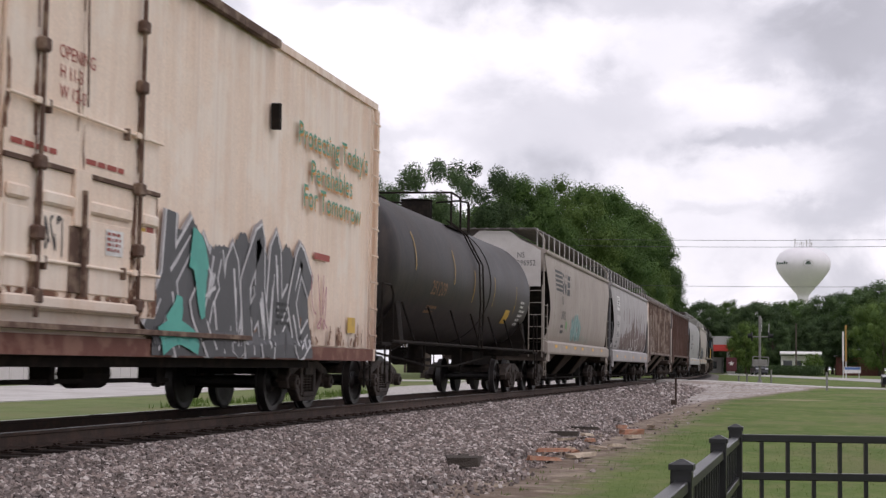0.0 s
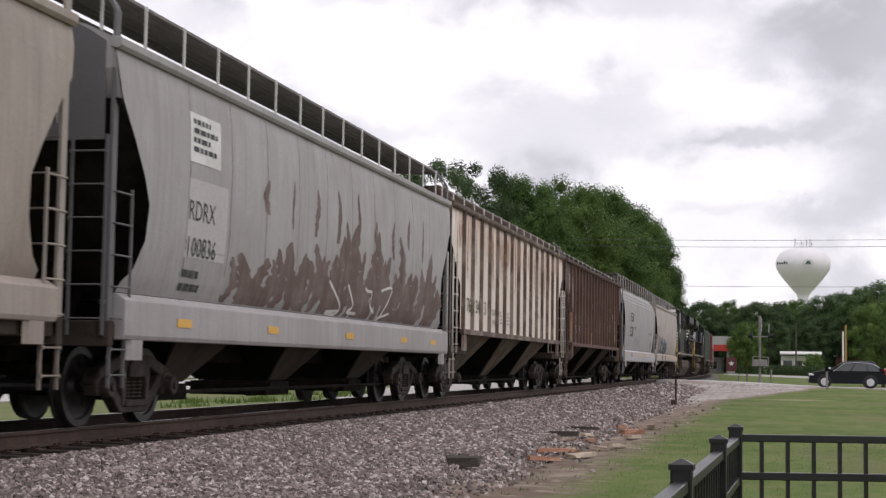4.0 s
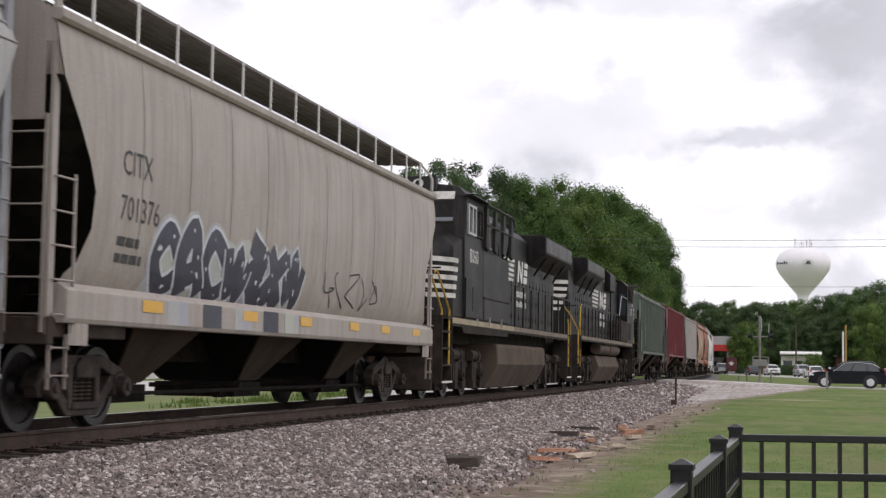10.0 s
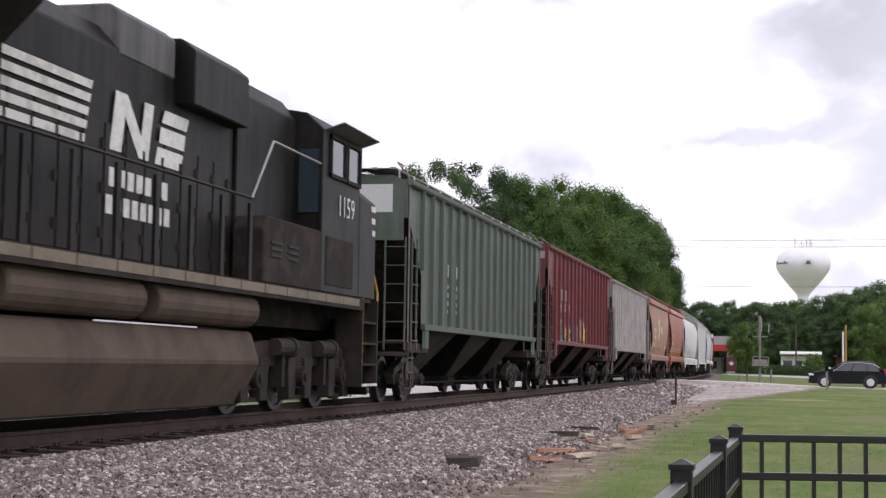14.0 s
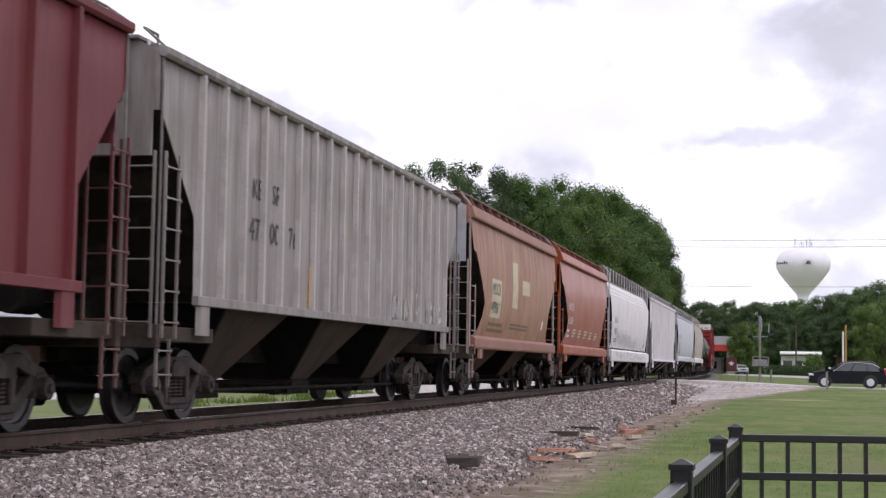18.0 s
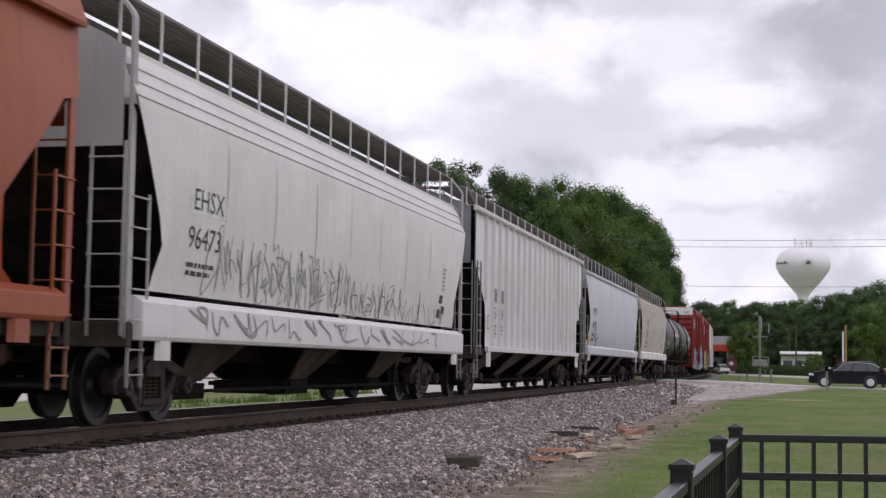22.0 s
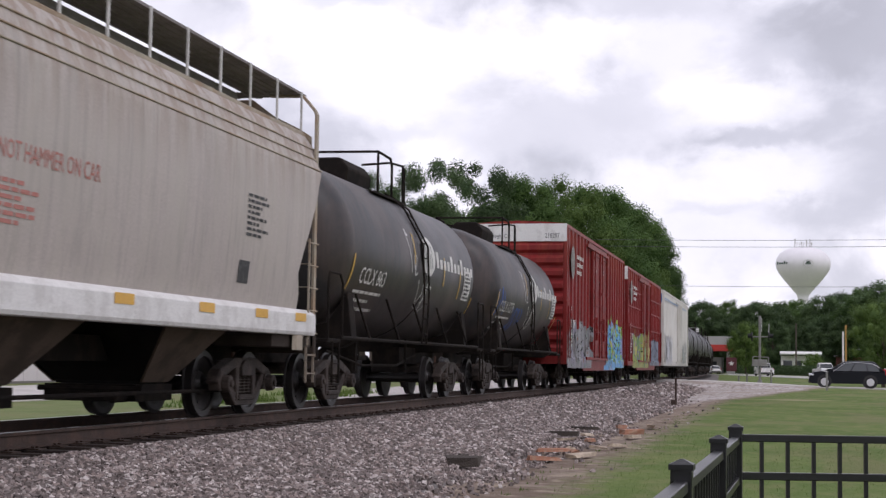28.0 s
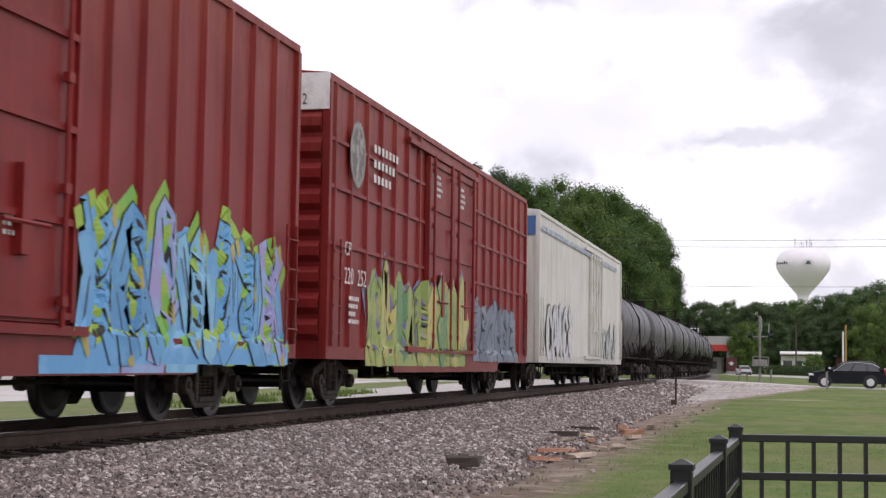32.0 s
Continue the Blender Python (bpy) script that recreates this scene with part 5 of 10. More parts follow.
# ---- locomotives ----
m_loco = surface("black_locomotive_paint", (0.0085, 0.0078, 0.0076), 0.50, spec=0.14, spots=(0.024, 0.021, 0.019), spot_scale=1.2, spot_amount=0.5, streak=(0.034, 0.030, 0.028), streak_amount=0.5, grain=0.15, low=(0.050, 0.039, 0.032), low_height=2.5, bump=0.04)
m_loco_grey = surface("dusty_black_steel", (0.030, 0.024, 0.0205), 0.85, spots=(0.062, 0.048, 0.040), spot_scale=2.0, spot_amount=0.6, streak=(0.05, 0.045, 0.04), streak_amount=0.4, bump=0.1, spec=0.15)
m_tank_dust = surface("dusty_fuel_tank", (0.112, 0.084, 0.064), 0.85, spots=(0.066, 0.050, 0.041), spot_scale=1.2, spot_amount=0.6, streak=(0.125, 0.102, 0.085), streak_amount=0.35, bump=0.06, spec=0.15)
m_stripe = surface("white_stripe_paint", (0.66, 0.64, 0.60), 0.6, spots=(0.25, 0.23, 0.21), spot_scale=3, spot_amount=0.45)
m_sill_stripe = surface("worn_cream_stripe", (0.19, 0.155, 0.11), 0.7, spots=(0.12, 0.10, 0.08), spot_scale=3, spot_amount=0.6)
m_cream_stripe = surface("cream_stripe_paint", (0.36, 0.30, 0.20), 0.7, spots=(0.20, 0.165, 0.12), spot_scale=3, spot_amount=0.5)
# glass coloured pale to carry part of the sky's reflection
m_pane_cab = surface("sky_toned_windshield", (0.15, 0.17, 0.19), 0.12, grain=0.0, bump=0.0, spec=0.8)
m_brown_slat = surface("rust_brown_slat", (0.075, 0.045, 0.034), 0.8)
m_dark = surface("radiator_dark", (0.012, 0.012, 0.013), 0.7)
m_number = surface("white_number", (0.72, 0.71, 0.68), 0.6, spots=(0.3, 0.3, 0.3), spot_scale=9, spot_amount=0.3)


def loco_truck(parent, x, sgn=1):
    bm = B()
    box(bm, -2.05, 2.05, -0.55, 0.55, 0.62, 0.95)
    rod(bm, (0, 0, 0.7), (0, 0, 1.2), 0.35, 16)
    t = part("truck", bm, m_loco_grey, parent, "grey-dusted three-axle locomotive truck", at=pose(x, 0, 0))
    bm = B()
    prism(bm, [(-2.55, 0.78), (-2.45, 1.00), (-1.2, 1.08), (0, 1.10), (1.2, 1.08), (2.45, 1.00), (2.55, 0.78), (2.3, 0.62), (1.5, 0.70), (0.55, 0.70), (0, 0.62), (-0.55, 0.70), (-1.5, 0.70), (-2.3, 0.62)], "y", -0.09, 0.09)
    for ax in (-2.08, 0.0, 2.08):
        # pedestal legs either side of a journal box under a spring
        for dx in (-0.40, 0.40):
            prism(bm, [(ax + dx - 0.14, 0.20), (ax + dx + 0.14, 0.20), (ax + dx + 0.20, 0.82), (ax + dx - 0.20, 0.82)], "y", -0.13, 0.05)
        box(bm, ax - 0.22, ax + 0.22, -0.10, 0.02, 0.36, 0.70)
        rod(bm, (ax, -0.21, 0.535), (ax, -0.08, 0.535), 0.155, 14)
        rod(bm, (ax, -0.24, 0.535), (ax, -0.21, 0.535), 0.07, 8)
        box(bm, ax - 0.50, ax + 0.50, -0.06, 0.04, 0.19, 0.25)
        for dx in (-0.17, 0.17):
            for q in range(4):
                rod(bm, (ax + dx, -0.06, 0.68 + 0.045 * q), (ax + dx, -0.06, 0.70 + 0.045 * q), 0.07, 8)
    frame_me = as_mesh("side_frame", bm, m_loco_grey, 0.015)
    bm = B()
    rod(bm, (-0.34, -0.16, 0.98), (0.30, -0.16, 0.98), 0.13, 12)
    rod(bm, (0.30, -0.16, 0.98), (0.42, -0.16, 0.98), 0.16, 12)
    rod(bm, (0.42, -0.16, 0.98), (0.62, -0.16, 0.90), 0.04, 6)
    box(bm, -0.06, 0.06, -0.20, 0.0, 0.40, 0.96)
    brake_me = as_mesh("brake_cylinder", bm, m_loco_grey)
    for sy in (-1, 1):
        at = pose(0, sy * 1.08, 0, 0, 0, 0 if sy < 0 else 180)
        part("side_frame", frame_me, None, t, at=at)
        for ax in (-1.04, 1.04):
            part("brake_cylinder", brake_me, None, t, at=at @ Matrix.Translation((ax, 0, 0)))
    for ax in (-2.08, 0.0, 2.08):
        w = part("wheelset", loco_wheel_me, None, t)
        w.matrix_parent_inverse = Matrix.Translation((ax, 0, 0.535))
        LOCO_WHEELS.append(w)


def striped_flag(x0, x1, z0, z1, n, parent, y, lean=0.25, name="stripe"):
    """Level white stripes with a slanting end, each a thin plate on the side."""
    step = (z1 - z0) / (n - 0.35)
    for k in range(n):
        zb = z0 + k * step
        zt = zb + step * 0.62
        e = lean * (zb - z0)
        me = bpy.data.meshes.new(name)
        me.from_pydata([(x0, -y - 0.008, zb), (x1 + e, -y - 0.008, zb), (x1 + e + lean * (zt - zb), -y - 0.008, zt), (x0, -y - 0.008, zt)], [], [(0, 1, 2, 3)])
        me.materials.append(m_stripe)
        part(name, me, None, parent)


def handrail(parent, pts, mat, posts, z_low, r=0.02, name="handrail", wide=False):
    bm = B()
    pipe(bm, pts, r, 6)
    part(name, bm, mat, parent)
    for x, y, z in posts:
        bm = B()
        if wide:
            box(bm, x - 0.055, x + 0.055, y - 0.02, y + 0.02, z_low, z)
        else:
            rod(bm, (x, y, z_low), (x, y, z), 0.022, 6)
        part("handrail_post", bm, mat, parent)


def hood_doors(parent, x0, x1, z0, z1, y, step, slots=False):
    n = int((x1 - x0) / step)
    for k in range(n):
        for sy in (-1, 1):
            a = x0 + k * step
            bm = B()
            box(bm, a + 0.025, a + step - 0.025, *sorted((sy * (y - 0.01), sy * (y + 0.022))), z0, z1)
            d = part("hood_door", bm, m_loco, parent, bevel=0.006)
            for z in (z0 + 0.25, (z0 + z1) / 2, z1 - 0.25):
                bm = B()
                box(bm, a + step - 0.09, a + step - 0.05, *sorted((sy * (y + 0.02), sy * (y + 0.045))), z - 0.06, z + 0.06)
                part("door_latch", bm, m_loco_grey, d)


def loco_common(car, h, deck, tank, trucks, tank_prof, front=0.0):
    """Frame, tank, trucks, steps; front is how far the leading end is set back."""
    ends = ((-1, h - front), (1, h))
    bm = B()
    box(bm, -h + 0.55 + front, h - 0.55, -1.50, 1.50, deck - 0.06, deck)
    part("deck", bm, m_loco_grey, car)
    for sy in (-1, 1):
        bm = B()
        box(bm, -h + 0.95 + front, h - 0.95, *sorted((sy * 1.40, sy * 1.505)), deck - 0.20, deck - 0.002)
        part("side_sill", bm, m_loco_grey, car, "dusty black side sill")
        # worn painted stripe, broken where plates meet
        x, k = -h + 1.0 + front, 0
        while x < h - 1.3:
            w = min(0.96, h - 1.0 - x)
            bm = B()
            box(bm, x, x + w - 0.03, *sorted((sy * 1.505, sy * 1.511)), deck - 0.14, deck - 0.02)
            part("sill_stripe", bm, m_cream_stripe if front and k < 8 else m_sill_stripe, car, "worn cream sill stripe")
            x, k = x + w, k + 1
    bm = B()
    box(bm, -h + 0.3 + front, h - 0.3, -0.7, 0.7, deck - 0.55, deck - 0.05)
    part("frame", bm, m_loco_grey, car)
    bm = B()
    prism(bm, tank_prof, "x", tank[0], tank[1])
    part("fuel_tank", bm, m_tank_dust, car, "dust-covered fuel tank", bevel=0.03)
    for x in trucks:
        loco_truck(car, x)
    for sx, h in ends:
        part("coupler", coupler_me, None, car, at=pose(sx * (h + 0.28), 0, 0.05, 0, 0, 0 if sx > 0 else 180))
        part("air_hose", hose_me, None, car, at=pose(sx * (h + 0.10), 0, 0, 0, 0, 0 if sx > 0 else 180))
        bm = B()
        prism(bm, [(sx * (h - 0.02), 1.55), (sx * (h + 0.02), 0.75), (sx * (h + 0.12), 0.22), (sx * (h + 0.02), 0.20), (sx * (h - 0.12), 0.75), (sx * (h - 0.12), 1.55)], "y", -1.30, 1.30)
        part("pilot", bm, m_loco_grey, car, bevel=0.01)
        for sy in (-1, 1):
            bm = B()
            x0, x1 = sx * (h - 1.02), sx * (h - 0.06)
            x0, x1 = sorted((x0, x1))
            prism(bm, [(x0 - 0.03, sy * 1.50), (x0 - 0.03, sy * 1.02), (x1 + 0.03, sy * 1.02), (x1 + 0.03, sy * 1.50), (x1 - 0.03, sy * 1.50), (x1 - 0.03, sy * 1.06), (x0 + 0.03, sy * 1.06), (x0 + 0.03, sy * 1.50)], "z", 0.36, deck)
            well = part("step_well", bm, m_loco_grey, car)
            for k in range(4):
                bm = B()
                box(bm, x0 + 0.03, x1 - 0.03, *sorted((sy * 1.06, sy * 1.49)), 0.36 + 0.36 * k, 0.40 + 0.36 * k)
                part("step", bm, m_loco_grey, well)
            bm = B()
            box(bm, *sorted((x0, x1)), *sorted((sy * 1.49, sy * 1.515)), 0.365, 0.41)
            part("step_edge", bm, m_stripe, well)
        bm = B()
        pipe(bm, [(sx * (h - 0.04), -1.45, deck + 1.0), (sx * (h - 0.04), -0.5, deck + 1.0), (sx * (h - 0.04), -0.4, deck + 0.8), (sx * (h - 0.04), 0.4, deck + 0.8), (sx * (h - 0.04), 0.5, deck + 1.0), (sx * (h - 0.04), 1.45, deck + 1.0)], 0.02, 6)
        for y in (-0.5, 0.5):
            rod(bm, (sx * (h - 0.04), y, deck), (sx * (h - 0.04), y, deck + 1.0), 0.02, 6)
        part("end_handrail", bm, m_loco, car)


def wing(car, x0, x1, y_hood, z_hood, y_out, z_out0, z_out1):
    """Radiator section that flares out over the walkway."""
    bm = B()
    prism(bm, [(-y_hood, z_hood), (-y_out, z_out0), (-y_out, z_out1), (-y_out + 0.12, z_out1 + 0.06), (y_out - 0.12, z_out1 + 0.06), (y_out, z_out1), (y_out, z_out0), (y_hood, z_hood)], "x", x0, x1)
    rad = part("radiator", bm, m_loco, car, bevel=0.015)
    for sy in (-1, 1):
        bm = B()
        box(bm, x0 + 0.08, x1 - 0.08, *sorted((sy * (y_out - 0.01), sy * (y_out + 0.015))), z_out0 + 0.05, z_out1 - 0.04)
        part("radiator_panel", bm, m_rad_grey, rad, "weathered grey radiator screen")
        n = 2
        for k in range(n + 1):
            x = x0 + 0.9 + (x1 - x0 - 1.8) * k / n
            bm = B()
            rod(bm, (x, sy * (y_hood + 0.04), z_hood - 0.25), (x, sy * (y_out - 0.08), z_out0 - 0.01), 0.035, 6)
            part("radiator_strut", bm, m_loco, rad)
    for k in range(3):
        bm = B()
        c = x0 + (x1 - x0) * (k + 0.5) / 3
        rod(bm, (c, 0, z_out1 + 0.05), (c, 0, z_out1 + 0.12), 0.75, 20)
        part("roof_fan", bm, m_dark, rad)


m_rad_grey = surface("weathered_screen", (0.12, 0.118, 0.12), 0.6, 0.2, streak=(0.20, 0.19, 0.19), streak_amount=0.5, spots=(0.06, 0.06, 0.06), spot_scale=1.5, spec=0.15)


def lead_unit(a, b):
    """Six-axle unit, cab first."""
    L = b - a
    h = L / 2
    car = thing("locomotive", "black six-axle diesel locomotive with white nose stripes, cab leading", "locomotive", "locomotives of the train")
    deck = 1.80
    loco_common(car, h, deck, (7.4 - h, 15.1 - h), (4.0 - h, 17.35 - h), [(-1.46, 0.78), (-1.44, 1.24), (-1.38, 1.30), (1.38, 1.30), (1.44, 1.24), (1.46, 0.78), (1.14, 0.17), (-1.14, 0.17)], 0.72)
    for sy in (-1, 1):
        bm = B()
        prism(bm, [(2.75 - h, deck - 0.19), (2.95 - h, 1.47), (8.52 - h, 1.49), (8.52 - h, deck - 0.19)], "y", *sorted((sy * 1.44, sy * 1.50)))
        part("skirt", bm, m_loco_grey, car, "dust-caked lower side skirt")
        for x in (4.4, 5.9, 7.5):
            bm = B()
            box(bm, x - 0.03 - h, x + 0.03 - h, *sorted((sy * 1.49, sy * 1.53)), deck - 0.10, deck + 0.12)
            part("jack_lug", bm, m_chrome, car)
    # nose
    bm = B()
    rings = []
    for x, y, zt in ((1.55, 0.95, 3.18), (1.75, 1.15, 3.34), (2.2, 1.40, 3.58), (2.95, 1.46, 3.84)):
        rings.append([(x - h, -y, deck), (x - h, y, deck), (x - h, y, zt - 0.22), (x - h, y - 0.25, zt), (x - h, -y + 0.25, zt), (x - h, -y, zt - 0.22)])
    ring_loft(bm, rings)
    nose = part("nose", bm, m_loco, car, bevel=0.03)
    for k in range(5):
        z = 2.22 + 0.197 * k
        bm = B()
        r0 = []
        for x, y in ((2.36 + 0.05 * k, 1.413 + 0.004 * k), (2.2, 1.40), (1.75, 1.15), (1.54, 0.95), (1.54, -0.95), (1.75, -1.15), (2.2, -1.40), (2.36 + 0.05 * k, -1.413 - 0.004 * k)):
            r0.append((x - h, y))
        vs = [[bm.verts.new((x - (0.014 if x - -h < 2.0 else 0.0), y * 1.010, zz)) for x, y in r0] for zz in (z, z + 0.105)]
        for i in range(len(r0) - 1):
            bm.faces.new((vs[0][i], vs[0][i + 1], vs[1][i + 1], vs[1][i]))
        part("nose_stripe", bm, m_stripe, nose)
    # cab: raked front with bevelled corners
    bm = B()
    rings = []
    for z, xa, ya, xb, yb in ((deck, 2.93, 1.26, 3.02, 1.50), (3.62, 2.66, 1.32, 2.92, 1.50), (4.60, 2.95, 1.30, 3.08, 1.50), (4.82, 3.08, 1.12, 3.22, 1.28), (4.92, 3.2, 0.5, 3.35, 0.6)):
        rings.append([(xa - h, -ya, z), (xb - h, -yb, z), (5.1 - h, -yb, z), (5.1 - h, yb, z), (xb - h, yb, z), (xa - h, ya, z)])
    ring_loft(bm, rings)
    cab = part("cab", bm, m_loco, car, bevel=0.02)
    for sy in (-1, 1):
        bm = B()
        tilt = Euler((0, radians(17.7), 0)).to_matrix().to_4x4()
        tbox(bm, Matrix.Translation((2.850 - h, sy * 0.66, 4.21)) @ tilt, 0.02, 1.20, 0.50)
        shield = part("windshield", bm, m_pane_cab, cab, "windshield with the sky's reflection put into its pale grey")
        bm = B()
        for q in (-0.26, 0.26):
            tbox(bm, Matrix.Translation((2.845 - h, sy * 0.66, 4.21)) @ tilt @ Matrix.Translation((0, 0, q)), 0.035, 1.26, 0.04)
        for q in (-0.61, 0.61):
            tbox(bm, Matrix.Translation((2.845 - h, sy * 0.66, 4.21)) @ tilt @ Matrix.Translation((0, q, 0)), 0.035, 0.04, 0.54)
        part("window_frame", bm, m_loco_grey, shield)
        bm = B()
        tbox(bm, Matrix.Translation((2.83 - h, sy * 0.66, 4.30)) @ tilt @ Euler((radians(-38), 0, 0)).to_matrix().to_4x4(), 0.02, 0.03, 0.52)
        part("wiper", bm, m_dark, shield)
        for x0, x1 in ((3.14, 4.05), (4.12, 4.86)):
            bm = B()
            for q0, q1, s0, s1 in ((x0, x1, 3.72, 3.78), (x0, x1, 4.36, 4.42), (x0, x0 + 0.06, 3.72, 4.42), (x1 - 0.06, x1, 3.72, 4.42), ((x0 + x1) / 2 - 0.03, (x0 + x1) / 2 + 0.03, 3.78, 4.36)):
                box(bm, q0 - h, q1 - h, *sorted((sy * 1.49, sy * 1.545)), s0, s1)
            win = part("side_window", bm, m_chrome if x0 < 4 else m_loco_grey, cab)
            bm = B()
            box(bm, x0 - h + 0.05, x1 - h - 0.05, *sorted((sy * 1.49, sy * 1.512)), 3.76, 4.38)
            part("pane", bm, m_screen, win)
        bm = B()
        box(bm, 3.0 - h, 5.0 - h, *sorted((sy * 1.48, sy * 1.68)), 4.58, 4.61)
        part("sun_visor", bm, m_loco, cab)
        bm = B()
        box(bm, 3.0 - h, 4.95 - h, *sorted((sy * 1.49, sy * 1.53)), deck + 0.03, 2.72)
        d = part("cab_door", bm, m_loco, cab, bevel=0.01)
        bm = B()
        box(bm, 3.71 - h, 4.32 - h, *sorted((sy * 1.52, sy * 1.54)), 1.98, 2.53)
        part("vent", bm, m_dark, d)
    bm = B()
    box(bm, 2.90 - h, 3.14 - h, -0.82, 0.82, 4.70, 5.02)
    nb = part("number_board", bm, m_dark, cab, bevel=0.01)
    end_lettering("8060", 0.62, 4.75, 0.22, m_number, nb, 2.892 - h, 1.9)
    bm = B()
    tbox(bm, Matrix.Translation((2.945 - h, 0, 4.58)) @ Euler((0, radians(25), 0)).to_matrix().to_4x4(), 0.03, 2.50, 0.20)
    part("window_header", bm, m_stripe, cab)
    # tall equipment cabinet: flush lower side, set-back upper side behind hanging bars
    bm = B()
    prism(bm, [(-1.50, deck), (-1.50, 3.46), (-1.30, 3.54), (-1.30, 4.38), (-1.05, 4.62), (1.05, 4.62), (1.30, 4.38), (1.30, 3.54), (1.50, 3.46), (1.50, deck)], "x", 5.10 - h, 8.55 - h)
    cabinet = part("equipment_cabinet", bm, m_loco, car, bevel=0.02)
    bm = B()
    ring_loft(bm, [[(8.55 - h, -1.50, deck), (8.55 - h, -1.50, 3.46), (8.55 - h, -1.28, 3.62), (8.55 - h, 1.28, 3.62), (8.55 - h, 1.50, 3.46), (8.55 - h, 1.50, deck)],
                   [(9.25 - h, -1.0, deck), (9.25 - h, -1.0, 3.46), (9.25 - h, -0.9, 3.62), (9.25 - h, 0.9, 3.62), (9.25 - h, 1.0, 3.46), (9.25 - h, 1.0, deck)]])
    part("cabinet_fairing", bm, m_loco, car, bevel=0.01)
    for sy in (-1, 1):
        for k in range(4):
            bm = B()
            x = 5.22 + 1.12 * k - h
            prism(bm, [(x - 0.15, 3.56), (x + 0.12, 3.50), (x + 0.15, 4.56), (x - 0.12, 4.56)], "y", *sorted((sy * 1.50, sy * 1.58)))
            part("hanging_bar", bm, m_dark, cabinet)
        for x0, x1 in ((5.55, 6.15), (6.7, 7.2)):
            bm = B()
            for q0, q1, s0, s1 in ((x0, x1, 3.64, 3.68), (x0, x1, 4.32, 4.36), (x0, x0 + 0.05, 3.64, 4.36), (x1 - 0.05, x1, 3.64, 4.36)):
                box(bm, q0 - h, q1 - h, *sorted((sy * 1.30, sy * 1.345)), s0, s1)
            grille = part("grille_frame", bm, m_chrome, cabinet)
            for q in range(7):
                bm = B()
                box(bm, x0 + 0.05 - h, x1 - 0.05 - h, *sorted((sy * 1.30, sy * 1.33)), 3.70 + 0.088 * q, 3.75 + 0.088 * q)
                part("slat", bm, m_brown_slat, grille)
        bm = B()
        pipe(bm, [(4.9 - h, sy * 1.60, 4.58), (8.55 - h, sy * 1.60, 4.58), (8.78 - h, sy * 1.58, 4.48), (9.9 - h, sy * 1.05, 2.95)], 0.032, 6)
        rod(bm, (4.85 - h, sy * 1.60, 4.10), (8.5 - h, sy * 1.60, 4.10), 0.022, 6)
        part("grab_rail", bm, m_loco, cabinet)
        bm = B()
        box(bm, 5.2 - h, 8.45 - h, *sorted((sy * 1.49, sy * 1.515)), deck + 0.03, 2.34)
        part("lower_panel", bm, m_loco, cabinet, bevel=0.008)
        bm = B()
        box(bm, 5.15 - h, 8.50 - h, *sorted((sy * 1.49, sy * 1.525)), 2.345, 2.375)
        part("panel_ledge", bm, m_loco_grey, cabinet)
        for x in (5.4, 6.8):
            bm = B()
            pipe(bm, [(x - h, sy * 1.51, 3.5), (x - h, sy * 1.56, 3.5), (x - h, sy * 1.56, 3.7), (x + 0.14 - h, sy * 1.50, 3.78)], 0.014, 5)
            part("hook", bm, m_loco, cabinet)
    # long hood
    bm = B()
    prism(bm, [(-0.98, deck), (-0.98, 4.42), (-0.72, 4.68), (0.72, 4.68), (0.98, 4.42), (0.98, deck)], "x", 9.15 - h, 19.9 - h)
    hood = part("long_hood", bm, m_loco, car, bevel=0.02)
    hood_doors(hood, 9.3 - h, 19.7 - h, deck + 0.08, 3.35, 0.98, 0.62)
    bm = B()
    box(bm, 11.6 - h, 12.6 - h, -0.5, 0.5, 4.66, 4.86)
    part("exhaust_stack", bm, m_dark, hood)
    wing(car, 14.63 - h, 20.35 - h, 0.98, 3.75, 1.52, 4.13, 4.62)
    # white flag and emblem on the hood, drawn as plain shapes
    striped_flag(10.35 - h, 11.95 - h, 3.12, 3.76, 5, hood, 1.01, 0.3)
    hs = lambda z: 1.004
    emblem(hood, 12.68 - h, 3.16, 0.62, 1.72, hs, m_number)
    name_bars(12.54 - h, 2.72, 1.64, 0.17, 7, hood, hs, m_number)
    name_bars(12.50 - h, 2.44, 1.74, 0.17, 8, hood, hs, m_number)
    lettering("8060", 3.46 - h, 3.10, 0.33, m_number, cab, lambda z: 1.505, 0.72)
    for sy in (-1, 1):
        y = sy * 1.47
        handrail(car, [(8.42 - h, y, 2.90), (20.3 - h, y, 2.94)], m_loco, [(9.75 + 1.32 * k - h, y, 2.90) for k in range(9)], deck - 0.24, name="handrail", wide=True)
        handrail(car, [(1.55 - h, y, 0.75), (1.55 - h, y, 1.92), (0.42 - h, y, 2.66), (0.22 - h, y, 2.72), (0.12 - h, y, 2.66)], m_yellow, [], deck, 0.022, "step_handrail")
        handrail(car, [(0.83 - h, y, 0.75), (0.80 - h, y, 1.9), (-0.30 - h, y, 2.66), (-0.42 - h, y, 2.68)], m_yellow, [], deck, 0.022, "step_handrail")
        handrail(car, [(20.1 - h, y, 0.75), (20.1 - h, y, 2.0), (19.95 - h, y, 2.3)], m_yellow, [], deck, 0.022, "step_handrail")
        handrail(car, [(20.56 - h, y, 1.1), (20.56 - h, y, 2.0), (20.2 - h, y, 2.6)], m_yellow, [], deck, 0.022, "step_handrail")
    MOVERS.append((car, (a + b) / 2))
    return car


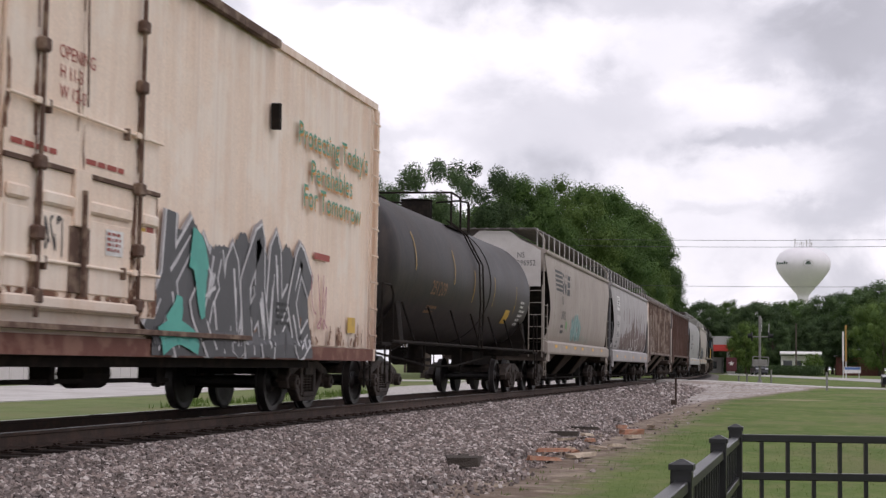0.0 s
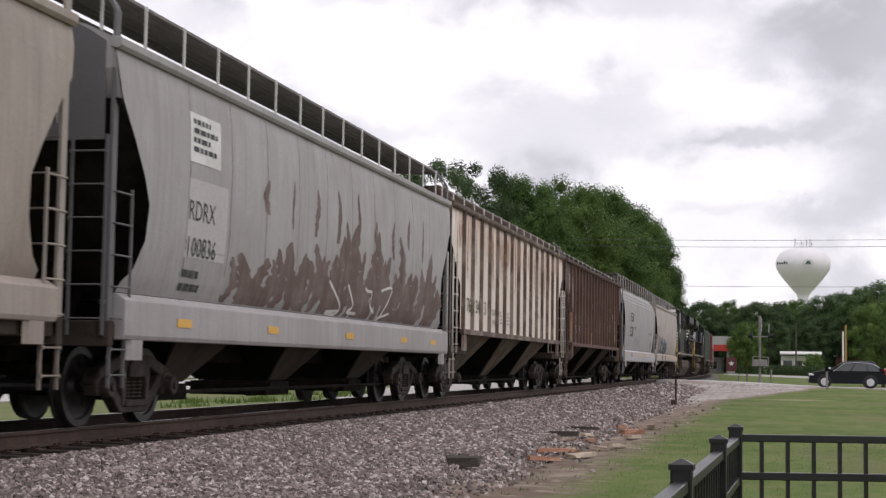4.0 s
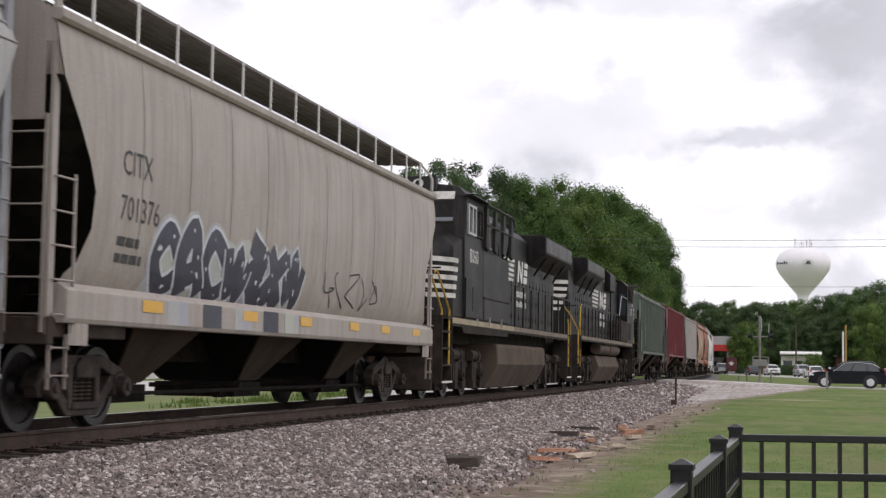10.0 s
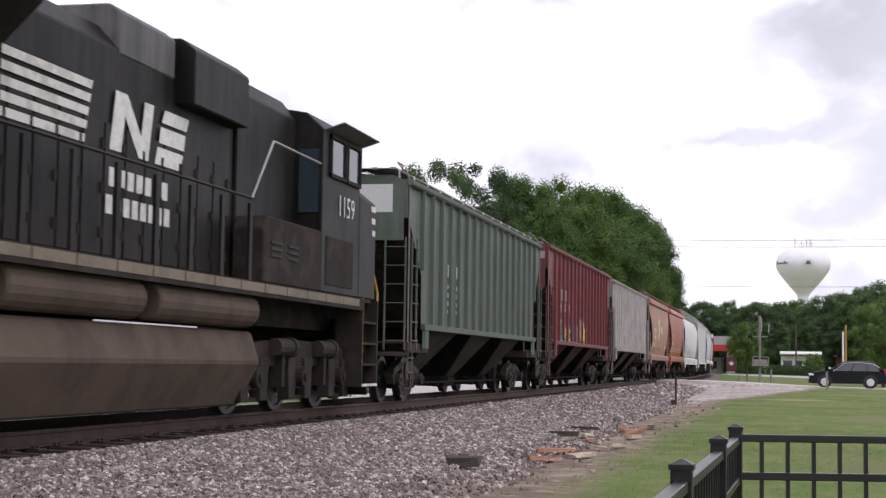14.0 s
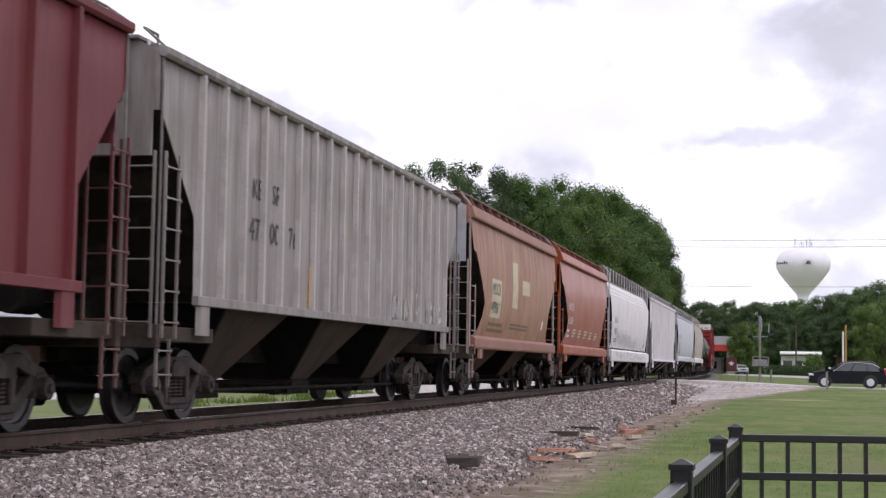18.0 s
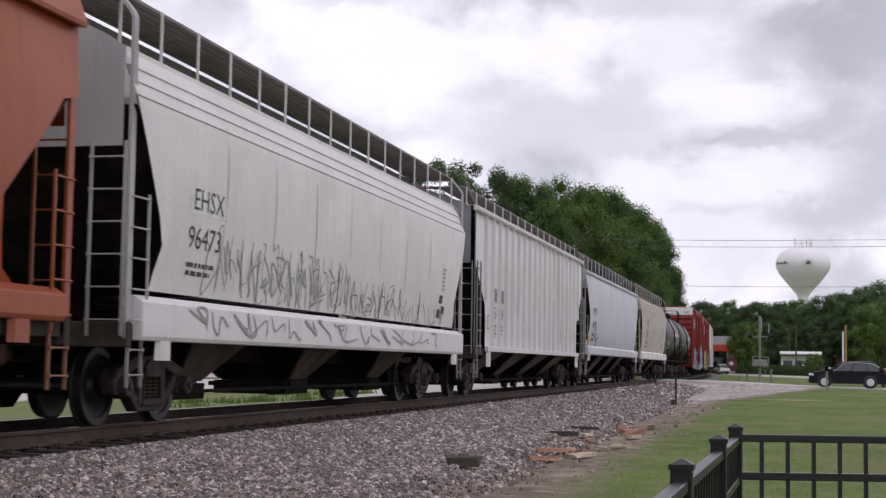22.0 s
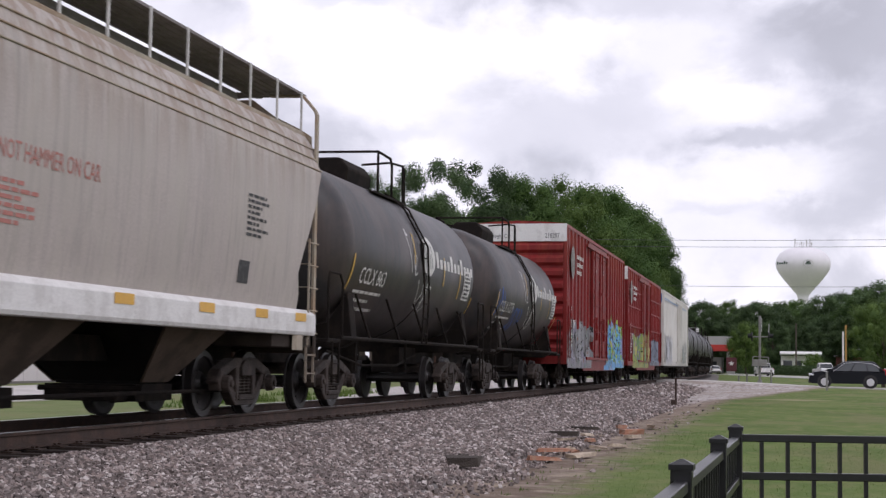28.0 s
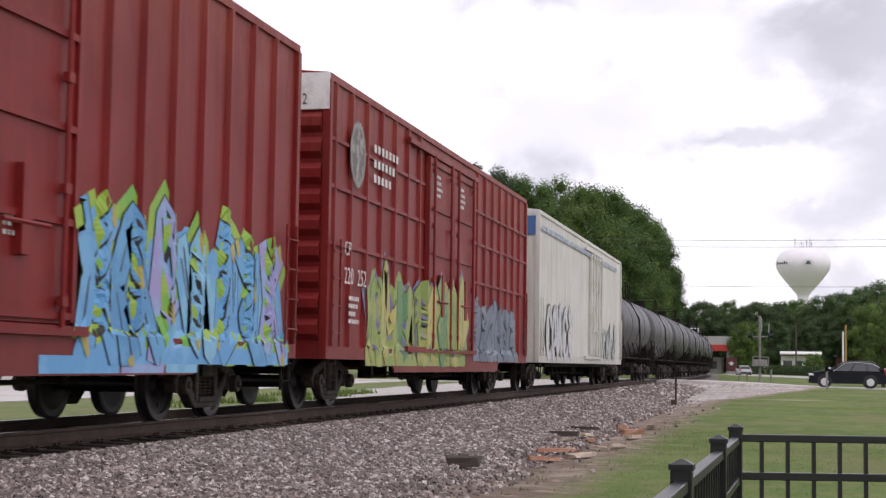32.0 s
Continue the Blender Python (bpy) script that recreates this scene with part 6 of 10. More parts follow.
m_screen = surface("cab_glass", (0.03, 0.045, 0.06), 0.08, grain=0.0, bump=0.0, spec=0.8)


def rear_unit(a, b):
    """Six-axle unit running hood first, cab trailing."""
    L = b - a
    h = L / 2
    car = thing("locomotive", "black six-axle diesel locomotive running hood first, cab trailing", "locomotive", "locomotives of the train")
    deck = 1.86
    loco_common(car, h, deck, (7.1 - h, 14.6 - h), (3.55 - h, 17.0 - h), [(-1.40, 0.75), (-1.25, 1.18), (1.25, 1.18), (1.40, 0.75), (1.08, 0.15), (-1.08, 0.15)])
    for sy in (-1, 1):
        for x0, x1 in ((7.4, 10.6), (11.0, 14.4)):
            bm = B()
            rod(bm, (x0 - h, sy * 1.22, 1.46), (x1 - h, sy * 1.22, 1.46), 0.235, 18)
            part("air_reservoir", bm, m_tank_dust, car, bevel=0.03)
    # hood
    bm = B()
    prism(bm, [(-1.0, deck), (-1.0, 4.35), (-0.72, 4.66), (0.72, 4.66), (1.0, 4.35), (1.0, deck)], "x", 2.35 - h, 14.4 - h)
    hood = part("long_hood", bm, m_loco, car, bevel=0.02)
    # tapered end of the hood: narrow face with slanting cheeks
    bm = B()
    taper = [(0.40, -0.27), (0.96, -1.02), (2.35, -1.02), (2.35, 1.02), (0.96, 1.02), (0.40, 0.27)]
    rings = [[(x - h, y, z) for x, y in taper] for z in (deck, 4.62)]
    rings.append([(x + (0.10 if x < 2 else 0) - h, y * 0.86, 4.80) for x, y in taper])
    ring_loft(bm, rings)
    end = part("hood_end", bm, m_loco, car, bevel=0.015)

    def cheek(name, spans, material):
        """Paint on the near cheek: spans of (u0, u1, z0, z1, slip), u from the face's corner to the hood's side."""
        v, f = [], []
        for u0, u1, z0, z1, slip in spans:
            f.append(tuple(range(len(v), len(v) + 4)))
            v += [(0.40 + 0.56 * u - 0.007 - h, -0.27 - 0.75 * u - 0.005, z) for u, z in ((u0 - slip, z0), (u1 - slip * 1.5, z0), (u1, z1), (u0, z1))]
        me = bpy.data.meshes.new(name)
        me.from_pydata(v, [], f)
        me.materials.append(material)
        return part(name, me, None, end)
    cheek("hood_stripe", [(0.02, 1.0, 3.66, 3.80, 0.0)], m_stripe)
    for u1, z0, z1 in ((0.98, 3.42, 3.54), (0.94, 3.18, 3.30), (0.84, 2.94, 3.06), (0.70, 2.72, 2.82)):
        cheek("hood_stripe", [(0.20, u1, z0, z1, 0.04)], m_stripe)
    cheek("hood_stripe", [(0.02, 0.17, 2.60, 3.655, 0.0)], m_stripe)
    for y0, y1, z0, z1 in ((-0.26, -0.16, 2.60, 3.72), (-0.16, 0.26, 3.60, 3.72)):
        bm = B()
        box(bm, 0.392 - h, 0.398 - h, y0, y1, z0, z1)
        part("hood_stripe", bm, m_stripe, end)
    v, f = text_mesh("1159")
    me = bpy.data.meshes.new("lettering")
    wide = max(q[0] for q in v)
    me.from_pydata([(0.40 + 0.56 * (0.20 + 0.56 * a / wide) - 0.008 - h, -0.27 - 0.75 * (0.20 + 0.56 * a / wide) - 0.006, 4.06 + 0.27 * b) for a, b, _ in v], [], f)
    me.materials.append(m_number)
    part("lettering", me, None, end)
    for y in (0.18, -0.10):
        bm = B()
        rod(bm, (0.34 - h, y, 4.20), (0.40 - h, y, 4.20), 0.10, 14)
        part("headlight", bm, m_chrome, end, "clear headlight lens in a bright ring")
    bm = B()
    box(bm, 0.37 - h, 0.396 - h, -0.14, 0.24, 2.5, 3.58)
    part("end_door", bm, m_dark, end)
    for k in range(6):
        bm = B()
        box(bm, 1.1 - h, 2.2 - h, -1.05, -1.015, 4.2 + 0.06 * k, 4.235 + 0.06 * k)
        part("louvre", bm, m_dark, end)
    bm = B()
    box(bm, 1.05 - h, 2.30 - h, -1.035, -1.015, deck + 0.2, 3.36)
    part("side_grille", bm, m_dark, end)
    hood_doors(hood, 2.4 - h, 14.2 - h, deck + 0.08, 3.45, 1.0, 0.56)
    wing(car, 2.5 - h, 7.75 - h, 1.0, 3.72, 1.52, 4.22, 4.66)
    bm = B()
    prism(bm, [(-1.02, 4.3), (-1.02, 4.80), (-0.85, 4.92), (0.85, 4.92), (1.02, 4.80), (1.02, 4.3)], "x", 10.6 - h, 12.2 - h)
    part("brake_grid_box", bm, m_rad_grey, car, bevel=0.02)
    bm = B()
    prism(bm, [(-1.25, 4.0), (-1.25, 4.70), (-1.05, 4.86), (1.05, 4.86), (1.25, 4.70), (1.25, 4.0)], "x", 12.3 - h, 14.3 - h)
    part("inlet_box", bm, m_loco, car, bevel=0.02)
    striped_flag(7.85 - h, 9.70 - h, 3.14, 3.86, 5, hood, 1.024, 0.25)
    hs = lambda z: 1.024
    emblem(hood, 10.35 - h, 3.16, 0.70, 2.25, hs, m_number)
    name_bars(10.37 - h, 2.74, 1.75, 0.22, 7, hood, hs, m_number)
    name_bars(10.30 - h, 2.42, 1.90, 0.22, 8, hood, hs, m_number)
    # cab and nose
    bm = B()
    prism(bm, [(-1.5, deck), (-1.5, 4.42), (-1.22, 4.68), (-0.5, 4.80), (0.5, 4.80), (1.22, 4.68), (1.5, 4.42), (1.5, deck)], "x", 17.0 - h, 19.15 - h)
    cab = part("cab", bm, m_loco, car, bevel=0.02)
    bm = B()
    prism(bm, [(-1.05, deck), (-1.05, 4.55), (-0.8, 4.86), (0.8, 4.86), (1.05, 4.55), (1.05, deck)], "x", 14.4 - h, 17.0 - h)
    part("cab_rear_cabinet", bm, m_loco, car, bevel=0.02)
    for sy in (-1, 1):
        bm = B()
        prism(bm, [(14.3 - h, deck), (14.3 - h, 2.62), (14.45 - h, 2.80), (16.99 - h, 2.80), (16.99 - h, deck)], "y", *sorted((sy * 1.05, sy * 1.51)))
        bx_ = part("battery_box", bm, m_loco_grey, car, bevel=0.02)
        for k in range(6):
            bm = B()
            box(bm, 14.6 + 0.75 * (k // 3) - h, 15.1 + 0.75 * (k // 3) - h, *sorted((sy * 1.50, sy * 1.525)), 2.42 - 0.09 * (k % 3), 2.46 - 0.09 * (k % 3))
            part("louvre", bm, m_dark, bx_)
        bm = B()
        box(bm, 16.975 - h, 17.0 - h, *sorted((sy * 1.12, sy * 1.44)), 3.1, 4.1)
        part("rear_window", bm, m_screen, cab)
        for x0, x1 in ((17.35, 18.22), (18.28, 19.08)):
            bm = B()
            for q0, q1, s0, s1 in ((x0, x1, 3.70, 3.76), (x0, x1, 4.32, 4.38), (x0, x0 + 0.05, 3.70, 4.38), (x1 - 0.05, x1, 3.70, 4.38)):
                box(bm, q0 - h, q1 - h, *sorted((sy * 1.49, sy * 1.545)), s0, s1)
            win = part("side_window", bm, m_loco_grey, cab)
            bm = B()
            box(bm, x0 - h + 0.05, x1 - h - 0.05, *sorted((sy * 1.49, sy * 1.512)), 3.74, 4.35)
            part("pane", bm, m_screen, win)
        bm = B()
        tbox(bm, Matrix.Translation((18.2 - h, sy * 1.63, 4.47)) @ Euler((radians(18 * sy), 0, 0)).to_matrix().to_4x4(), 2.1, 0.36, 0.02)
        part("sun_visor", bm, m_rad_grey, cab)
        bm = B()
        box(bm, 17.25 - h, 18.75 - h, *sorted((sy * 1.49, sy * 1.515)), deck + 0.12, 2.76)
        part("cab_side_panel", bm, m_loco_grey, cab, bevel=0.01)
    bm = B()
    rings = []
    for x, y, zt in ((19.15, 1.495, 3.86), (20.20, 1.495, 3.78), (20.36, 1.40, 3.70), (20.45, 1.1, 3.55)):
        rings.append([(x - h, -y, deck), (x - h, y, deck), (x - h, y, zt - 0.25), (x - h, y - 0.3, zt), (x - h, -y + 0.3, zt), (x - h, -y, zt - 0.25)])
    ring_loft(bm, rings)
    part("nose", bm, m_loco, car, bevel=0.03)
    for k in range(3):
        panel_mark(19.90 + 0.04 * k - h, 20.18 - h, 3.40 - 0.21 * k, 3.50 - 0.21 * k, m_stripe, car, lambda z: 1.496, "nose_stripe", cuts=1)
    lettering("1159", 17.80 - h, 3.13, 0.35, m_number, cab, lambda z: 1.518, 0.66)
    for sy in (-1, 1):
        y = sy * 1.47
        posts = [(2.3 + 1.05 * k - h, y, 2.9) for k in range(12)]
        handrail(car, [(1.05 - h, y, 2.92), (13.9 - h, y, 2.98)], m_loco, posts, deck - 0.12, 0.02, wide=True)
        handrail(car, [(13.9 - h, y, 2.98), (14.75 - h, y, 3.88), (17.0 - h, y, 3.86)], m_chrome, [], deck, 0.018)
        handrail(car, [(1.0 - h, y, 0.75), (1.02 - h, y, 1.9), (0.88 - h, y, 2.15), (0.95 - h, y, 2.75), (1.1 - h, y, 2.93), (1.35 - h, y, 2.93)], m_yellow, [], deck, 0.024, "step_handrail")
        handrail(car, [(0.45 - h, y, 0.85), (0.46 - h, y, 2.0), (-0.05 - h, y * 0.85, 2.55), (-0.10 - h, y * 0.70, 2.85)], m_yellow, [], deck, 0.024, "step_handrail")
        handrail(car, [(19.55 - h, y, 0.75), (19.55 - h, y, 1.95), (19.35 - h, y, 2.4)], m_yellow, [], deck, 0.022, "step_handrail")
        handrail(car, [(20.5 - h, y, 0.75), (20.5 - h, y, 2.0), (20.2 - h, y, 2.35)], m_yellow, [], deck, 0.022, "step_handrail")
    MOVERS.append((car, (a + b) / 2))
    return car

# ---- the train, from its leading visible car to its last ----
def peel(car, side, x, z0, z1, width, material, seed):
    """A ragged upright patch where paint has scaled off or run."""
    r = random.Random(seed)
    n = 16
    left, right = [], []
    for k in range(n + 1):
        t = k / n
        w = width * (0.15 + 0.85 * math.sin(math.pi * min(1.0, 0.12 + 0.9 * t)) ** 0.6) / 2
        c = x + 0.25 * width * math.sin(5 * t + seed)
        left.append((c - w * r.uniform(0.45, 1.15), z0 + (z1 - z0) * t))
        right.append((c + w * r.uniform(0.45, 1.15), z0 + (z1 - z0) * t))
    side_mark("bare_patch", left + right, [(k, n + 1 + k, n + 2 + k, k + 1) for k in range(n)], material, car, side, 0.003 + 0.0004 * (seed % 7))


# graffiti-covered beige reefer
p = paint_of("weathered_beige", (0.85, 0.69, 0.56), 0.5, grime=0.15, runs=((0.54, 0.33, 0.22), 5.3, 4.2, 0.35), streak=(0.70, 0.50, 0.37), streak_amount=0.35, spots=(0.88, 0.79, 0.69), spot_scale=1.0, spot_amount=0.6, low=(0.17, 0.060, 0.040), low_height=1.7)
car, side, L = boxcar(-185.2, -163.35, p, "weathered beige refrigerator boxcar with sprayed grey and teal graffiti", top=5.30, base=0.80, door=(8.9, 12.5), leaves=0, wavy=True, belly=None, end_bands=False, group="refrigerator cars of the train", ladder=(4.1, 9), sill_paint=surface("rust_red_sill", (0.15, 0.055, 0.038), 0.75, spots=(0.30, 0.17, 0.12), spot_scale=3, spot_amount=0.5), rod_paint=surface("rusty_hardware", (0.10, 0.055, 0.038), 0.8, spots=(0.34, 0.25, 0.18), spot_scale=4, spot_amount=0.5))
m_red_ink = surface("red_stencil", (0.35, 0.07, 0.05), 0.6)
m_green_ink = surface("green_script", (0.08, 0.30, 0.20), 0.6)
m_orange_ink = surface("orange_script", (0.60, 0.28, 0.06), 0.6)


def plug_door(car, x0, x1, base, top, hy, paint, rust):
    """Insulated double plug door: lock bars in keepers, carrier rails, a handle plate, pressed lower panels, door track."""
    xm = (x0 + x1) / 2 - 0.2
    for sy in (-1, 1):
        def slab(name, a, b, y0, y1, c, d, mat, parent, label="", bevel=0.006):
            bm = B()
            box(bm, a, b, *sorted((sy * (hy + y0), sy * (hy + y1))), c, d)
            return part(name, bm, mat, parent, label, bevel)
        leaves_ = [slab("door", a, b, -0.03, 0.015, base + 0.42, top - 0.12, paint, car) for a, b in ((x0, xm - 0.008), (xm + 0.008, x1))]
        slab("door_seal", xm - 0.007, xm + 0.007, -0.02, 0.004, base + 0.42, top - 0.12, m_under, car, bevel=0)
        for a, b, leaf in ((x0, xm - 0.02, leaves_[0]), (xm + 0.02, x1, leaves_[1])):
            slab("door_ledge", a, b, 0.01, 0.045, 2.60, 2.65, rust, leaf)
            for zz, q in ((3.20, 0.055), (1.70, 0.055)):
                bm = B()
                rod(bm, (a, sy * (hy + q), zz), (b, sy * (hy + q), zz), 0.018, 8)
                part("carrier_rail", bm, paint, leaf)
            bar = x0 + 0.62 if leaf is leaves_[0] else x1 - 0.62
            bm = B()
            rod(bm, (bar, sy * (hy + 0.075), base + 0.35), (bar, sy * (hy + 0.075), top - 0.1), 0.026, 8)
            lock = part("lock_rod", bm, rust, leaf, "rust-dark vertical lock bar")
            for zz in (4.42, 3.75, 2.62, 1.95, 1.35):
                slab("keeper", bar - 0.085, bar + 0.085, 0.02, 0.115, zz - 0.07, zz + 0.07, rust, lock, bevel=0.02)
            for zz in (3.20, 1.70):
                slab("bracket", bar - 0.14, bar + 0.14, 0.03, 0.085, zz - 0.03, zz + 0.035, paint, leaf)
                c = (a + b) / 2
                slab("hook", c - 0.02, c + 0.02, 0.03, 0.09, zz - 0.09, zz + 0.04, rust, leaf)
            for c, d in ((a + 0.06, bar - 0.14), (bar + 0.14, b - 0.06)) if leaf is leaves_[0] else ((a + 0.06, bar - 0.14), (bar + 0.14, b - 0.06)):
                if d - c > 0.2:
                    slab("lower_panel", c, d, 0.012, 0.035, 1.42, 2.18, paint, leaf, bevel=0.012)
                    slab("pressed_rib", c, d, 0.012, 0.065, 2.24, 2.38, paint, leaf, bevel=0.03)
        slab("handle_plate", xm - 0.18, xm + 0.16, 0.02, 0.075, 2.08, 2.66, paint, car, "worn cream handle plate", 0.01)
        slab("handle_housing", xm - 0.24, xm + 0.20, 0.015, 0.05, 1.42, 2.08, rust, car)
        bm = B()
        rod(bm, (xm - 0.02, sy * (hy + 0.09), 2.45), (xm - 0.02, sy * (hy + 0.10), 1.38), 0.03, 8)
        rod(bm, (xm - 0.02, sy * (hy + 0.09), 3.3), (xm - 0.02, sy * (hy + 0.05), top - 0.1), 0.012, 6)
        part("handle", bm, rust, car)
        slab("door_sill_bar", x0 + 0.02, x1 - 0.62, 0.02, 0.10, 1.24, 1.36, paint, car, "worn bright lower door bar", 0.02)
        slab("door_track", x0 - 0.3, x1 + 3.0, 0.0, 0.10, base + 0.24, base + 0.30, rust, car)
        slab("door_track", x0 - 6.5, 5.43, -0.01, 0.09, top - 0.17, top - 0.05, rust, car)


m_hardware = bpy.data.materials["rusty_hardware"]
plug_door(car, -2.03, 1.50, 0.80, 5.30, 1.60, p, m_hardware)
ds = lambda z: 1.617
m_rust_run = surface("dark_rust_run", (0.16, 0.075, 0.045), 0.85, spots=(0.46, 0.32, 0.22), spot_scale=6, spot_amount=0.8)
_r = random.Random(23)
for _k in range(34):
    _x, _top = _r.choice((-1.98, -1.41, -1.40, -0.47, -0.45, 0.88, 0.90, 1.46)) + _r.gauss(0, 0.05), _r.choice((4.9, 4.4, 3.7, 3.15, 2.6, 2.6, 1.95, 1.7))
    peel(car, ds, _x, max(1.25, _top - _r.uniform(0.35, 0.95)), _top, _r.uniform(0.03, 0.12), m_rust_run, 300 + _k)
for _k in range(26):
    peel(car, ds, -1.95 + 0.135 * _k + _r.uniform(-0.05, 0.05), 1.24, 1.24 + _r.uniform(0.12, 0.5), _r.uniform(0.08, 0.2), m_rust_run, 340 + _k)
for _k in range(40):
    peel(car, lambda z: 1.603, _r.uniform(1.7, 10.6), 1.03, 1.03 + _r.uniform(0.08, 0.4), _r.uniform(0.05, 0.16), m_rust_run, 380 + _k)
lettering("OPENING", -1.00, 3.72, 0.14, m_red_ink, car, ds, 0.62)
lettering("H 11-3", -0.98, 3.52, 0.14, m_red_ink, car, ds, 0.62)
lettering("W 12-0", -0.97, 3.32, 0.14, m_red_ink, car, ds, 0.62)
panel_mark(1.02, 1.16, 1.72, 2.22, m_yellow, car, ds, "reflector")
panel_mark(1.18, 1.38, 1.95, 2.24, m_red_ink, car, ds, "placard")
_flat = lambda x, z: 1.625 if z < 1.02 else 1.60
sprayed_piece("dbfgac", 1.55, 7.2, 0.84, 2.50, [spray("spray_charcoal", (0.062, 0.061, 0.066), (0.085, 0.084, 0.09))], spray("spray_white", (0.66, 0.65, 0.66), (0.45, 0.44, 0.46)), spray("spray_lilac_grey", (0.36, 0.31, 0.31), (0.50, 0.44, 0.41)), car, _flat, 5, 0.32, 0.045, 0.10, 0.10, accents=5, ground=bpy.data.materials["spray_charcoal"])
m_teal = spray("spray_teal", (0.06, 0.36, 0.30), (0.09, 0.44, 0.36))
for _pts, _w0, _w1 in (([(2.48, 2.12), (2.72, 2.05), (2.86, 1.80)], 0.50, 0.46), ([(2.82, 1.85), (2.84, 1.55), (2.92, 1.28)], 0.42, 0.12), ([(1.62, 0.98), (2.1, 1.10), (2.75, 0.96)], 0.34, 0.26), ([(1.95, 1.12), (2.12, 1.34), (2.16, 1.52)], 0.46, 0.16)):
    _v, _f = ribbon(rounded(_pts), _w0, _w1, _flat, 0.034, 0.80)
    _me = bpy.data.meshes.new("graffiti_splash")
    _me.from_pydata(_v, [], _f)
    _me.materials.append(m_teal)
    part("graffiti_splash", _me, None, car, "teal sprayed splash")
panel_mark(7.35, 8.15, 2.32, 2.42, m_red_ink, car, side, "sprayed_dash")
scrawl(7.2, 8.1, 1.2, 2.2, spray("spray_pink", (0.45, 0.20, 0.22)), car, side, 9, 0.035, 3)
for _t, _z, _x in (("Protecting Today's", 3.97, 6.46), ("Perishables", 3.47, 7.09), ("For Tomorrow", 3.07, 6.75)):
    lettering(_t, _x, _z, 0.34, m_green_ink, car, side, 0.70)
    lettering(_t, _x + 0.03, _z - 0.04, 0.34, m_orange_ink, car, side, 0.70, 0.004)
for _x, _z in ((-0.35, 2.80), (-1.90, 2.80)):
    bars(_x, _z, 1.3, 0.10, 1, m_red_ink, car, ds, 3)
_dp = lambda z: 1.637
panel_mark(0.12, 0.55, 1.85, 2.12, m_white, car, _dp, "door_notice")
bars(0.15, 2.09, 0.36, 0.22, 4, m_red_ink, car, lambda z: 1.642, 5)
scrawl(-1.25, -0.85, 1.75, 2.15, m_ink, car, _dp, 17, 0.02, 3)
bars(5.7, 1.6, 0.55, 0.35, 4, m_ink, car, side, 6)
panel_mark(9.2, 9.65, 1.25, 1.5, m_yellow, car, side, "warning_placard")
bm = B()
box(bm, 5.32, 5.42, -1.72, -1.60, 3.98, 4.34)
part("vent_box", bm, m_under, car)

# black tank car
m_tank = paint_of("faded_black_tank", (0.024, 0.021, 0.0215), 0.50, spec=0.3, spots=(0.052, 0.042, 0.038), spot_scale=0.8, spot_amount=0.7, streak=(0.075, 0.052, 0.041), streak_amount=0.4, grain=0.1, low=(0.05, 0.040, 0.034), low_height=2.0)
m_old_yellow = surface("faded_yellow", (0.42, 0.26, 0.05), 0.6, spots=(0.1, 0.08, 0.05), spot_scale=6, spot_amount=0.4)
car, side, L = tank_car(-162.5, -145.0, m_tank, "faded black tank car with yellow reflector stripes", zc=2.72, r=1.50, bands=(0.59,), dome="round", dome_x=0.0, stripes=[(x, z0, z0 + 0.75, m_old_yellow) for x, z0 in ((-6.2, 2.6), (-2.6, 2.5), (-0.4, 2.2), (2.1, 2.2), (5.2, 2.1))])
m_faint_orange = surface("faded_orange_stencil", (0.26, 0.125, 0.05), 0.6, spots=(0.08, 0.06, 0.045), spot_scale=6, spot_amount=0.5)
lettering("251209", -4.6, 2.20, 0.30, m_faint_orange, car, side, 0.75)
bars(-4.4, 1.98, 0.9, 0.2, 2, m_faint_orange, car, side, 2)
panel_mark(4.1, 4.75, 1.85, 2.2, m_yellow, car, side, "hazard_placard", 0.012)
bars(6.0, 2.5, 0.8, 0.7, 6, m_number, car, side, 3, 0.012)

m_reflect = surface("amber_reflector", (0.72, 0.40, 0.05), 0.45)


def sill_reflectors(car, L, z, xs, w=0.45, h=0.10):
    for x in xs:
        panel_mark(x, x + w, z - h / 2, z + h / 2, m_reflect, car, lambda q: 1.625, "reflector", 0.004)


def road_marks(car, side, L, mark, number, x, z, size, mat, squeeze=0.62, seed=1, lift=0.006):
    lettering(mark, x, z, size, mat, car, side, squeeze, lift)
    lettering(number, x, z - size * 1.75, size, mat, car, side, squeeze, lift)
    bars(x, z - size * 2.4, size * 3.2, size * 1.3, 2, mat, car, side, seed, lift)


# tan round-sided hopper with a dark emblem
p = paint_of("dusty_tan", (0.375, 0.32, 0.28), 0.6, streak=(0.32, 0.262, 0.22), streak_amount=0.35, spots=(0.42, 0.375, 0.325), spot_scale=0.7)
# its end sheets are coloured paler than the sides
car, side, L = covered_hopper(-143.95, -127.4, "round", p, "dusty tan round-sided covered hopper with a dark striped emblem", seam=surface("sooty_seam", (0.105, 0.085, 0.072), 0.85, spots=(0.30, 0.26, 0.22), spot_scale=3, spot_amount=0.7), seam_gap=1.22, end_mat=surface("pale_end_sheet", (0.60, 0.565, 0.54), 0.6, spots=(0.46, 0.42, 0.39), spot_scale=1.2, spot_amount=0.5), post_mat=paint_of("tan_post", (0.34, 0.30, 0.26)))
for _k in range(5):
    panel_mark(-6.55 + 0.05 * _k, -4.95 + 0.02 * _k, 3.66 - 0.14 * _k, 3.74 - 0.14 * _k, m_ink, car, side, "emblem_stripe", 0.006, cuts=1)
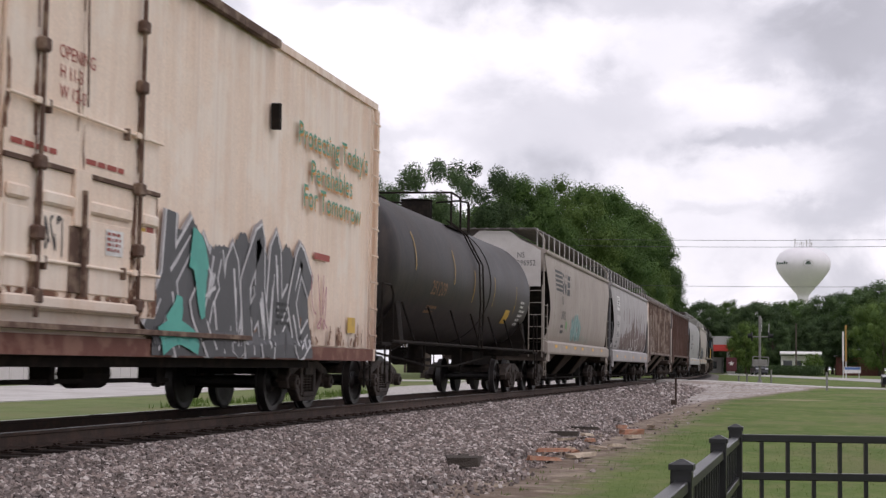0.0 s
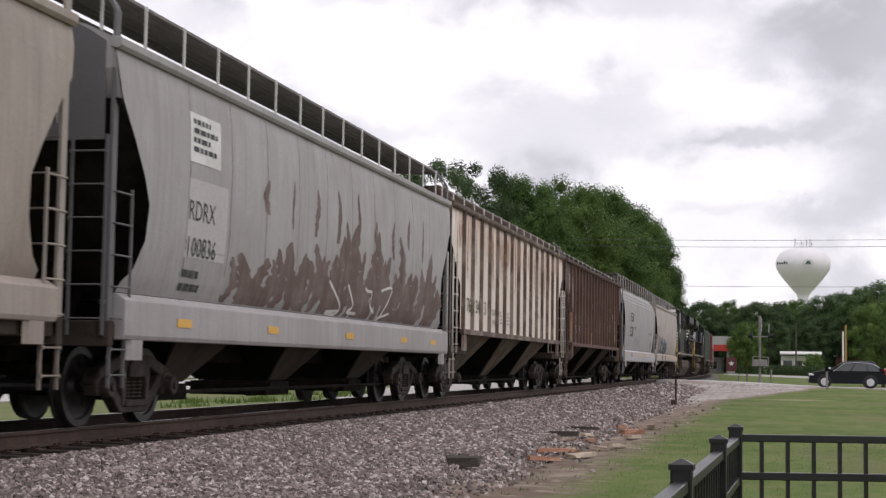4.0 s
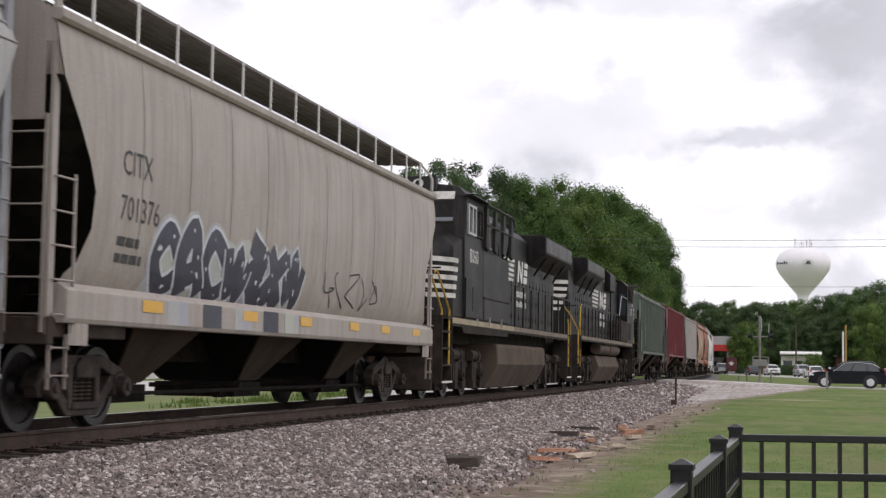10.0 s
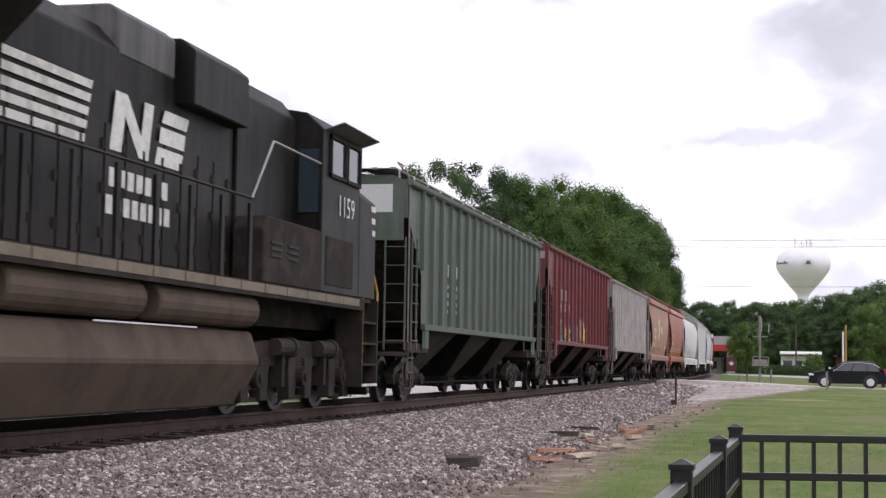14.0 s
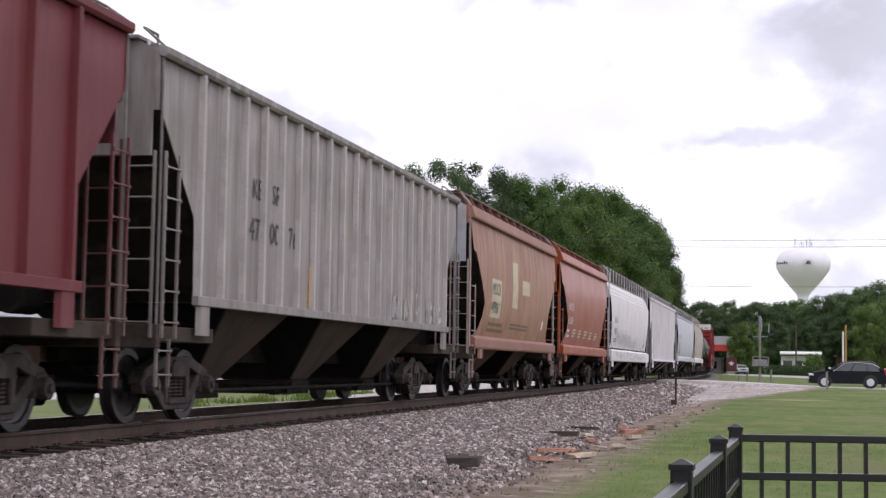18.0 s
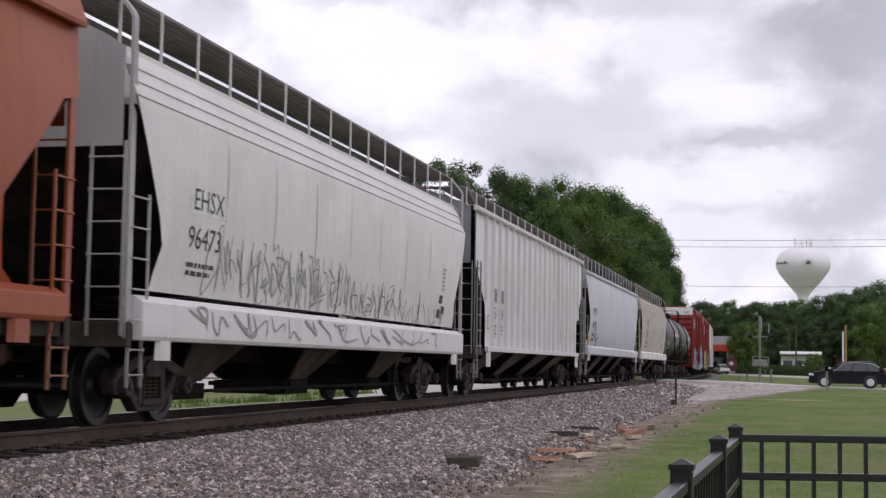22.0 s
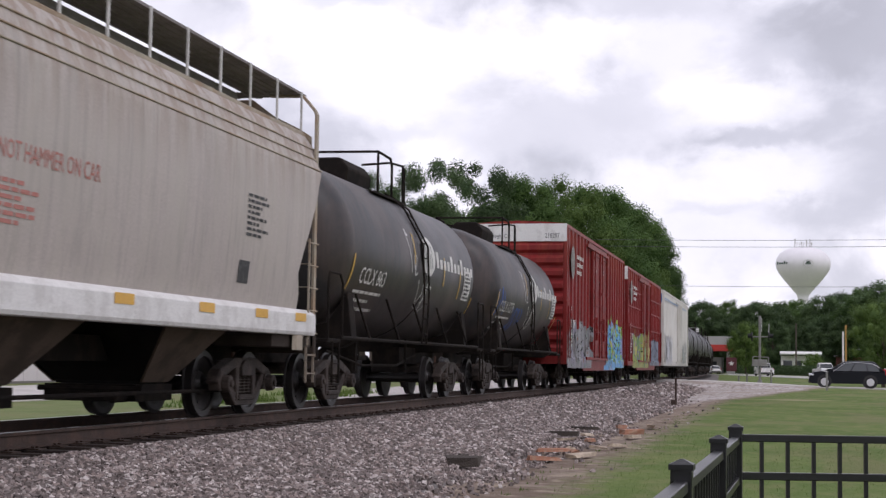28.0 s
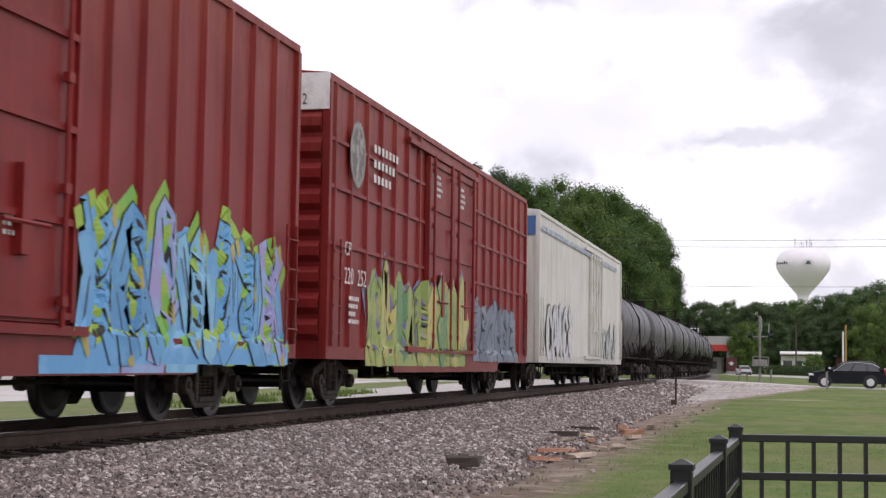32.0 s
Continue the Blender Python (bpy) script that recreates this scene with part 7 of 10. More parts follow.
emblem(car, -4.95, 3.05, 0.66, 1.75, side, m_ink)
_skin = lambda x, z: side(z)
sprayed_piece("bgcf", -2.75, -0.45, 1.64, 2.42, [spray("spray_dull_teal", (0.14, 0.27, 0.26), (0.24, 0.36, 0.34))], spray("spray_pale_teal", (0.50, 0.63, 0.61)), None, car, _skin, 3, 0.34, 0.030, 0.05, -0.05, accents=4)
scrawl(-0.3, 2.3, 1.58, 1.82, spray("spray_faint_green", (0.24, 0.30, 0.24)), car, side, 19, 0.03, 7)
scrawl(-4.05, -3.6, 1.92, 2.22, spray("spray_green", (0.16, 0.36, 0.14)), car, side, 20, 0.07, 2)
road_marks(car, side, L, "NS", "296952", -5.1, 2.72, 0.27, m_ink, 0.6)
end_lettering("NS", 0.95 - 1.65, 3.98, 0.17, m_ink, car, -L / 2 - 0.004)
end_lettering("296952", 0.95 - 1.65, 3.74, 0.17, m_ink, car, -L / 2 - 0.004)
sill_reflectors(car, L, 1.36, (-6.6, -4.3, -2.2, -0.3, 2.6, 5.4))

# grey hopper with peeled paint
p = paint_of("peeled_grey", (0.42, 0.40, 0.40), 0.6, streak=(0.33, 0.30, 0.29), streak_amount=0.4, streak_scale=(2.2, 2.2, 0.5), spots=(0.36, 0.335, 0.325), spot_scale=0.9, spot_amount=0.6)
car, side, L = covered_hopper(-126.35, -109.8, "round", p, "grey round-sided covered hopper with peeling paint and bare primer", sill=(0.98, 1.46), post_mat=surface("grey_post", (0.13, 0.125, 0.13), 0.6))
panel_mark(-6.3, -5.3, 3.15, 3.75, m_white, car, side, "lettering_panel", 0.005)
bars(-6.2, 3.68, 0.8, 0.45, 4, m_ink, car, side, 4, 0.009)
panel_mark(-6.3, -5.0, 2.0, 2.95, surface("pale_patch", (0.50, 0.48, 0.47), 0.6), car, side, "paint_patch", 0.005)
m_primer = surface("bare_brown_primer", (0.135, 0.092, 0.078), 0.8, spots=(0.21, 0.16, 0.145), spot_scale=2.2, spot_amount=0.6, streak=(0.30, 0.26, 0.25), streak_amount=0.25)
_r = random.Random(71)
for _k in range(44):
    _x = -4.6 + 0.275 * _k
    peel(car, side, _x + _r.uniform(-0.12, 0.12), 1.52, 1.75 + (0.4 + 0.75 * smooth01((_x + 3.6) / 3.5)) * _r.uniform(0.35, 1.25), _r.uniform(0.4, 0.75), m_primer, 200 + _k)
for _k in range(9):
    _x = -3.5 + 1.15 * _k
    peel(car, side, _x, _r.uniform(2.6, 3.0), _r.uniform(3.2, 3.6), _r.uniform(0.10, 0.28), m_primer, 260 + _k)
scrawl(-0.6, 3.6, 1.52, 2.1, m_number, car, side, 61, 0.05, 4)
road_marks(car, side, L, "RDRX", "100836", -6.3, 2.45, 0.25, m_ink, 0.62, lift=0.010)
sill_reflectors(car, L, 1.2, (-6.6, -3.4, 0.4, 4.0, 6.4))

# white ribbed hopper streaked with rust
p = paint_of("rust_streaked_white", (0.82, 0.755, 0.69), 0.6, grime=0.1, runs=((0.50, 0.24, 0.12), 4.2, 3.2, 0.6), streak=(0.66, 0.50, 0.37), streak_amount=0.35, streak_scale=(3.6, 3.6, 0.35), spots=(0.86, 0.80, 0.74), spot_scale=1.1, spot_amount=0.5)
m_post_grey_ink = surface("faded_grey_ink", (0.33, 0.31, 0.29), 0.6)
m_rib_rust = paint_of("rust_brown_rib", (0.115, 0.075, 0.058), 0.75, spots=(0.45, 0.38, 0.32), spot_scale=1.2, spot_amount=0.45)
car, side, L = covered_hopper(-109.5, -92.65, "ribbed", p, "white ribbed covered hopper heavily streaked with rust", trim=m_rib_rust, rib_paint=m_rib_rust, rib_gap=1.02, post_mat=p, dust=0.35)
fl = lambda z: 1.525
m_rust_bloom = surface("orange_rust_bloom", (0.44, 0.22, 0.11), 0.85, spots=(0.70, 0.53, 0.38), spot_scale=5, spot_amount=0.9, streak=(0.28, 0.11, 0.05), streak_amount=0.4)
_r = random.Random(29)
for _k in range(46):
    _x, _z = -7.9 + 1.02 * _r.randrange(16) + _r.gauss(0.42, 0.16), _r.uniform(3.95, 4.15)
    peel(car, fl, _x, _z - _r.uniform(0.4, 1.5), _z, _r.uniform(0.03, 0.13), m_rust_bloom, 500 + _k)
for _k, _c in enumerate(("76", "34", "3")):
    lettering(_c, -6.65 + 1.02 * _k, 1.95, 0.33, m_ink, car, fl, 0.7)
for _k, _c in enumerate("XTRA"):
    lettering(_c, 3.20, 3.82 - 0.56 * _k, 0.38, surface("red_brown_ink", (0.19, 0.06, 0.045), 0.6), car, fl, 0.8)
lettering("LD LMT", -3.62, 1.98, 0.15, m_ink, car, fl, 0.5)
lettering("LT WT", -3.62, 1.72, 0.15, m_ink, car, fl, 0.5)
for _k in (1, 2):
    bars(-3.6 + 1.02 * _k, 2.1, 0.4, 0.35, 4, m_post_grey_ink, car, fl, _k)
end_lettering("ATGX", -0.30, 4.02, 0.19, m_ink, car, -L / 2 - 0.004)
end_lettering("76343", -0.30, 3.76, 0.19, m_ink, car, -L / 2 - 0.004)

# brown ribbed hopper, flaking
p = paint_of("flaking_brown", (0.100, 0.047, 0.034), 0.75, runs=((0.05, 0.023, 0.016), 4.2, 2.4, 0.8), streak=(0.22, 0.15, 0.125), streak_amount=0.3, streak_scale=(3.4, 3.4, 0.6), spots=(0.085, 0.042, 0.03), spot_scale=1.4, spot_amount=0.6)
car, side, L = covered_hopper(-91.95, -75.05, "ribbed", p, "dark brown ribbed covered hopper with flaking paint", rib_gap=0.86, dust=0.3, walk_rise=0.26)
m_scale = surface("scaled_white_primer", (0.50, 0.45, 0.42), 0.8, spots=(0.13, 0.072, 0.055), spot_scale=4.5, spot_amount=0.95, streak=(0.16, 0.09, 0.07), streak_amount=0.5)
_r = random.Random(17)
for _x, _z0, _z1, _w in ((5.8, 1.85, 3.6, 0.24), (5.55, 2.0, 2.9, 0.12), (6.3, 1.7, 3.3, 0.12), (6.58, 1.75, 2.75, 0.20), (6.95, 2.5, 4.0, 0.10), (7.9, 3.3, 4.0, 0.35), (7.55, 3.1, 3.7, 0.16), (4.72, 2.0, 3.2, 0.14), (4.35, 1.7, 2.3, 0.2), (3.9, 1.8, 3.4, 0.16), (1.35, 1.7, 2.9, 0.2), (0.5, 2.1, 3.8, 0.14), (-0.35, 1.8, 2.6, 0.22), (-1.2, 2.2, 3.5, 0.14), (-2.9, 1.8, 3.1, 0.18), (-3.8, 2.4, 3.9, 0.12), (-4.6, 1.9, 2.7, 0.2), (-6.6, 2.6, 3.8, 0.16), (-7.4, 2.9, 3.9, 0.2)):
    for _k in range(3):
        peel(car, fl, _x + _r.uniform(-0.12, 0.12), _z0 + _r.uniform(-0.1, 0.5), _z1 - _r.uniform(-0.1, 0.5), _w * _r.uniform(0.6, 1.5), m_scale, int(_x * 31) + 400 + _k)
for _x, _z0, _z1 in ((6.93, 1.62, 2.75), (5.05, 1.62, 2.3), (-7.1, 1.6, 2.75), (-4.7, 1.6, 2.05), (-1.6, 1.55, 2.0), (0.75, 1.55, 1.95)):
    panel_mark(_x, _x + 0.09, _z0, _z1, m_reflect, car, fl, "reflector", 0.006)
end_lettering("INTX", -0.30, 4.02, 0.19, m_ink, car, -L / 2 - 0.004)
end_lettering("76156", -0.30, 3.76, 0.19, m_ink, car, -L / 2 - 0.004)
m_pale = surface("faded_pale_ink", (0.50, 0.47, 0.44), 0.7, spots=(0.13, 0.09, 0.07), spot_scale=7, spot_amount=0.7)
for _k, _c in enumerate(("IN", "TX")):
    lettering(_c, -6.08 + 0.86 * _k, 2.27, 0.28, m_pale, car, fl, 0.6)
for _k, _c in enumerate(("76", "156")):
    lettering(_c, -6.08 + 0.86 * _k, 1.88, 0.28, m_pale, car, fl, 0.7)
for _k, _c in enumerate("XTRA"):
    lettering(_c, 2.28, 3.7 - 0.5 * _k, 0.3, m_pale, car, fl, 0.8)

# grey hopper with banded eaves
m_grey_p = paint_of("light_grey_paint", (0.36, 0.35, 0.35), 0.55, streak=(0.28, 0.255, 0.24), streak_amount=0.55, spots=(0.40, 0.39, 0.385), spot_scale=0.6)
m_post_grey = surface("mid_grey_post", (0.25, 0.255, 0.275), 0.55, spots=(0.16, 0.14, 0.13), spot_scale=2)
car, side, L = covered_hopper(-73.95, -57.7, "banded", m_grey_p, "light grey covered hopper with banded eaves and a black tag", sill=(1.0, 1.50), sill_paint=paint_of("grey_sill", (0.44, 0.43, 0.43)), post_mat=m_post_grey, walk_mat=m_rib_rust)
panel_mark(-5.2, -3.75, 2.86, 3.26, m_ink, car, side, "number_panel", 0.005)
panel_mark(-5.2, -3.75, 2.18, 2.62, m_ink, car, side, "number_panel", 0.005)
lettering("CEFX", -5.08, 2.93, 0.27, m_number, car, side, 0.66, 0.010)
lettering("380379", -5.12, 2.27, 0.26, m_number, car, side, 0.50, 0.010)
m_rust_mark = surface("rust_graze", (0.22, 0.10, 0.06), 0.8, spots=(0.45, 0.44, 0.44), spot_scale=6, spot_amount=0.9)
panel_mark(-3.2, -1.9, 2.53, 2.65, m_rust_mark, car, side, "rust_graze", 0.005)
scrawl(-3.05, -0.4, 1.72, 2.28, m_ink, car, side, 7, 0.03, 6)
bars(4.7, 2.5, 2.2, 0.1, 1, m_ink, car, side, 4)
panel_mark(5.75, 6.15, 1.75, 2.05, m_ink, car, side, "inspection_stencil", 0.006)
sill_reflectors(car, L, 1.34, (-6.9, -2.9, -1.2, 0.2, 2.6, 6.6), 0.5, 0.13)
bars(-5.2, 1.40, 0.8, 0.2, 2, m_ink, car, lambda z: 1.625, 9)

# beige hopper with blue-black and white graffiti
p = paint_of("chalky_beige", (0.40, 0.355, 0.315), 0.6, streak=(0.31, 0.25, 0.21), streak_amount=0.45, spots=(0.45, 0.41, 0.37), spot_scale=0.7)
car, side, L = covered_hopper(-56.85, -40.35, "round", p, "chalky beige round-sided covered hopper with blue-black graffiti", post_mat=paint_of("beige_post", (0.36, 0.32, 0.285)))
_skin = lambda x, z: side(z)
sprayed_piece("cgcfbdf", -5.85, -0.45, 1.52, 2.42, [spray("spray_blue_black", (0.030, 0.030, 0.052), (0.055, 0.055, 0.085))], spray("spray_white_edge", (0.62, 0.64, 0.68), (0.50, 0.53, 0.60)), spray("spray_pale_lavender", (0.44, 0.45, 0.40), (0.34, 0.33, 0.42)), car, _skin, 8, 0.36, 0.045, 0.09, 0.05, True, 4, ground=bpy.data.materials["spray_pale_lavender"])
for _x in (-5.5, -4.4, -3.3, -2.2, -1.3):
    panel_mark(_x, _x + 0.62, 1.17, 1.45, bpy.data.materials["spray_blue_black" if _x in (-4.4, -2.2) else "spray_pale_lavender"], car, lambda z: 1.621, "sprayed_patch", cuts=1)
road_marks(car, side, L, "CITX", "701376", -6.8, 2.76, 0.28, m_ink, 0.6)
scrawl(0.6, 4.0, 1.62, 2.25, m_ink, car, side, 12, 0.03, 5)
end_lettering("701376", -0.35, 3.86, 0.17, m_ink, car, -L / 2 - 0.004)
sill_reflectors(car, L, 1.36, (-6.2, -3.0, -0.6, 2.0, 4.0, 6.3), 0.55, 0.13)

lead_unit(-39.95, -19.35)
rear_unit(-17.85, 2.65)

# green ribbed hopper
p = paint_of("faded_green", (0.072, 0.096, 0.074), 0.65, streak=(0.15, 0.168, 0.148), streak_amount=0.45, spots=(0.10, 0.124, 0.10), spot_scale=0.8)
car, side, L = covered_hopper(4.65, 20.5, "ribbed", p, "faded green ribbed covered hopper", rib_gap=0.86, trim=p, walk_rise=0.2)
panel_e = surface("white_patch", (0.60, 0.61, 0.60), 0.6)
bm = B()
box(bm, -L / 2 - 0.006, -L / 2 - 0.002, -1.2, 0.2, 3.66, 4.2)
part("number_panel", bm, panel_e, car)
end_lettering("KBSR", 0.05, 3.98, 0.18, m_ink, car, -L / 2 - 0.010)
end_lettering("35166", 0.05, 3.72, 0.18, m_number, car, -L / 2 - 0.010)
for _k in range(2):
    panel_mark(-4.45 + 0.86 * _k, -4.0 + 0.86 * _k, 2.62, 2.88, panel_e, car, fl, "lettering_panel", 0.004)
    bars(-4.45 + 0.86 * _k, 2.45, 0.45, 0.7, 4, panel_e, car, fl, _k)

# dark red ribbed hopper with lettered panels and small graffiti
p = paint_of("oxide_red", (0.145, 0.024, 0.028), 0.55, spec=0.3, streak=(0.22, 0.07, 0.065), streak_amount=0.3, spots=(0.15, 0.035, 0.04), spot_scale=0.8)
car, side, L = covered_hopper(22.2, 38.65, "ribbed", p, "dark red ribbed covered hopper with small bright graffiti", rib_gap=0.93, rise=0.16, walk_rise=0.05, post_mat=paint_of("oxide_red_post", (0.130, 0.030, 0.032), 0.55))
_skin = lambda x, z: 1.525 if z > 1.55 else 1.625
m_sp_black, m_sp_yellow, m_sp_red, m_sp_blue, m_sp_mint = spray("spray_black", (0.012, 0.011, 0.012)), spray("spray_yellow", (0.55, 0.44, 0.05), (0.58, 0.50, 0.14)), spray("spray_red", (0.42, 0.06, 0.075), (0.30, 0.05, 0.06)), spray("spray_blue", (0.07, 0.14, 0.38), (0.10, 0.22, 0.46)), spray("spray_mint", (0.13, 0.40, 0.31), (0.20, 0.46, 0.38))
sprayed_piece("cg", -5.95, -5.28, 1.58, 2.15, [m_sp_black], m_sp_mint, m_sp_mint, car, _skin, 4, 0.26, 0.03, 0.11, soft=True, accents=0)
sprayed_piece("fb", -4.98, -4.35, 1.62, 2.00, [m_sp_yellow], m_sp_black, m_sp_red, car, _skin, 6, 0.26, 0.05, 0.13, accents=0)
sprayed_piece("gc", -4.02, -3.42, 1.58, 2.05, [m_sp_yellow], m_sp_black, m_sp_blue, car, _skin, 7, 0.26, 0.035, 0.10, soft=True, accents=0)
sprayed_piece("da", -2.60, -1.55, 1.58, 2.25, [spray("spray_dark_red", (0.16, 0.03, 0.035))], m_sp_blue, None, car, _skin, 9, 0.30, 0.05, 0.10, accents=2)
sprayed_piece("gcf", -1.25, 0.35, 1.60, 2.38, [m_sp_yellow, m_sp_red, m_sp_yellow], m_sp_black, m_sp_blue, car, _skin, 12, 0.34, 0.035, 0.10, soft=True, accents=1)
sprayed_piece("b", 0.45, 1.05, 1.60, 2.25, [m_sp_blue], spray("spray_slate", (0.12, 0.10, 0.16)), None, car, _skin, 14, 0.22, 0.03, 0.08, soft=True, accents=0)
m_patch = surface("grey_patch", (0.30, 0.28, 0.27), 0.6)
for _k, _c in enumerate(("KB", "SR")):
    panel_mark(-5.83 + 0.94 * _k, -5.17 + 0.94 * _k, 2.86, 3.21, m_patch, car, fl, "lettering_panel", 0.004)
    lettering(_c, -5.72 + 0.94 * _k, 2.93, 0.22, m_ink, car, fl, 0.62, 0.008)
for _k, _c in enumerate(("76", "90", "59")):
    lettering(_c, -5.75 + 0.94 * _k, 2.51, 0.29, m_white, car, fl, 0.58)
panel_mark(-1.62, -1.52, 1.56, 2.08, m_reflect, car, fl, "reflector", 0.006)
bm = B()
box(bm, -L / 2 - 0.006, -L / 2 - 0.002, -1.42, 0.1, 4.02, 4.24)
part("number_panel", bm, m_patch, car)
end_lettering("KBSR", -0.1, 4.05, 0.16, m_ink, car, -L / 2 - 0.010)
end_lettering("769059", 0.0, 3.80, 0.17, m_number, car, -L / 2 - 0.006)

# grey ribbed hopper
p = paint_of("weathered_grey", (0.345, 0.312, 0.295), 0.6, grime=0.8, runs=((0.15, 0.125, 0.11), 4.4, 2.6, 0.6), streak=(0.14, 0.12, 0.105), streak_amount=0.6, spots=(0.42, 0.39, 0.372), spot_scale=0.8, low=(0.12, 0.10, 0.085), low_height=2.2)
car, side, L = covered_hopper(39.6, 55.8, "ribbed", p, "weathered grey ribbed covered hopper", rib_gap=0.765, rib_paint=paint_of("pale_grey_rib", (0.47, 0.435, 0.42), 0.6, spots=(0.30, 0.27, 0.25), spot_scale=1.5), rise=0.10, walk_rise=0.10)
for _k, _c in enumerate(("KB", "SR")):
    lettering(_c, -4.97 + 0.81 * _k, 2.97, 0.28, m_ink, car, fl, 0.60)
for _k, _c in enumerate(("47", "00", "76")):
    lettering(_c, -5.05 + 0.82 * _k, 2.40, 0.32, m_ink, car, fl, 0.62)
for _x in (-6.85, -2.4, 2.35, 4.05, 6.85):
    panel_mark(_x, _x + 0.09, 1.6, 2.2, m_reflect, car, fl, "reflector", 0.006)
for _x0, _x1, _s in ((2.62, 3.25, 21), (3.5, 3.9, 22), (5.3, 5.75, 23), (5.95, 6.5, 24)):
    sprayed_piece("gc", _x0, _x1, 1.60, 2.02, [spray("spray_thin_grey", (0.36, 0.33, 0.32))], m_number, None, car, lambda x, z: 1.528, _s, 0.20, 0.022, 0.05, accents=2)
panel_mark(4.42, 4.80, 1.72, 2.12, m_number, car, fl, "notice_border", 0.006, cuts=1)
panel_mark(4.46, 4.76, 1.77, 2.07, m_patch, car, fl, "notice_panel", 0.010, cuts=1)
bars(4.50, 1.99, 0.22, 0.16, 2, m_ink, car, fl, 8, 0.014)
end_lettering("KBSR", -0.55, 4.0, 0.17, m_ink, car, -L / 2 - 0.004)
end_lettering("470076", -0.55, 3.74, 0.15, m_ink, car, -L / 2 - 0.004)

# tan short hopper with patched paint
p = paint_of("sun_bleached_tan", (0.40, 0.225, 0.135), 0.55, runs=((0.26, 0.085, 0.06), 4.4, 1.9, 0.8), streak=(0.27, 0.10, 0.07), streak_amount=0.8, streak_scale=(1.9, 1.9, 0.10), spots=(0.46, 0.29, 0.17), spot_scale=0.6, spot_amount=0.5)
m_brown_trim = paint_of("faded_oxide", (0.29, 0.135, 0.09), 0.6)
car, side, L = covered_hopper(57.3, 70.2, "small", p, "sun-bleached tan two-bay covered hopper with cream patches", bays=2, sill=(1.13, 1.42), sill_paint=m_brown_trim, trim=m_brown_trim, post_mat=surface("rusty_grey_post", (0.36, 0.29, 0.265), 0.6, spots=(0.22, 0.12, 0.085), spot_scale=2.5, spot_amount=0.6), end_mat=surface("pale_grey_end", (0.40, 0.41, 0.44), 0.6, spots=(0.30, 0.24, 0.22), spot_scale=1.5), gusset=True, walk_mat=surface("rust_walk", (0.16, 0.09, 0.07), 0.8))
m_pale_brown = surface("faded_brown_ink", (0.18, 0.12, 0.08), 0.7)
m_cream = surface("cream_patch", (0.56, 0.50, 0.34), 0.6, spots=(0.42, 0.28, 0.16), spot_scale=2, spot_amount=0.4)
for _a, _b, _c, _d in ((-4.15, -2.85, 1.92, 2.86), (-1.3, -0.5, 2.25, 3.45), (0.21, 1.41, 2.66, 3.05)):
    panel_mark(_a, _b, _c, _d, m_cream, car, side, "paint_patch", 0.005)
lettering("MOCX", -4.05, 2.48, 0.30, m_ink, car, side, 0.55, 0.010)
lettering("499061", -4.09, 2.02, 0.32, m_ink, car, side, 0.52, 0.010)
bars(-4.17, 1.80, 2.2, 0.30, 2, m_pale_brown, car, side, 5)
bars(-1.2, 1.85, 3.0, 0.2, 2, m_pale_brown, car, side, 6)
panel_mark(3.85, 4.1, 1.8, 2.05, m_white, car, side, "inspection_stencil", 0.006)

# orange-red short hopper
p = paint_of("glossy_orange_red", (0.340, 0.076, 0.025), 0.40, spec=0.3, streak=(0.36, 0.11, 0.045), streak_amount=0.3, spots=(0.29, 0.062, 0.022), spot_scale=0.7, coat=0.08)
car, side, L = covered_hopper(71.5, 84.1, "small", p, "glossy orange-red two-bay covered hopper with white lettering", bays=2, sill=(1.13, 1.44), seam=p, seam_gap=4.0, gusset=True, walk_mat=surface("red_walk", (0.20, 0.06, 0.04), 0.7))
road_marks(car, side, L, "MOCX", "416038", -4.75, 2.60, 0.26, m_number, 0.7)
for _k in range(5):
    bars(-3.4 + 1.5 * _k, 2.0, 0.8, 0.3, 3, m_number, car, side, _k)

# off-white banded hopper with pencil-thin graffiti
m_offwhite = paint_of("off_white_paint", (0.73, 0.70, 0.685), 0.5, grime=0.15, streak=(0.66, 0.63, 0.61), streak_amount=0.25, spots=(0.78, 0.765, 0.75), spot_scale=0.6, low=(0.36, 0.33, 0.30))
car, side, L = covered_hopper(85.45, 103.1, "banded", m_offwhite, "off-white covered hopper with thin dark graffiti along its base", sill=(0.98, 1.46), post_mat=paint_of("pale_grey_post", (0.44, 0.43, 0.43)))
panel_mark(-7.2, -5.95, 2.54, 2.82, m_white, car, side, "lettering_panel", 0.004)
lettering("EHSX", -7.12, 2.59, 0.27, m_ink, car, side, 0.75, 0.008)
lettering("96473", -7.2, 2.12, 0.28, m_ink, car, side, 0.75)
bars(-7.15, 1.95, 0.9, 0.2, 2, m_ink, car, side, 2)
m_grey_ink = surface("grey_spray", (0.30, 0.31, 0.31), 0.6)
scrawl(-6.6, -0.5, 1.55, 2.3, m_grey_ink, car, side, 31, 0.028, 12)
scrawl(-0.5, 6.9, 1.5, 1.95, m_grey_ink, car, side, 32, 0.025, 16)
scrawl(-6.2, -0.2, 1.6, 2.45, m_grey_ink, car, side, 34, 0.02, 15)
scrawl(-5.0, 3.5, 1.55, 2.2, m_grey_ink, car, side, 35, 0.02, 22)
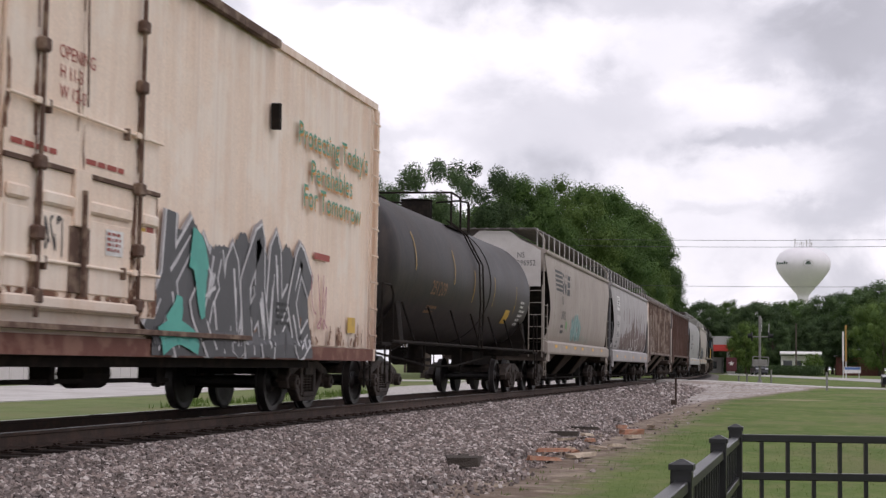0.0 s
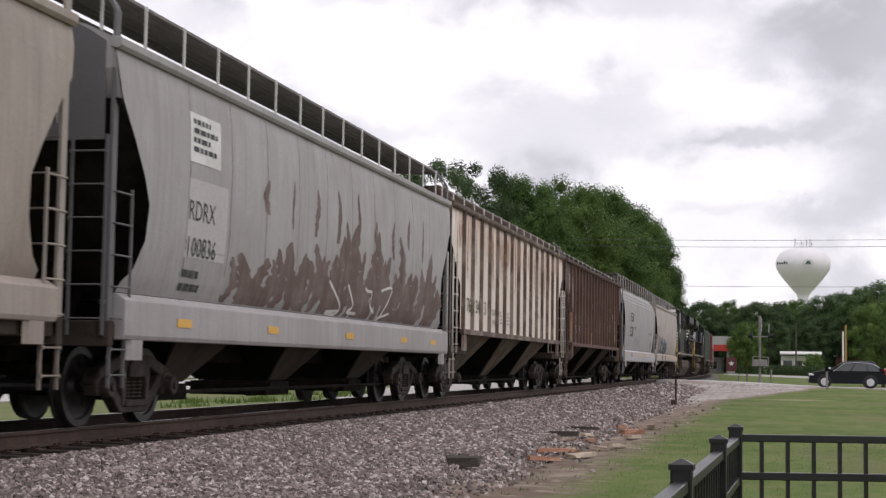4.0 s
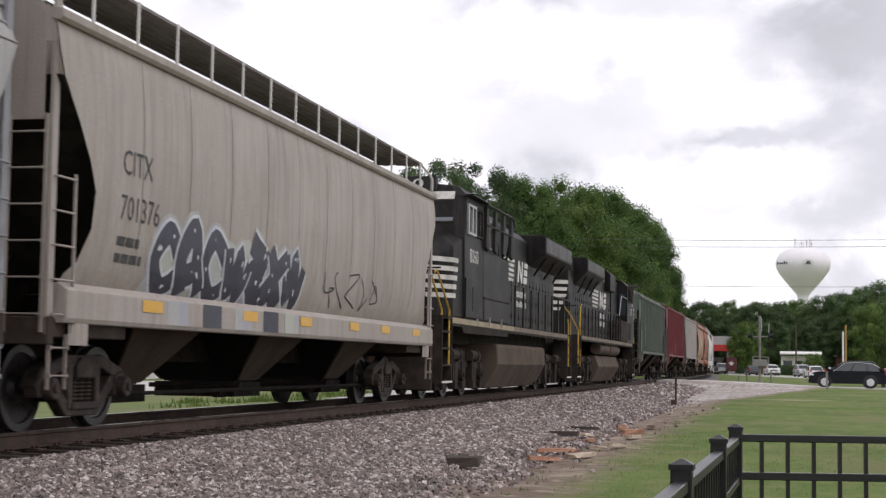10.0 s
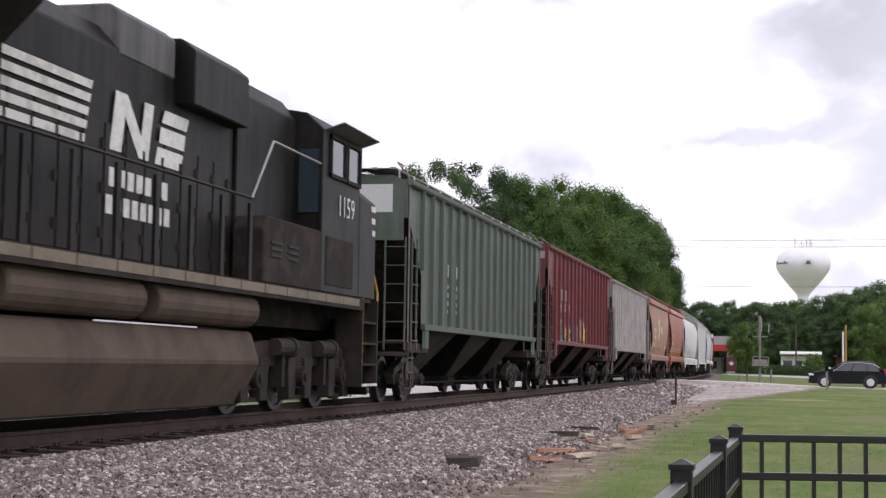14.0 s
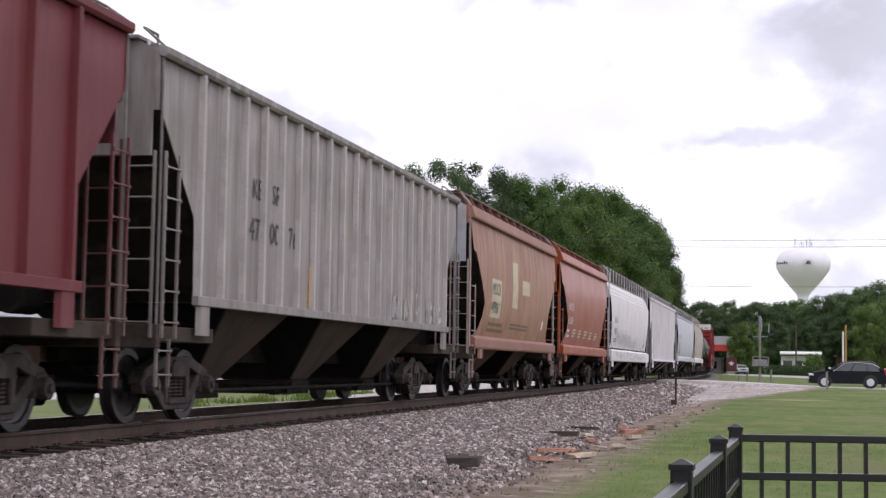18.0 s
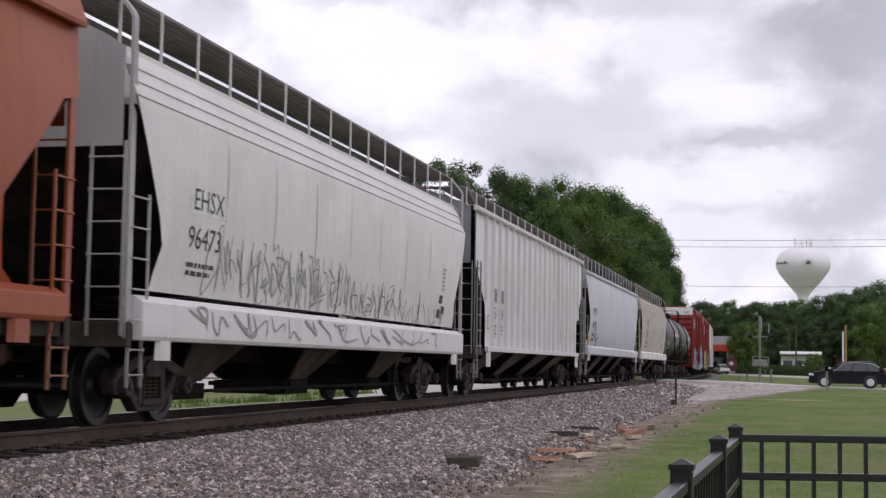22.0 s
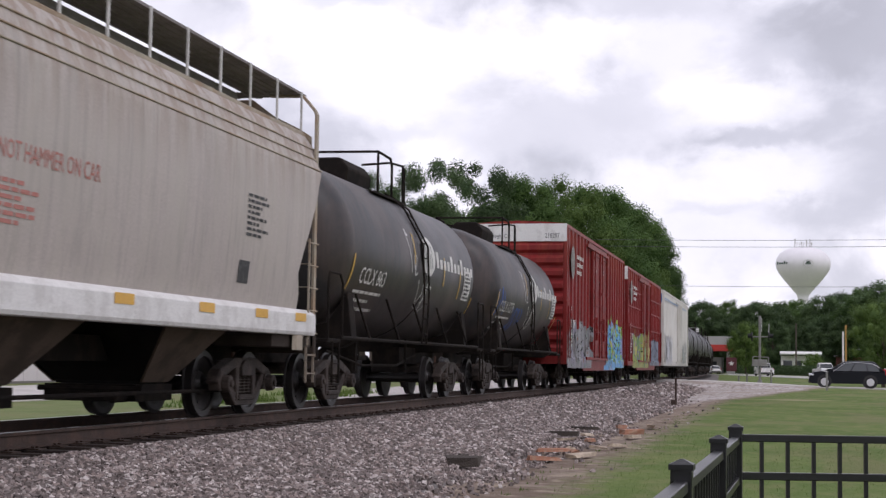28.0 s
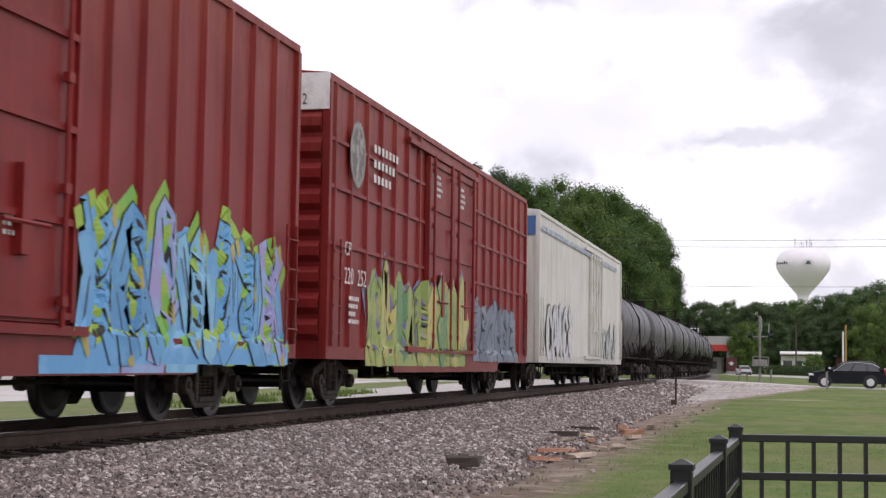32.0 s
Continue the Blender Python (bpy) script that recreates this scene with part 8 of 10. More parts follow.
for _x, _z in ((-0.8, 2.3), (1.9, 2.2), (4.8, 2.15)):
    peel(car, side, _x, 1.55, _z, 0.09, surface("brown_drip", (0.20, 0.13, 0.07), 0.7), int(_x * 10) + 90)
for _x0, _z0 in ((6.35, 1.72), (6.7, 1.80), (6.45, 2.02)):
    panel_mark(_x0, _x0 + 0.30, _z0, _z0 + 0.17, m_ink, car, side, "notice_panel", 0.006, cuts=1)
bars(6.6, 2.75, 0.35, 0.5, 6, m_grey_ink, car, side, 77)
for _k in range(7):
    peel(car, side, -6.0 + 1.9 * _k, 2.5 - 0.2 * (_k % 3), 3.5, 0.05, surface("faint_scuff", (0.52, 0.49, 0.475), 0.6), 130 + _k)
scrawl(-7.4, 6.0, 1.08, 1.4, m_grey_ink, car, lambda z: 1.625, 33, 0.03, 18)

# white ribbed hopper
p = paint_of("clean_white", (0.74, 0.72, 0.715), 0.5, streak=(0.60, 0.57, 0.54), streak_amount=0.3, spots=(0.73, 0.72, 0.71), spot_scale=0.6, low=(0.50, 0.46, 0.42))
car, side, L = covered_hopper(104.45, 123.45, "low", p, "white ribbed covered hopper with black numbers", bays=4, rib_gap=0.92, rib_paint=paint_of("white_rib_paint", (0.66, 0.64, 0.635), 0.5), post_mat=m_post_grey, dust=0.25, walk_rise=0.42)
for _k, _c in enumerate(("EH", "SX")):
    panel_mark(-7.18 + 0.92 * _k, -6.64 + 0.92 * _k, 2.30, 2.64, m_patch, car, fl, "lettering_panel", 0.004)
    lettering(_c, -7.10 + 0.92 * _k, 2.36, 0.29, m_ink, car, fl, 0.62, 0.008)
for _k, _c in enumerate(("63", "24")):
    lettering(_c, -7.10 + 0.92 * _k, 1.90, 0.30, m_ink, car, fl, 0.62)
    bars(-7.10 + 0.92 * _k, 1.75, 0.45, 0.28, 3, m_ink, car, fl, _k)
for _x in (-8.2, -5.3, -2.65, 0.9, 4.3, 7.4):
    panel_mark(_x, _x + 0.06, 1.45, 1.95, m_old_yellow, car, fl, "reflector", 0.006)
for _x, _z, _w, _h in ((-7.75, 1.79, 0.13, 0.17), (-5.35, 1.66, 0.13, 0.17), (-4.48, 1.84, 0.13, 0.17), (-7.02, 1.28, 0.13, 0.17)):
    panel_mark(_x - _w, _x + _w, _z - _h, _z + _h, m_ink, car, fl, "notice_border", 0.006, cuts=1)
    panel_mark(_x - _w + 0.025, _x + _w - 0.025, _z - _h + 0.025, _z + _h - 0.025, p, car, fl, "notice_panel", 0.009, cuts=1)
    bars(_x - _w * 0.6, _z + _h * 0.5, _w, _h * 0.9, 2, m_grey_ink, car, fl, 5, 0.012)
end_lettering("6324", -0.75, 4.05, 0.2, m_ink, car, -L / 2 - 0.004)

# bluish white round hopper
p = paint_of("bluish_white", (0.58, 0.585, 0.635), 0.5, streak=(0.55, 0.555, 0.60), streak_amount=0.25, spots=(0.64, 0.66, 0.71), spot_scale=0.6)
m_post_tan = surface("grimy_post", (0.30, 0.28, 0.25), 0.6, spots=(0.18, 0.15, 0.13), spot_scale=2)
car, side, L = covered_hopper(124.5, 143.75, "round", p, "bluish white round-sided covered hopper", bays=4, sill=(1.18, 1.50), post_mat=m_post_tan, dust=0.25, seam=surface("pale_seam", (0.47, 0.475, 0.51), 0.6), seam_gap=2.4)
road_marks(car, side, L, "NDYX", "863451", -7.95, 2.66, 0.28, m_ink, 0.75)
for _x, _z in ((-6.95, 1.98), (-6.50, 1.84), (-6.08, 1.70)):
    panel_mark(_x - 0.17, _x + 0.17, _z - 0.16, _z + 0.16, m_ink, car, side, "graffiti_block", 0.006, cuts=2)
    panel_mark(_x - 0.12, _x + 0.12, _z - 0.11, _z + 0.11, p, car, side, "graffiti_block", 0.010, cuts=2)
    panel_mark(_x - 0.12, _x - 0.02, _z - 0.16, _z - 0.02, m_ink, car, side, "graffiti_block", 0.013, cuts=2)
bm = B()
box(bm, -L / 2 - 0.006, -L / 2 - 0.002, -1.30, -0.35, 3.62, 4.18)
part("number_panel", bm, m_white, car, "white number panel")
end_lettering("NDYX", -0.42, 3.95, 0.20, m_ink, car, -L / 2 - 0.010)
end_lettering("863451", -0.40, 3.68, 0.20, m_ink, car, -L / 2 - 0.010, 0.62)
panel_mark(-8.75, -8.2, 1.62, 1.85, m_reflect, car, side, "reflector", 0.006)
sill_reflectors(car, L, 1.38, (-4.6, -1.5, 1.0, 3.6, 6.2), 0.4, 0.1)

# beige banded hopper
p = paint_of("cream_grey_paint", (0.49, 0.435, 0.40), 0.55, runs=((0.26, 0.17, 0.11), 4.2, 3.0, 0.7), streak=(0.46, 0.42, 0.36), streak_amount=0.4, spots=(0.46, 0.42, 0.375), spot_scale=0.7)
m_band_rust = paint_of("rusty_eave", (0.42, 0.36, 0.28), 0.7, spots=(0.30, 0.17, 0.08), spot_scale=1.4, spot_amount=0.6)
car, side, L = covered_hopper(145.6, 161.9, "banded", p, "cream-grey covered hopper with rust-stained banded eaves", bays=3, sill=(1.16, 1.52), sill_paint=m_white, trim=m_band_rust, dust=0.25)
road_marks(car, side, L, "TCMX", "350471", -5.1, 2.9, 0.34, m_ink, 0.6)
m_red_faint = surface("faded_red_ink", (0.50, 0.20, 0.17), 0.6)
lettering("DO NOT HAMMER ON CAR", -2.05, 2.6, 0.19, m_red_faint, car, side, 0.5)
bars(-1.9, 2.42, 1.1, 0.45, 6, m_red_faint, car, side, 4)
bars(4.9, 3.0, 0.85, 0.6, 8, m_ink, car, side, 5)
panel_mark(4.75, 5.15, 1.8, 2.1, m_ink, car, side, "inspection_stencil", 0.006)
sill_reflectors(car, L, 1.42, (-4.9, -2.2, 0.8, 3.2, 5.2, 6.9), 0.5, 0.12)

# two black syrup tank cars
m_blue_spray = surface("blue_spray", (0.05, 0.11, 0.34), 0.6)
m_black_tank = paint_of("black_tank_paint", (0.028, 0.027, 0.029), 0.42, spots=(0.075, 0.055, 0.047), spot_scale=0.6, spot_amount=0.7, streak=(0.09, 0.06, 0.05), streak_amount=0.35, grain=0.1, low=(0.07, 0.06, 0.055), low_height=1.9)
for _a, _b, _num in ((162.65, 175.35, "CCLX 863"), (176.25, 188.05, "CCLX 1279")):
    car, side, L = tank_car(_a, _b, m_black_tank, "black tank car with a white oval emblem and yellow stripes", r=1.52, zc=2.74, bands=(0.53,), dome="box", dome_x=-0.9, stripes=[(x, z0, z0 + 0.6, m_yellow) for x, z0 in ((-4.9, 2.0), (-0.7, 2.7), (1.9, 2.4), (3.5, 2.2), (5.0, 1.7))])
    lettering(_num, -4.36, 2.14, 0.28, m_number, car, side, 0.66, 0.012)
    if _num.endswith('1279'):
        scrawl(-4.85, -3.75, 2.0, 2.75, m_blue_spray, car, side, 31, 0.06, 3)
        scrawl(-2.45, -0.9, 1.75, 2.35, m_blue_spray, car, side, 32, 0.06, 4)
    for _k in range(3):
        bars(-4.4, 2.02 - 0.14 * _k, 1.9, 0.09, 1, m_number, car, side, _k, 0.012)
    # oval emblem with the name as a bar
    _v = [(0.42 + 0.55 * math.cos(t * 0.3142), 2.92 + 0.40 * math.sin(t * 0.3142)) for t in range(20)]
    side_mark("oval_emblem", _v + [(0.42, 2.92)], [(i, (i + 1) % 20, 20) for i in range(20)], m_number, car, side, 0.03)
    for _k in range(4):
        panel_mark(0.14 + 0.17 * _k, 0.17 + 0.17 * _k, 2.68, 3.16, m_ink, car, side, "emblem_line", 0.034)
    for _k in range(11):
        panel_mark(1.15 + 0.34 * _k, 1.37 + 0.34 * _k, 2.74, 2.74 + (0.34 if _k in (0, 4, 7) else 0.2), m_number, car, side, "name_bar", 0.012)
    panel_mark(3.95, 4.65, 2.2, 2.85, m_number, car, side, "data_plate", 0.010)
    bars(4.0, 2.80, 0.6, 0.6, 7, m_ink, car, side, 3, 0.016)
    scrawl(-0.3, 1.0, 1.8, 2.4, m_number, car, side, 51, 0.035, 3)
    scrawl(-1.3, -0.4, 2.4, 3.3, m_number, car, side, 52, 0.035, 2)

# two red boxcars
def red_paint(name):
    return paint_of(name, (0.225, 0.013, 0.013), 0.5, spec=0.3, runs=((0.36, 0.10, 0.05), 5.3, 3.6, 0.3), streak=(0.26, 0.030, 0.022), streak_amount=0.4, spots=(0.165, 0.015, 0.015), spot_scale=0.8, grain=0.08, low=(0.13, 0.05, 0.04), low_height=1.1)


p = red_paint("box_car_red")
car, side, L = boxcar(188.75, 206.85, p, "tall red boxcar with large grey and blue graffiti", top=5.42, door=(6.45, 11.0), ribs=0.88, cap=None)
bm = B()
box(bm, -L / 2 - 0.05, -L / 2 + 0.01, -1.6, 1.6, 4.82, 5.40)
part("end_panel", bm, m_white, car, "white high-clearance warning panel")
end_lettering("Excess Height Car", 1.32, 4.93, 0.14, m_ink, car, -L / 2 - 0.056, 0.72)
end_lettering("218297", -0.88, 4.93, 0.16, m_ink, car, -L / 2 - 0.056, 0.72)


m_oval = surface("dim_shield", (0.16, 0.14, 0.13), 0.6, spots=(0.45, 0.43, 0.40), spot_scale=5, spot_amount=0.7)


def red_box_marks(car, num_a, num_b):
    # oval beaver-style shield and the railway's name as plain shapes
    v = [(-7.72 + 0.47 * math.cos(t * 0.3142), 4.22 + 0.56 * math.sin(t * 0.3142)) for t in range(20)]
    side_mark("oval_emblem", v + [(-7.72, 4.22)], [(i, (i + 1) % 20, 20) for i in range(20)], m_oval, car, side, 0.006)
    for r in range(3):
        for k in range(7 - r):
            panel_mark(-6.7 + 0.25 * k, -6.55 + 0.25 * k, 4.40 - 0.26 * r, 4.54 - 0.26 * r, m_number, car, side, "name_bar", 0.006)
    lettering("CP", -8.4, 2.50, 0.24, m_number, car, side, 0.62)
    v = [(-7.72 + q * math.cos(t * 0.3142), 4.22 + q * 1.2 * math.sin(t * 0.3142)) for q in (0.44, 0.38) for t in range(20)]
    side_mark("emblem_ring", v, [(i, (i + 1) % 20, 20 + (i + 1) % 20, 20 + i) for i in range(20)], m_patch, car, side, 0.010)
    lettering(num_a, -8.4, 2.04, 0.28, m_number, car, side, 0.62)
    lettering(num_b, -7.62, 2.04, 0.28, m_number, car, side, 0.62)
    bars(-8.1, 1.85, 0.6, 0.5, 4, m_number, car, side, 2)
    for x in (-1.9, 0.4):
        bars(x, 4.6, 0.5, 0.5, 4, m_number, car, lambda z: 1.635, 3)
        bars(x + 0.1, 2.1, 0.3, 0.25, 3, m_number, car, lambda z: 1.635, 4)


red_box_marks(car, "218", "297")
_skin = post_skin(L, 0.88, (6.45, 11.0), 0.82)
sprayed_piece("adfegbd", -8.75, -2.75, 0.72, 2.34, [spray("spray_silver", (0.26, 0.26, 0.275), (0.36, 0.36, 0.39)), spray("spray_grey_violet", (0.22, 0.20, 0.27), (0.32, 0.31, 0.36)), spray("spray_mid_grey", (0.20, 0.20, 0.21), (0.31, 0.31, 0.33))], m_sp_black, spray("spray_dim_grey", (0.16, 0.145, 0.15), (0.26, 0.11, 0.06)), car, _skin, 21, 0.36, 0.028, 0.10, 0.12, accents=4, ground=bpy.data.materials["spray_mid_grey"], accent=spray("spray_leaf_green", (0.05, 0.26, 0.12), (0.20, 0.05, 0.06)))
sprayed_piece("dgafebd", 2.15, 8.55, 0.74, 2.42, [spray("spray_sky", (0.12, 0.36, 0.66), (0.20, 0.46, 0.72)), spray("spray_deep_sky", (0.09, 0.29, 0.55), (0.14, 0.40, 0.66)), spray("spray_lilac", (0.34, 0.30, 0.58), (0.24, 0.48, 0.72)), spray("spray_pale_sky", (0.22, 0.50, 0.70), (0.12, 0.36, 0.64))], m_sp_black, spray("spray_lime", (0.30, 0.46, 0.05), (0.10, 0.42, 0.07)), car, _skin, 25, 0.36, 0.026, 0.20, -0.10, accents=5, ground=bpy.data.materials["spray_sky"], accent=spray("spray_gold", (0.42, 0.36, 0.08)))
for _x0, _x1, _m in ((1.3, 3.1, "spray_sky"), (3.15, 4.3, "spray_lilac"), (4.35, 5.3, "spray_pale_sky")):
    panel_mark(_x0, _x1, 0.62, 0.80, bpy.data.materials[_m], car, lambda z: 1.622, "sprayed_patch", cuts=1)
p = red_paint("older_box_car_red")
car, side, L = boxcar(208.4, 226.95, p, "red boxcar with green-yellow graffiti along its lower side", door=(6.6, 11.2), ribs=0.95, belt=(2.65, 3.55, 4.3), cap=None)
bm = B()
box(bm, -L / 2 - 0.05, -L / 2 + 0.01, -1.6, 1.6, 4.72, 5.30)
part("end_panel", bm, m_white, car, "white high-clearance warning panel")
end_lettering("220252", -0.7, 4.80, 0.18, m_ink, car, -L / 2 - 0.056, 0.72)
red_box_marks(car, "220", "252")
_skin = post_skin(L, 0.95, (6.6, 11.2), 0.82)
sprayed_piece("fadfgbfa", -6.9, 1.0, 0.74, 2.48, [spray("spray_olive", (0.26, 0.34, 0.09), (0.44, 0.44, 0.12)), spray("spray_straw", (0.50, 0.44, 0.14), (0.34, 0.42, 0.12)), spray("spray_moss", (0.12, 0.26, 0.10), (0.32, 0.38, 0.10))], spray("spray_dark_moss", (0.035, 0.05, 0.03)), spray("spray_violet", (0.17, 0.14, 0.30), (0.34, 0.38, 0.14)), car, _skin, 31, 0.34, 0.016, 0.12, 0.05, accents=3, ground=bpy.data.materials["spray_olive"], accent=bpy.data.materials["spray_gold"])
sprayed_piece("bdegfb", 2.2, 7.8, 0.86, 2.26, [spray("spray_slate_blue", (0.16, 0.19, 0.25), (0.24, 0.27, 0.32))], m_sp_black, None, car, _skin, 33, 0.34, 0.024, 0.08, accents=3, ground=bpy.data.materials["spray_slate_blue"])

# white reefer
p = paint_of("reefer_white", (0.66, 0.65, 0.60), 0.5, streak=(0.52, 0.45, 0.36), streak_amount=0.35, spots=(0.70, 0.69, 0.65), spot_scale=0.7)
car, side, L = boxcar(229.2, 251.7, p, "white refrigerator boxcar with outlined graffiti", top=5.30, base=0.85, door=(11.8, 15.0), leaves=2, wavy=True, belly=None, end_bands=False, group="refrigerator cars of the train")
bm = B()
box(bm, -L / 2 - 0.03, -L / 2 + 0.01, -1.5, 1.5, 4.55, 5.1)
part("end_panel", bm, surface("blue_panel", (0.05, 0.13, 0.32), 0.5), car, "blue end panel")
panel_mark(-L / 2 + 0.4, L / 2 - 2.0, 4.72, 4.86, surface("blue_lettering", (0.20, 0.28, 0.42), 0.6, spots=(0.66, 0.65, 0.6), spot_scale=5, spot_amount=1.0), car, side, "name_bar", 0.004)

_skin = lambda x, z: 1.605
sprayed_piece("cgfcb", -9.9, -4.2, 0.95, 2.75, [spray("spray_chalk", (0.58, 0.58, 0.58), (0.50, 0.52, 0.58))], spray("spray_dark_line", (0.05, 0.055, 0.07)), None, car, _skin, 41, 0.30, 0.045, 0.08, 0.0, True, 4)
sprayed_piece("dfae", 4.3, 9.0, 1.0, 2.4, [spray("spray_chalk_grey", (0.42, 0.44, 0.42), (0.5, 0.52, 0.5))], bpy.data.materials["spray_dark_line"], None, car, _skin, 43, 0.24, 0.04, 0.08, accents=2)

# trailing tank cars
m_tank_b = paint_of("dull_black_tank", (0.050, 0.050, 0.055), 0.45, spots=(0.10, 0.095, 0.09), spot_scale=0.7, spot_amount=0.6, grain=0.1, low=(0.09, 0.08, 0.07), low_height=2.0)
for _i in range(8):
    tank_car(252.75 + 16.6 * _i, 268.55 + 16.6 * _i, m_tank_b, "dull black tank car in a string of tank cars", r=1.55, zc=2.72, bands=(0.3, 0.5, 0.7), dome="round", dome_x=0.0, head=0.7)

# ---- roads ----
m_concrete = surface("pale_concrete", (0.527, 0.501, 0.476), 0.85, spots=(0.36, 0.33, 0.30), spot_scale=0.6, spot_amount=0.5, grain=0.1, bump=0.1)
m_highway = surface("bleached_asphalt", (0.425, 0.412, 0.395), 0.9, spots=(0.357, 0.340, 0.323), spot_scale=0.3, grain=0.1)


def road_strip(name, pts, half, lift, material, label, zfun=ground_z):
    """A road laid over the ground along pts, with a small kerb height at its edges."""
    bm = B()
    rings = []
    for i, (x, y) in enumerate(pts):
        a, b = pts[max(0, i - 1)], pts[min(len(pts) - 1, i + 1)]
        d = Vector((b[0] - a[0], b[1] - a[1], 0)).normalized()
        nx, ny = -d.y, d.x
        ring = []
        for q, dz in ((-half, -0.15), (-half, lift), (half, lift), (half, -0.15)):
            ring.append((x + nx * q, y + ny * q, zfun(x + nx * q, y + ny * q) + dz))
        rings.append(ring)
    ring_loft(bm, rings)
    return solid(name, bm, material, label, "road", kind="structure")


CROSS_X = 97.6
road_strip("road_crossing", [(CROSS_X, -60 + 1.0 * i) for i in range(67)], 3.7, 0.03, m_concrete, "pale concrete side road climbing to the level crossing")
road_strip("road_beyond", [(CROSS_X, 10.3 + 1.0 * i) for i in range(40)], 3.7, 0.03, m_concrete, "pale concrete side road beyond the tracks")
# crossing panels between and beside the rails
for _y0, _y1 in ((-2.3, -0.84), (-0.66, 0.66), (0.84, 2.3)):
    bm = B()
    box(bm, CROSS_X - 3.8, CROSS_X + 3.8, TRACK_Y + _y0, TRACK_Y + _y1, -0.3, -0.025)
    solid("crossing_panel", bm, m_concrete, "worn concrete level crossing panel between the rails", "panel", "panels of the level crossing", "structure", bevel=0.01)


def highway_y(x):
    return -0.3 + 0.18 * (x - 215) if x < 285 else 12.3 + 0.10 * (x - 285) + 0.00012 * (x - 285) ** 2


road_strip("road_highway", [(-300 + 15 * i, highway_y(-300 + 15 * i)) for i in range(64)], 4.6, 0.03, m_highway, "sun-bleached two-lane highway beside the railway")
# street behind the train
road_strip("road_street", [(-60 + 8 * i, 28.4) for i in range(20)], 5.2, 0.03, m_concrete, "pale concrete street behind the tracks")

# ---- white metal shed across the street ----
m_shed = surface("white_metal_siding", (0.74, 0.70, 0.70), 0.55, streak=(0.60, 0.56, 0.54), streak_amount=0.3)
m_shed_roof = surface("grey_metal_roof", (0.30, 0.30, 0.31), 0.5, 0.3)
shed = thing("shed", "long low white metal-sided shed with a grey roof", "building", at=pose(62, 36.0, -0.6, 0, 0, 2.0))
bm = B()
box(bm, -46, 46, 0, 12, 0, 3.2)
part("wall", bm, m_shed, shed)
bm = B()
prism(bm, [(-0.5, 3.15), (6, 4.2), (12.5, 3.15), (12.5, 3.30), (6, 4.36), (-0.5, 3.30)], "x", -46.4, 46.4)
part("roof", bm, m_shed_roof, shed)
_rib = B()
box(_rib, -0.03, 0.03, -0.035, 0.0, 0.05, 3.12)
_rib = as_mesh("siding_rib", _rib, m_shed)
for _i in range(60):
    part("siding_rib", _rib, None, shed, at=pose(-45 + 1.5 * _i, 0, 0))
bm = B()
box(bm, -46.02, 46.02, -0.05, 0.0, 0.0, 0.22)
part("plinth", bm, surface("plinth_grey", (0.20, 0.19, 0.18), 0.9), shed)

# ---- trees ----
m_bark = surface("bark", (0.085, 0.065, 0.05), 0.95, spots=(0.13, 0.11, 0.09), spot_scale=6, bump=0.5, bump_scale=20)


def leaf_material(name, a, b, glow=0.28):
    """Leaves: each its own shade, whole sprays lighter or darker, some light passing through the blade."""
    m = surface(name, a, 0.6, grain=0.1, bump=0.0)
    n, l = m.node_tree.nodes, m.node_tree.links
    bsdf = n["Principled BSDF"]
    g, r, h = n.new("ShaderNodeNewGeometry"), n.new("ShaderNodeValToRGB"), n.new("ShaderNodeHueSaturation")
    oi, mr, co = n.new("ShaderNodeObjectInfo"), n.new("ShaderNodeMapRange"), n.new("ShaderNodeTexCoord")
    r.color_ramp.elements[0].color, r.color_ramp.elements[1].color = rgb(a), rgb(b)
    spray = n.new("ShaderNodeTexNoise")
    spray.inputs["Scale"].default_value, spray.inputs["Detail"].default_value = 0.45, 3
    l.new(co.outputs["Object"], spray.inputs["Vector"])
    fac = n.new("ShaderNodeMath")
    fac.operation = "MULTIPLY_ADD"
    l.new(g.outputs["Random Per Island"], fac.inputs[0])
    fac.inputs[1].default_value = 0.45
    wide = n.new("ShaderNodeMapRange")
    wide.inputs["From Min"].default_value, wide.inputs["From Max"].default_value, wide.inputs["To Max"].default_value = 0.36, 0.64, 0.6
    l.new(spray.outputs["Fac"], wide.inputs["Value"])
    l.new(wide.outputs["Result"], fac.inputs[2])
    l.new(fac.outputs["Value"], r.inputs["Fac"])
    mr.inputs["To Min"].default_value, mr.inputs["To Max"].default_value = 0.82, 1.2
    l.new(oi.outputs["Random"], mr.inputs["Value"])
    l.new(mr.outputs["Result"], h.inputs["Value"])
    l.new(r.outputs["Color"], h.inputs["Color"])
    l.new(h.outputs["Color"], bsdf.inputs["Base Color"])
    bsdf.inputs["Specular IOR Level"].default_value = 0.10
    tr, mx = n.new("ShaderNodeBsdfTranslucent"), n.new("ShaderNodeMixShader")
    l.new(h.outputs["Color"], tr.inputs["Color"])
    mx.inputs["Fac"].default_value = glow
    l.new(bsdf.outputs["BSDF"], mx.inputs[1])
    l.new(tr.outputs["BSDF"], mx.inputs[2])
    l.new(mx.outputs["Shader"], n["Material Output"].inputs["Surface"])
    return m


m_leaf = leaf_material("leaf_green", (0.042, 0.082, 0.026), (0.118, 0.192, 0.056))
m_leaf_light = leaf_material("leaf_light_green", (0.064, 0.112, 0.030), (0.165, 0.245, 0.066))
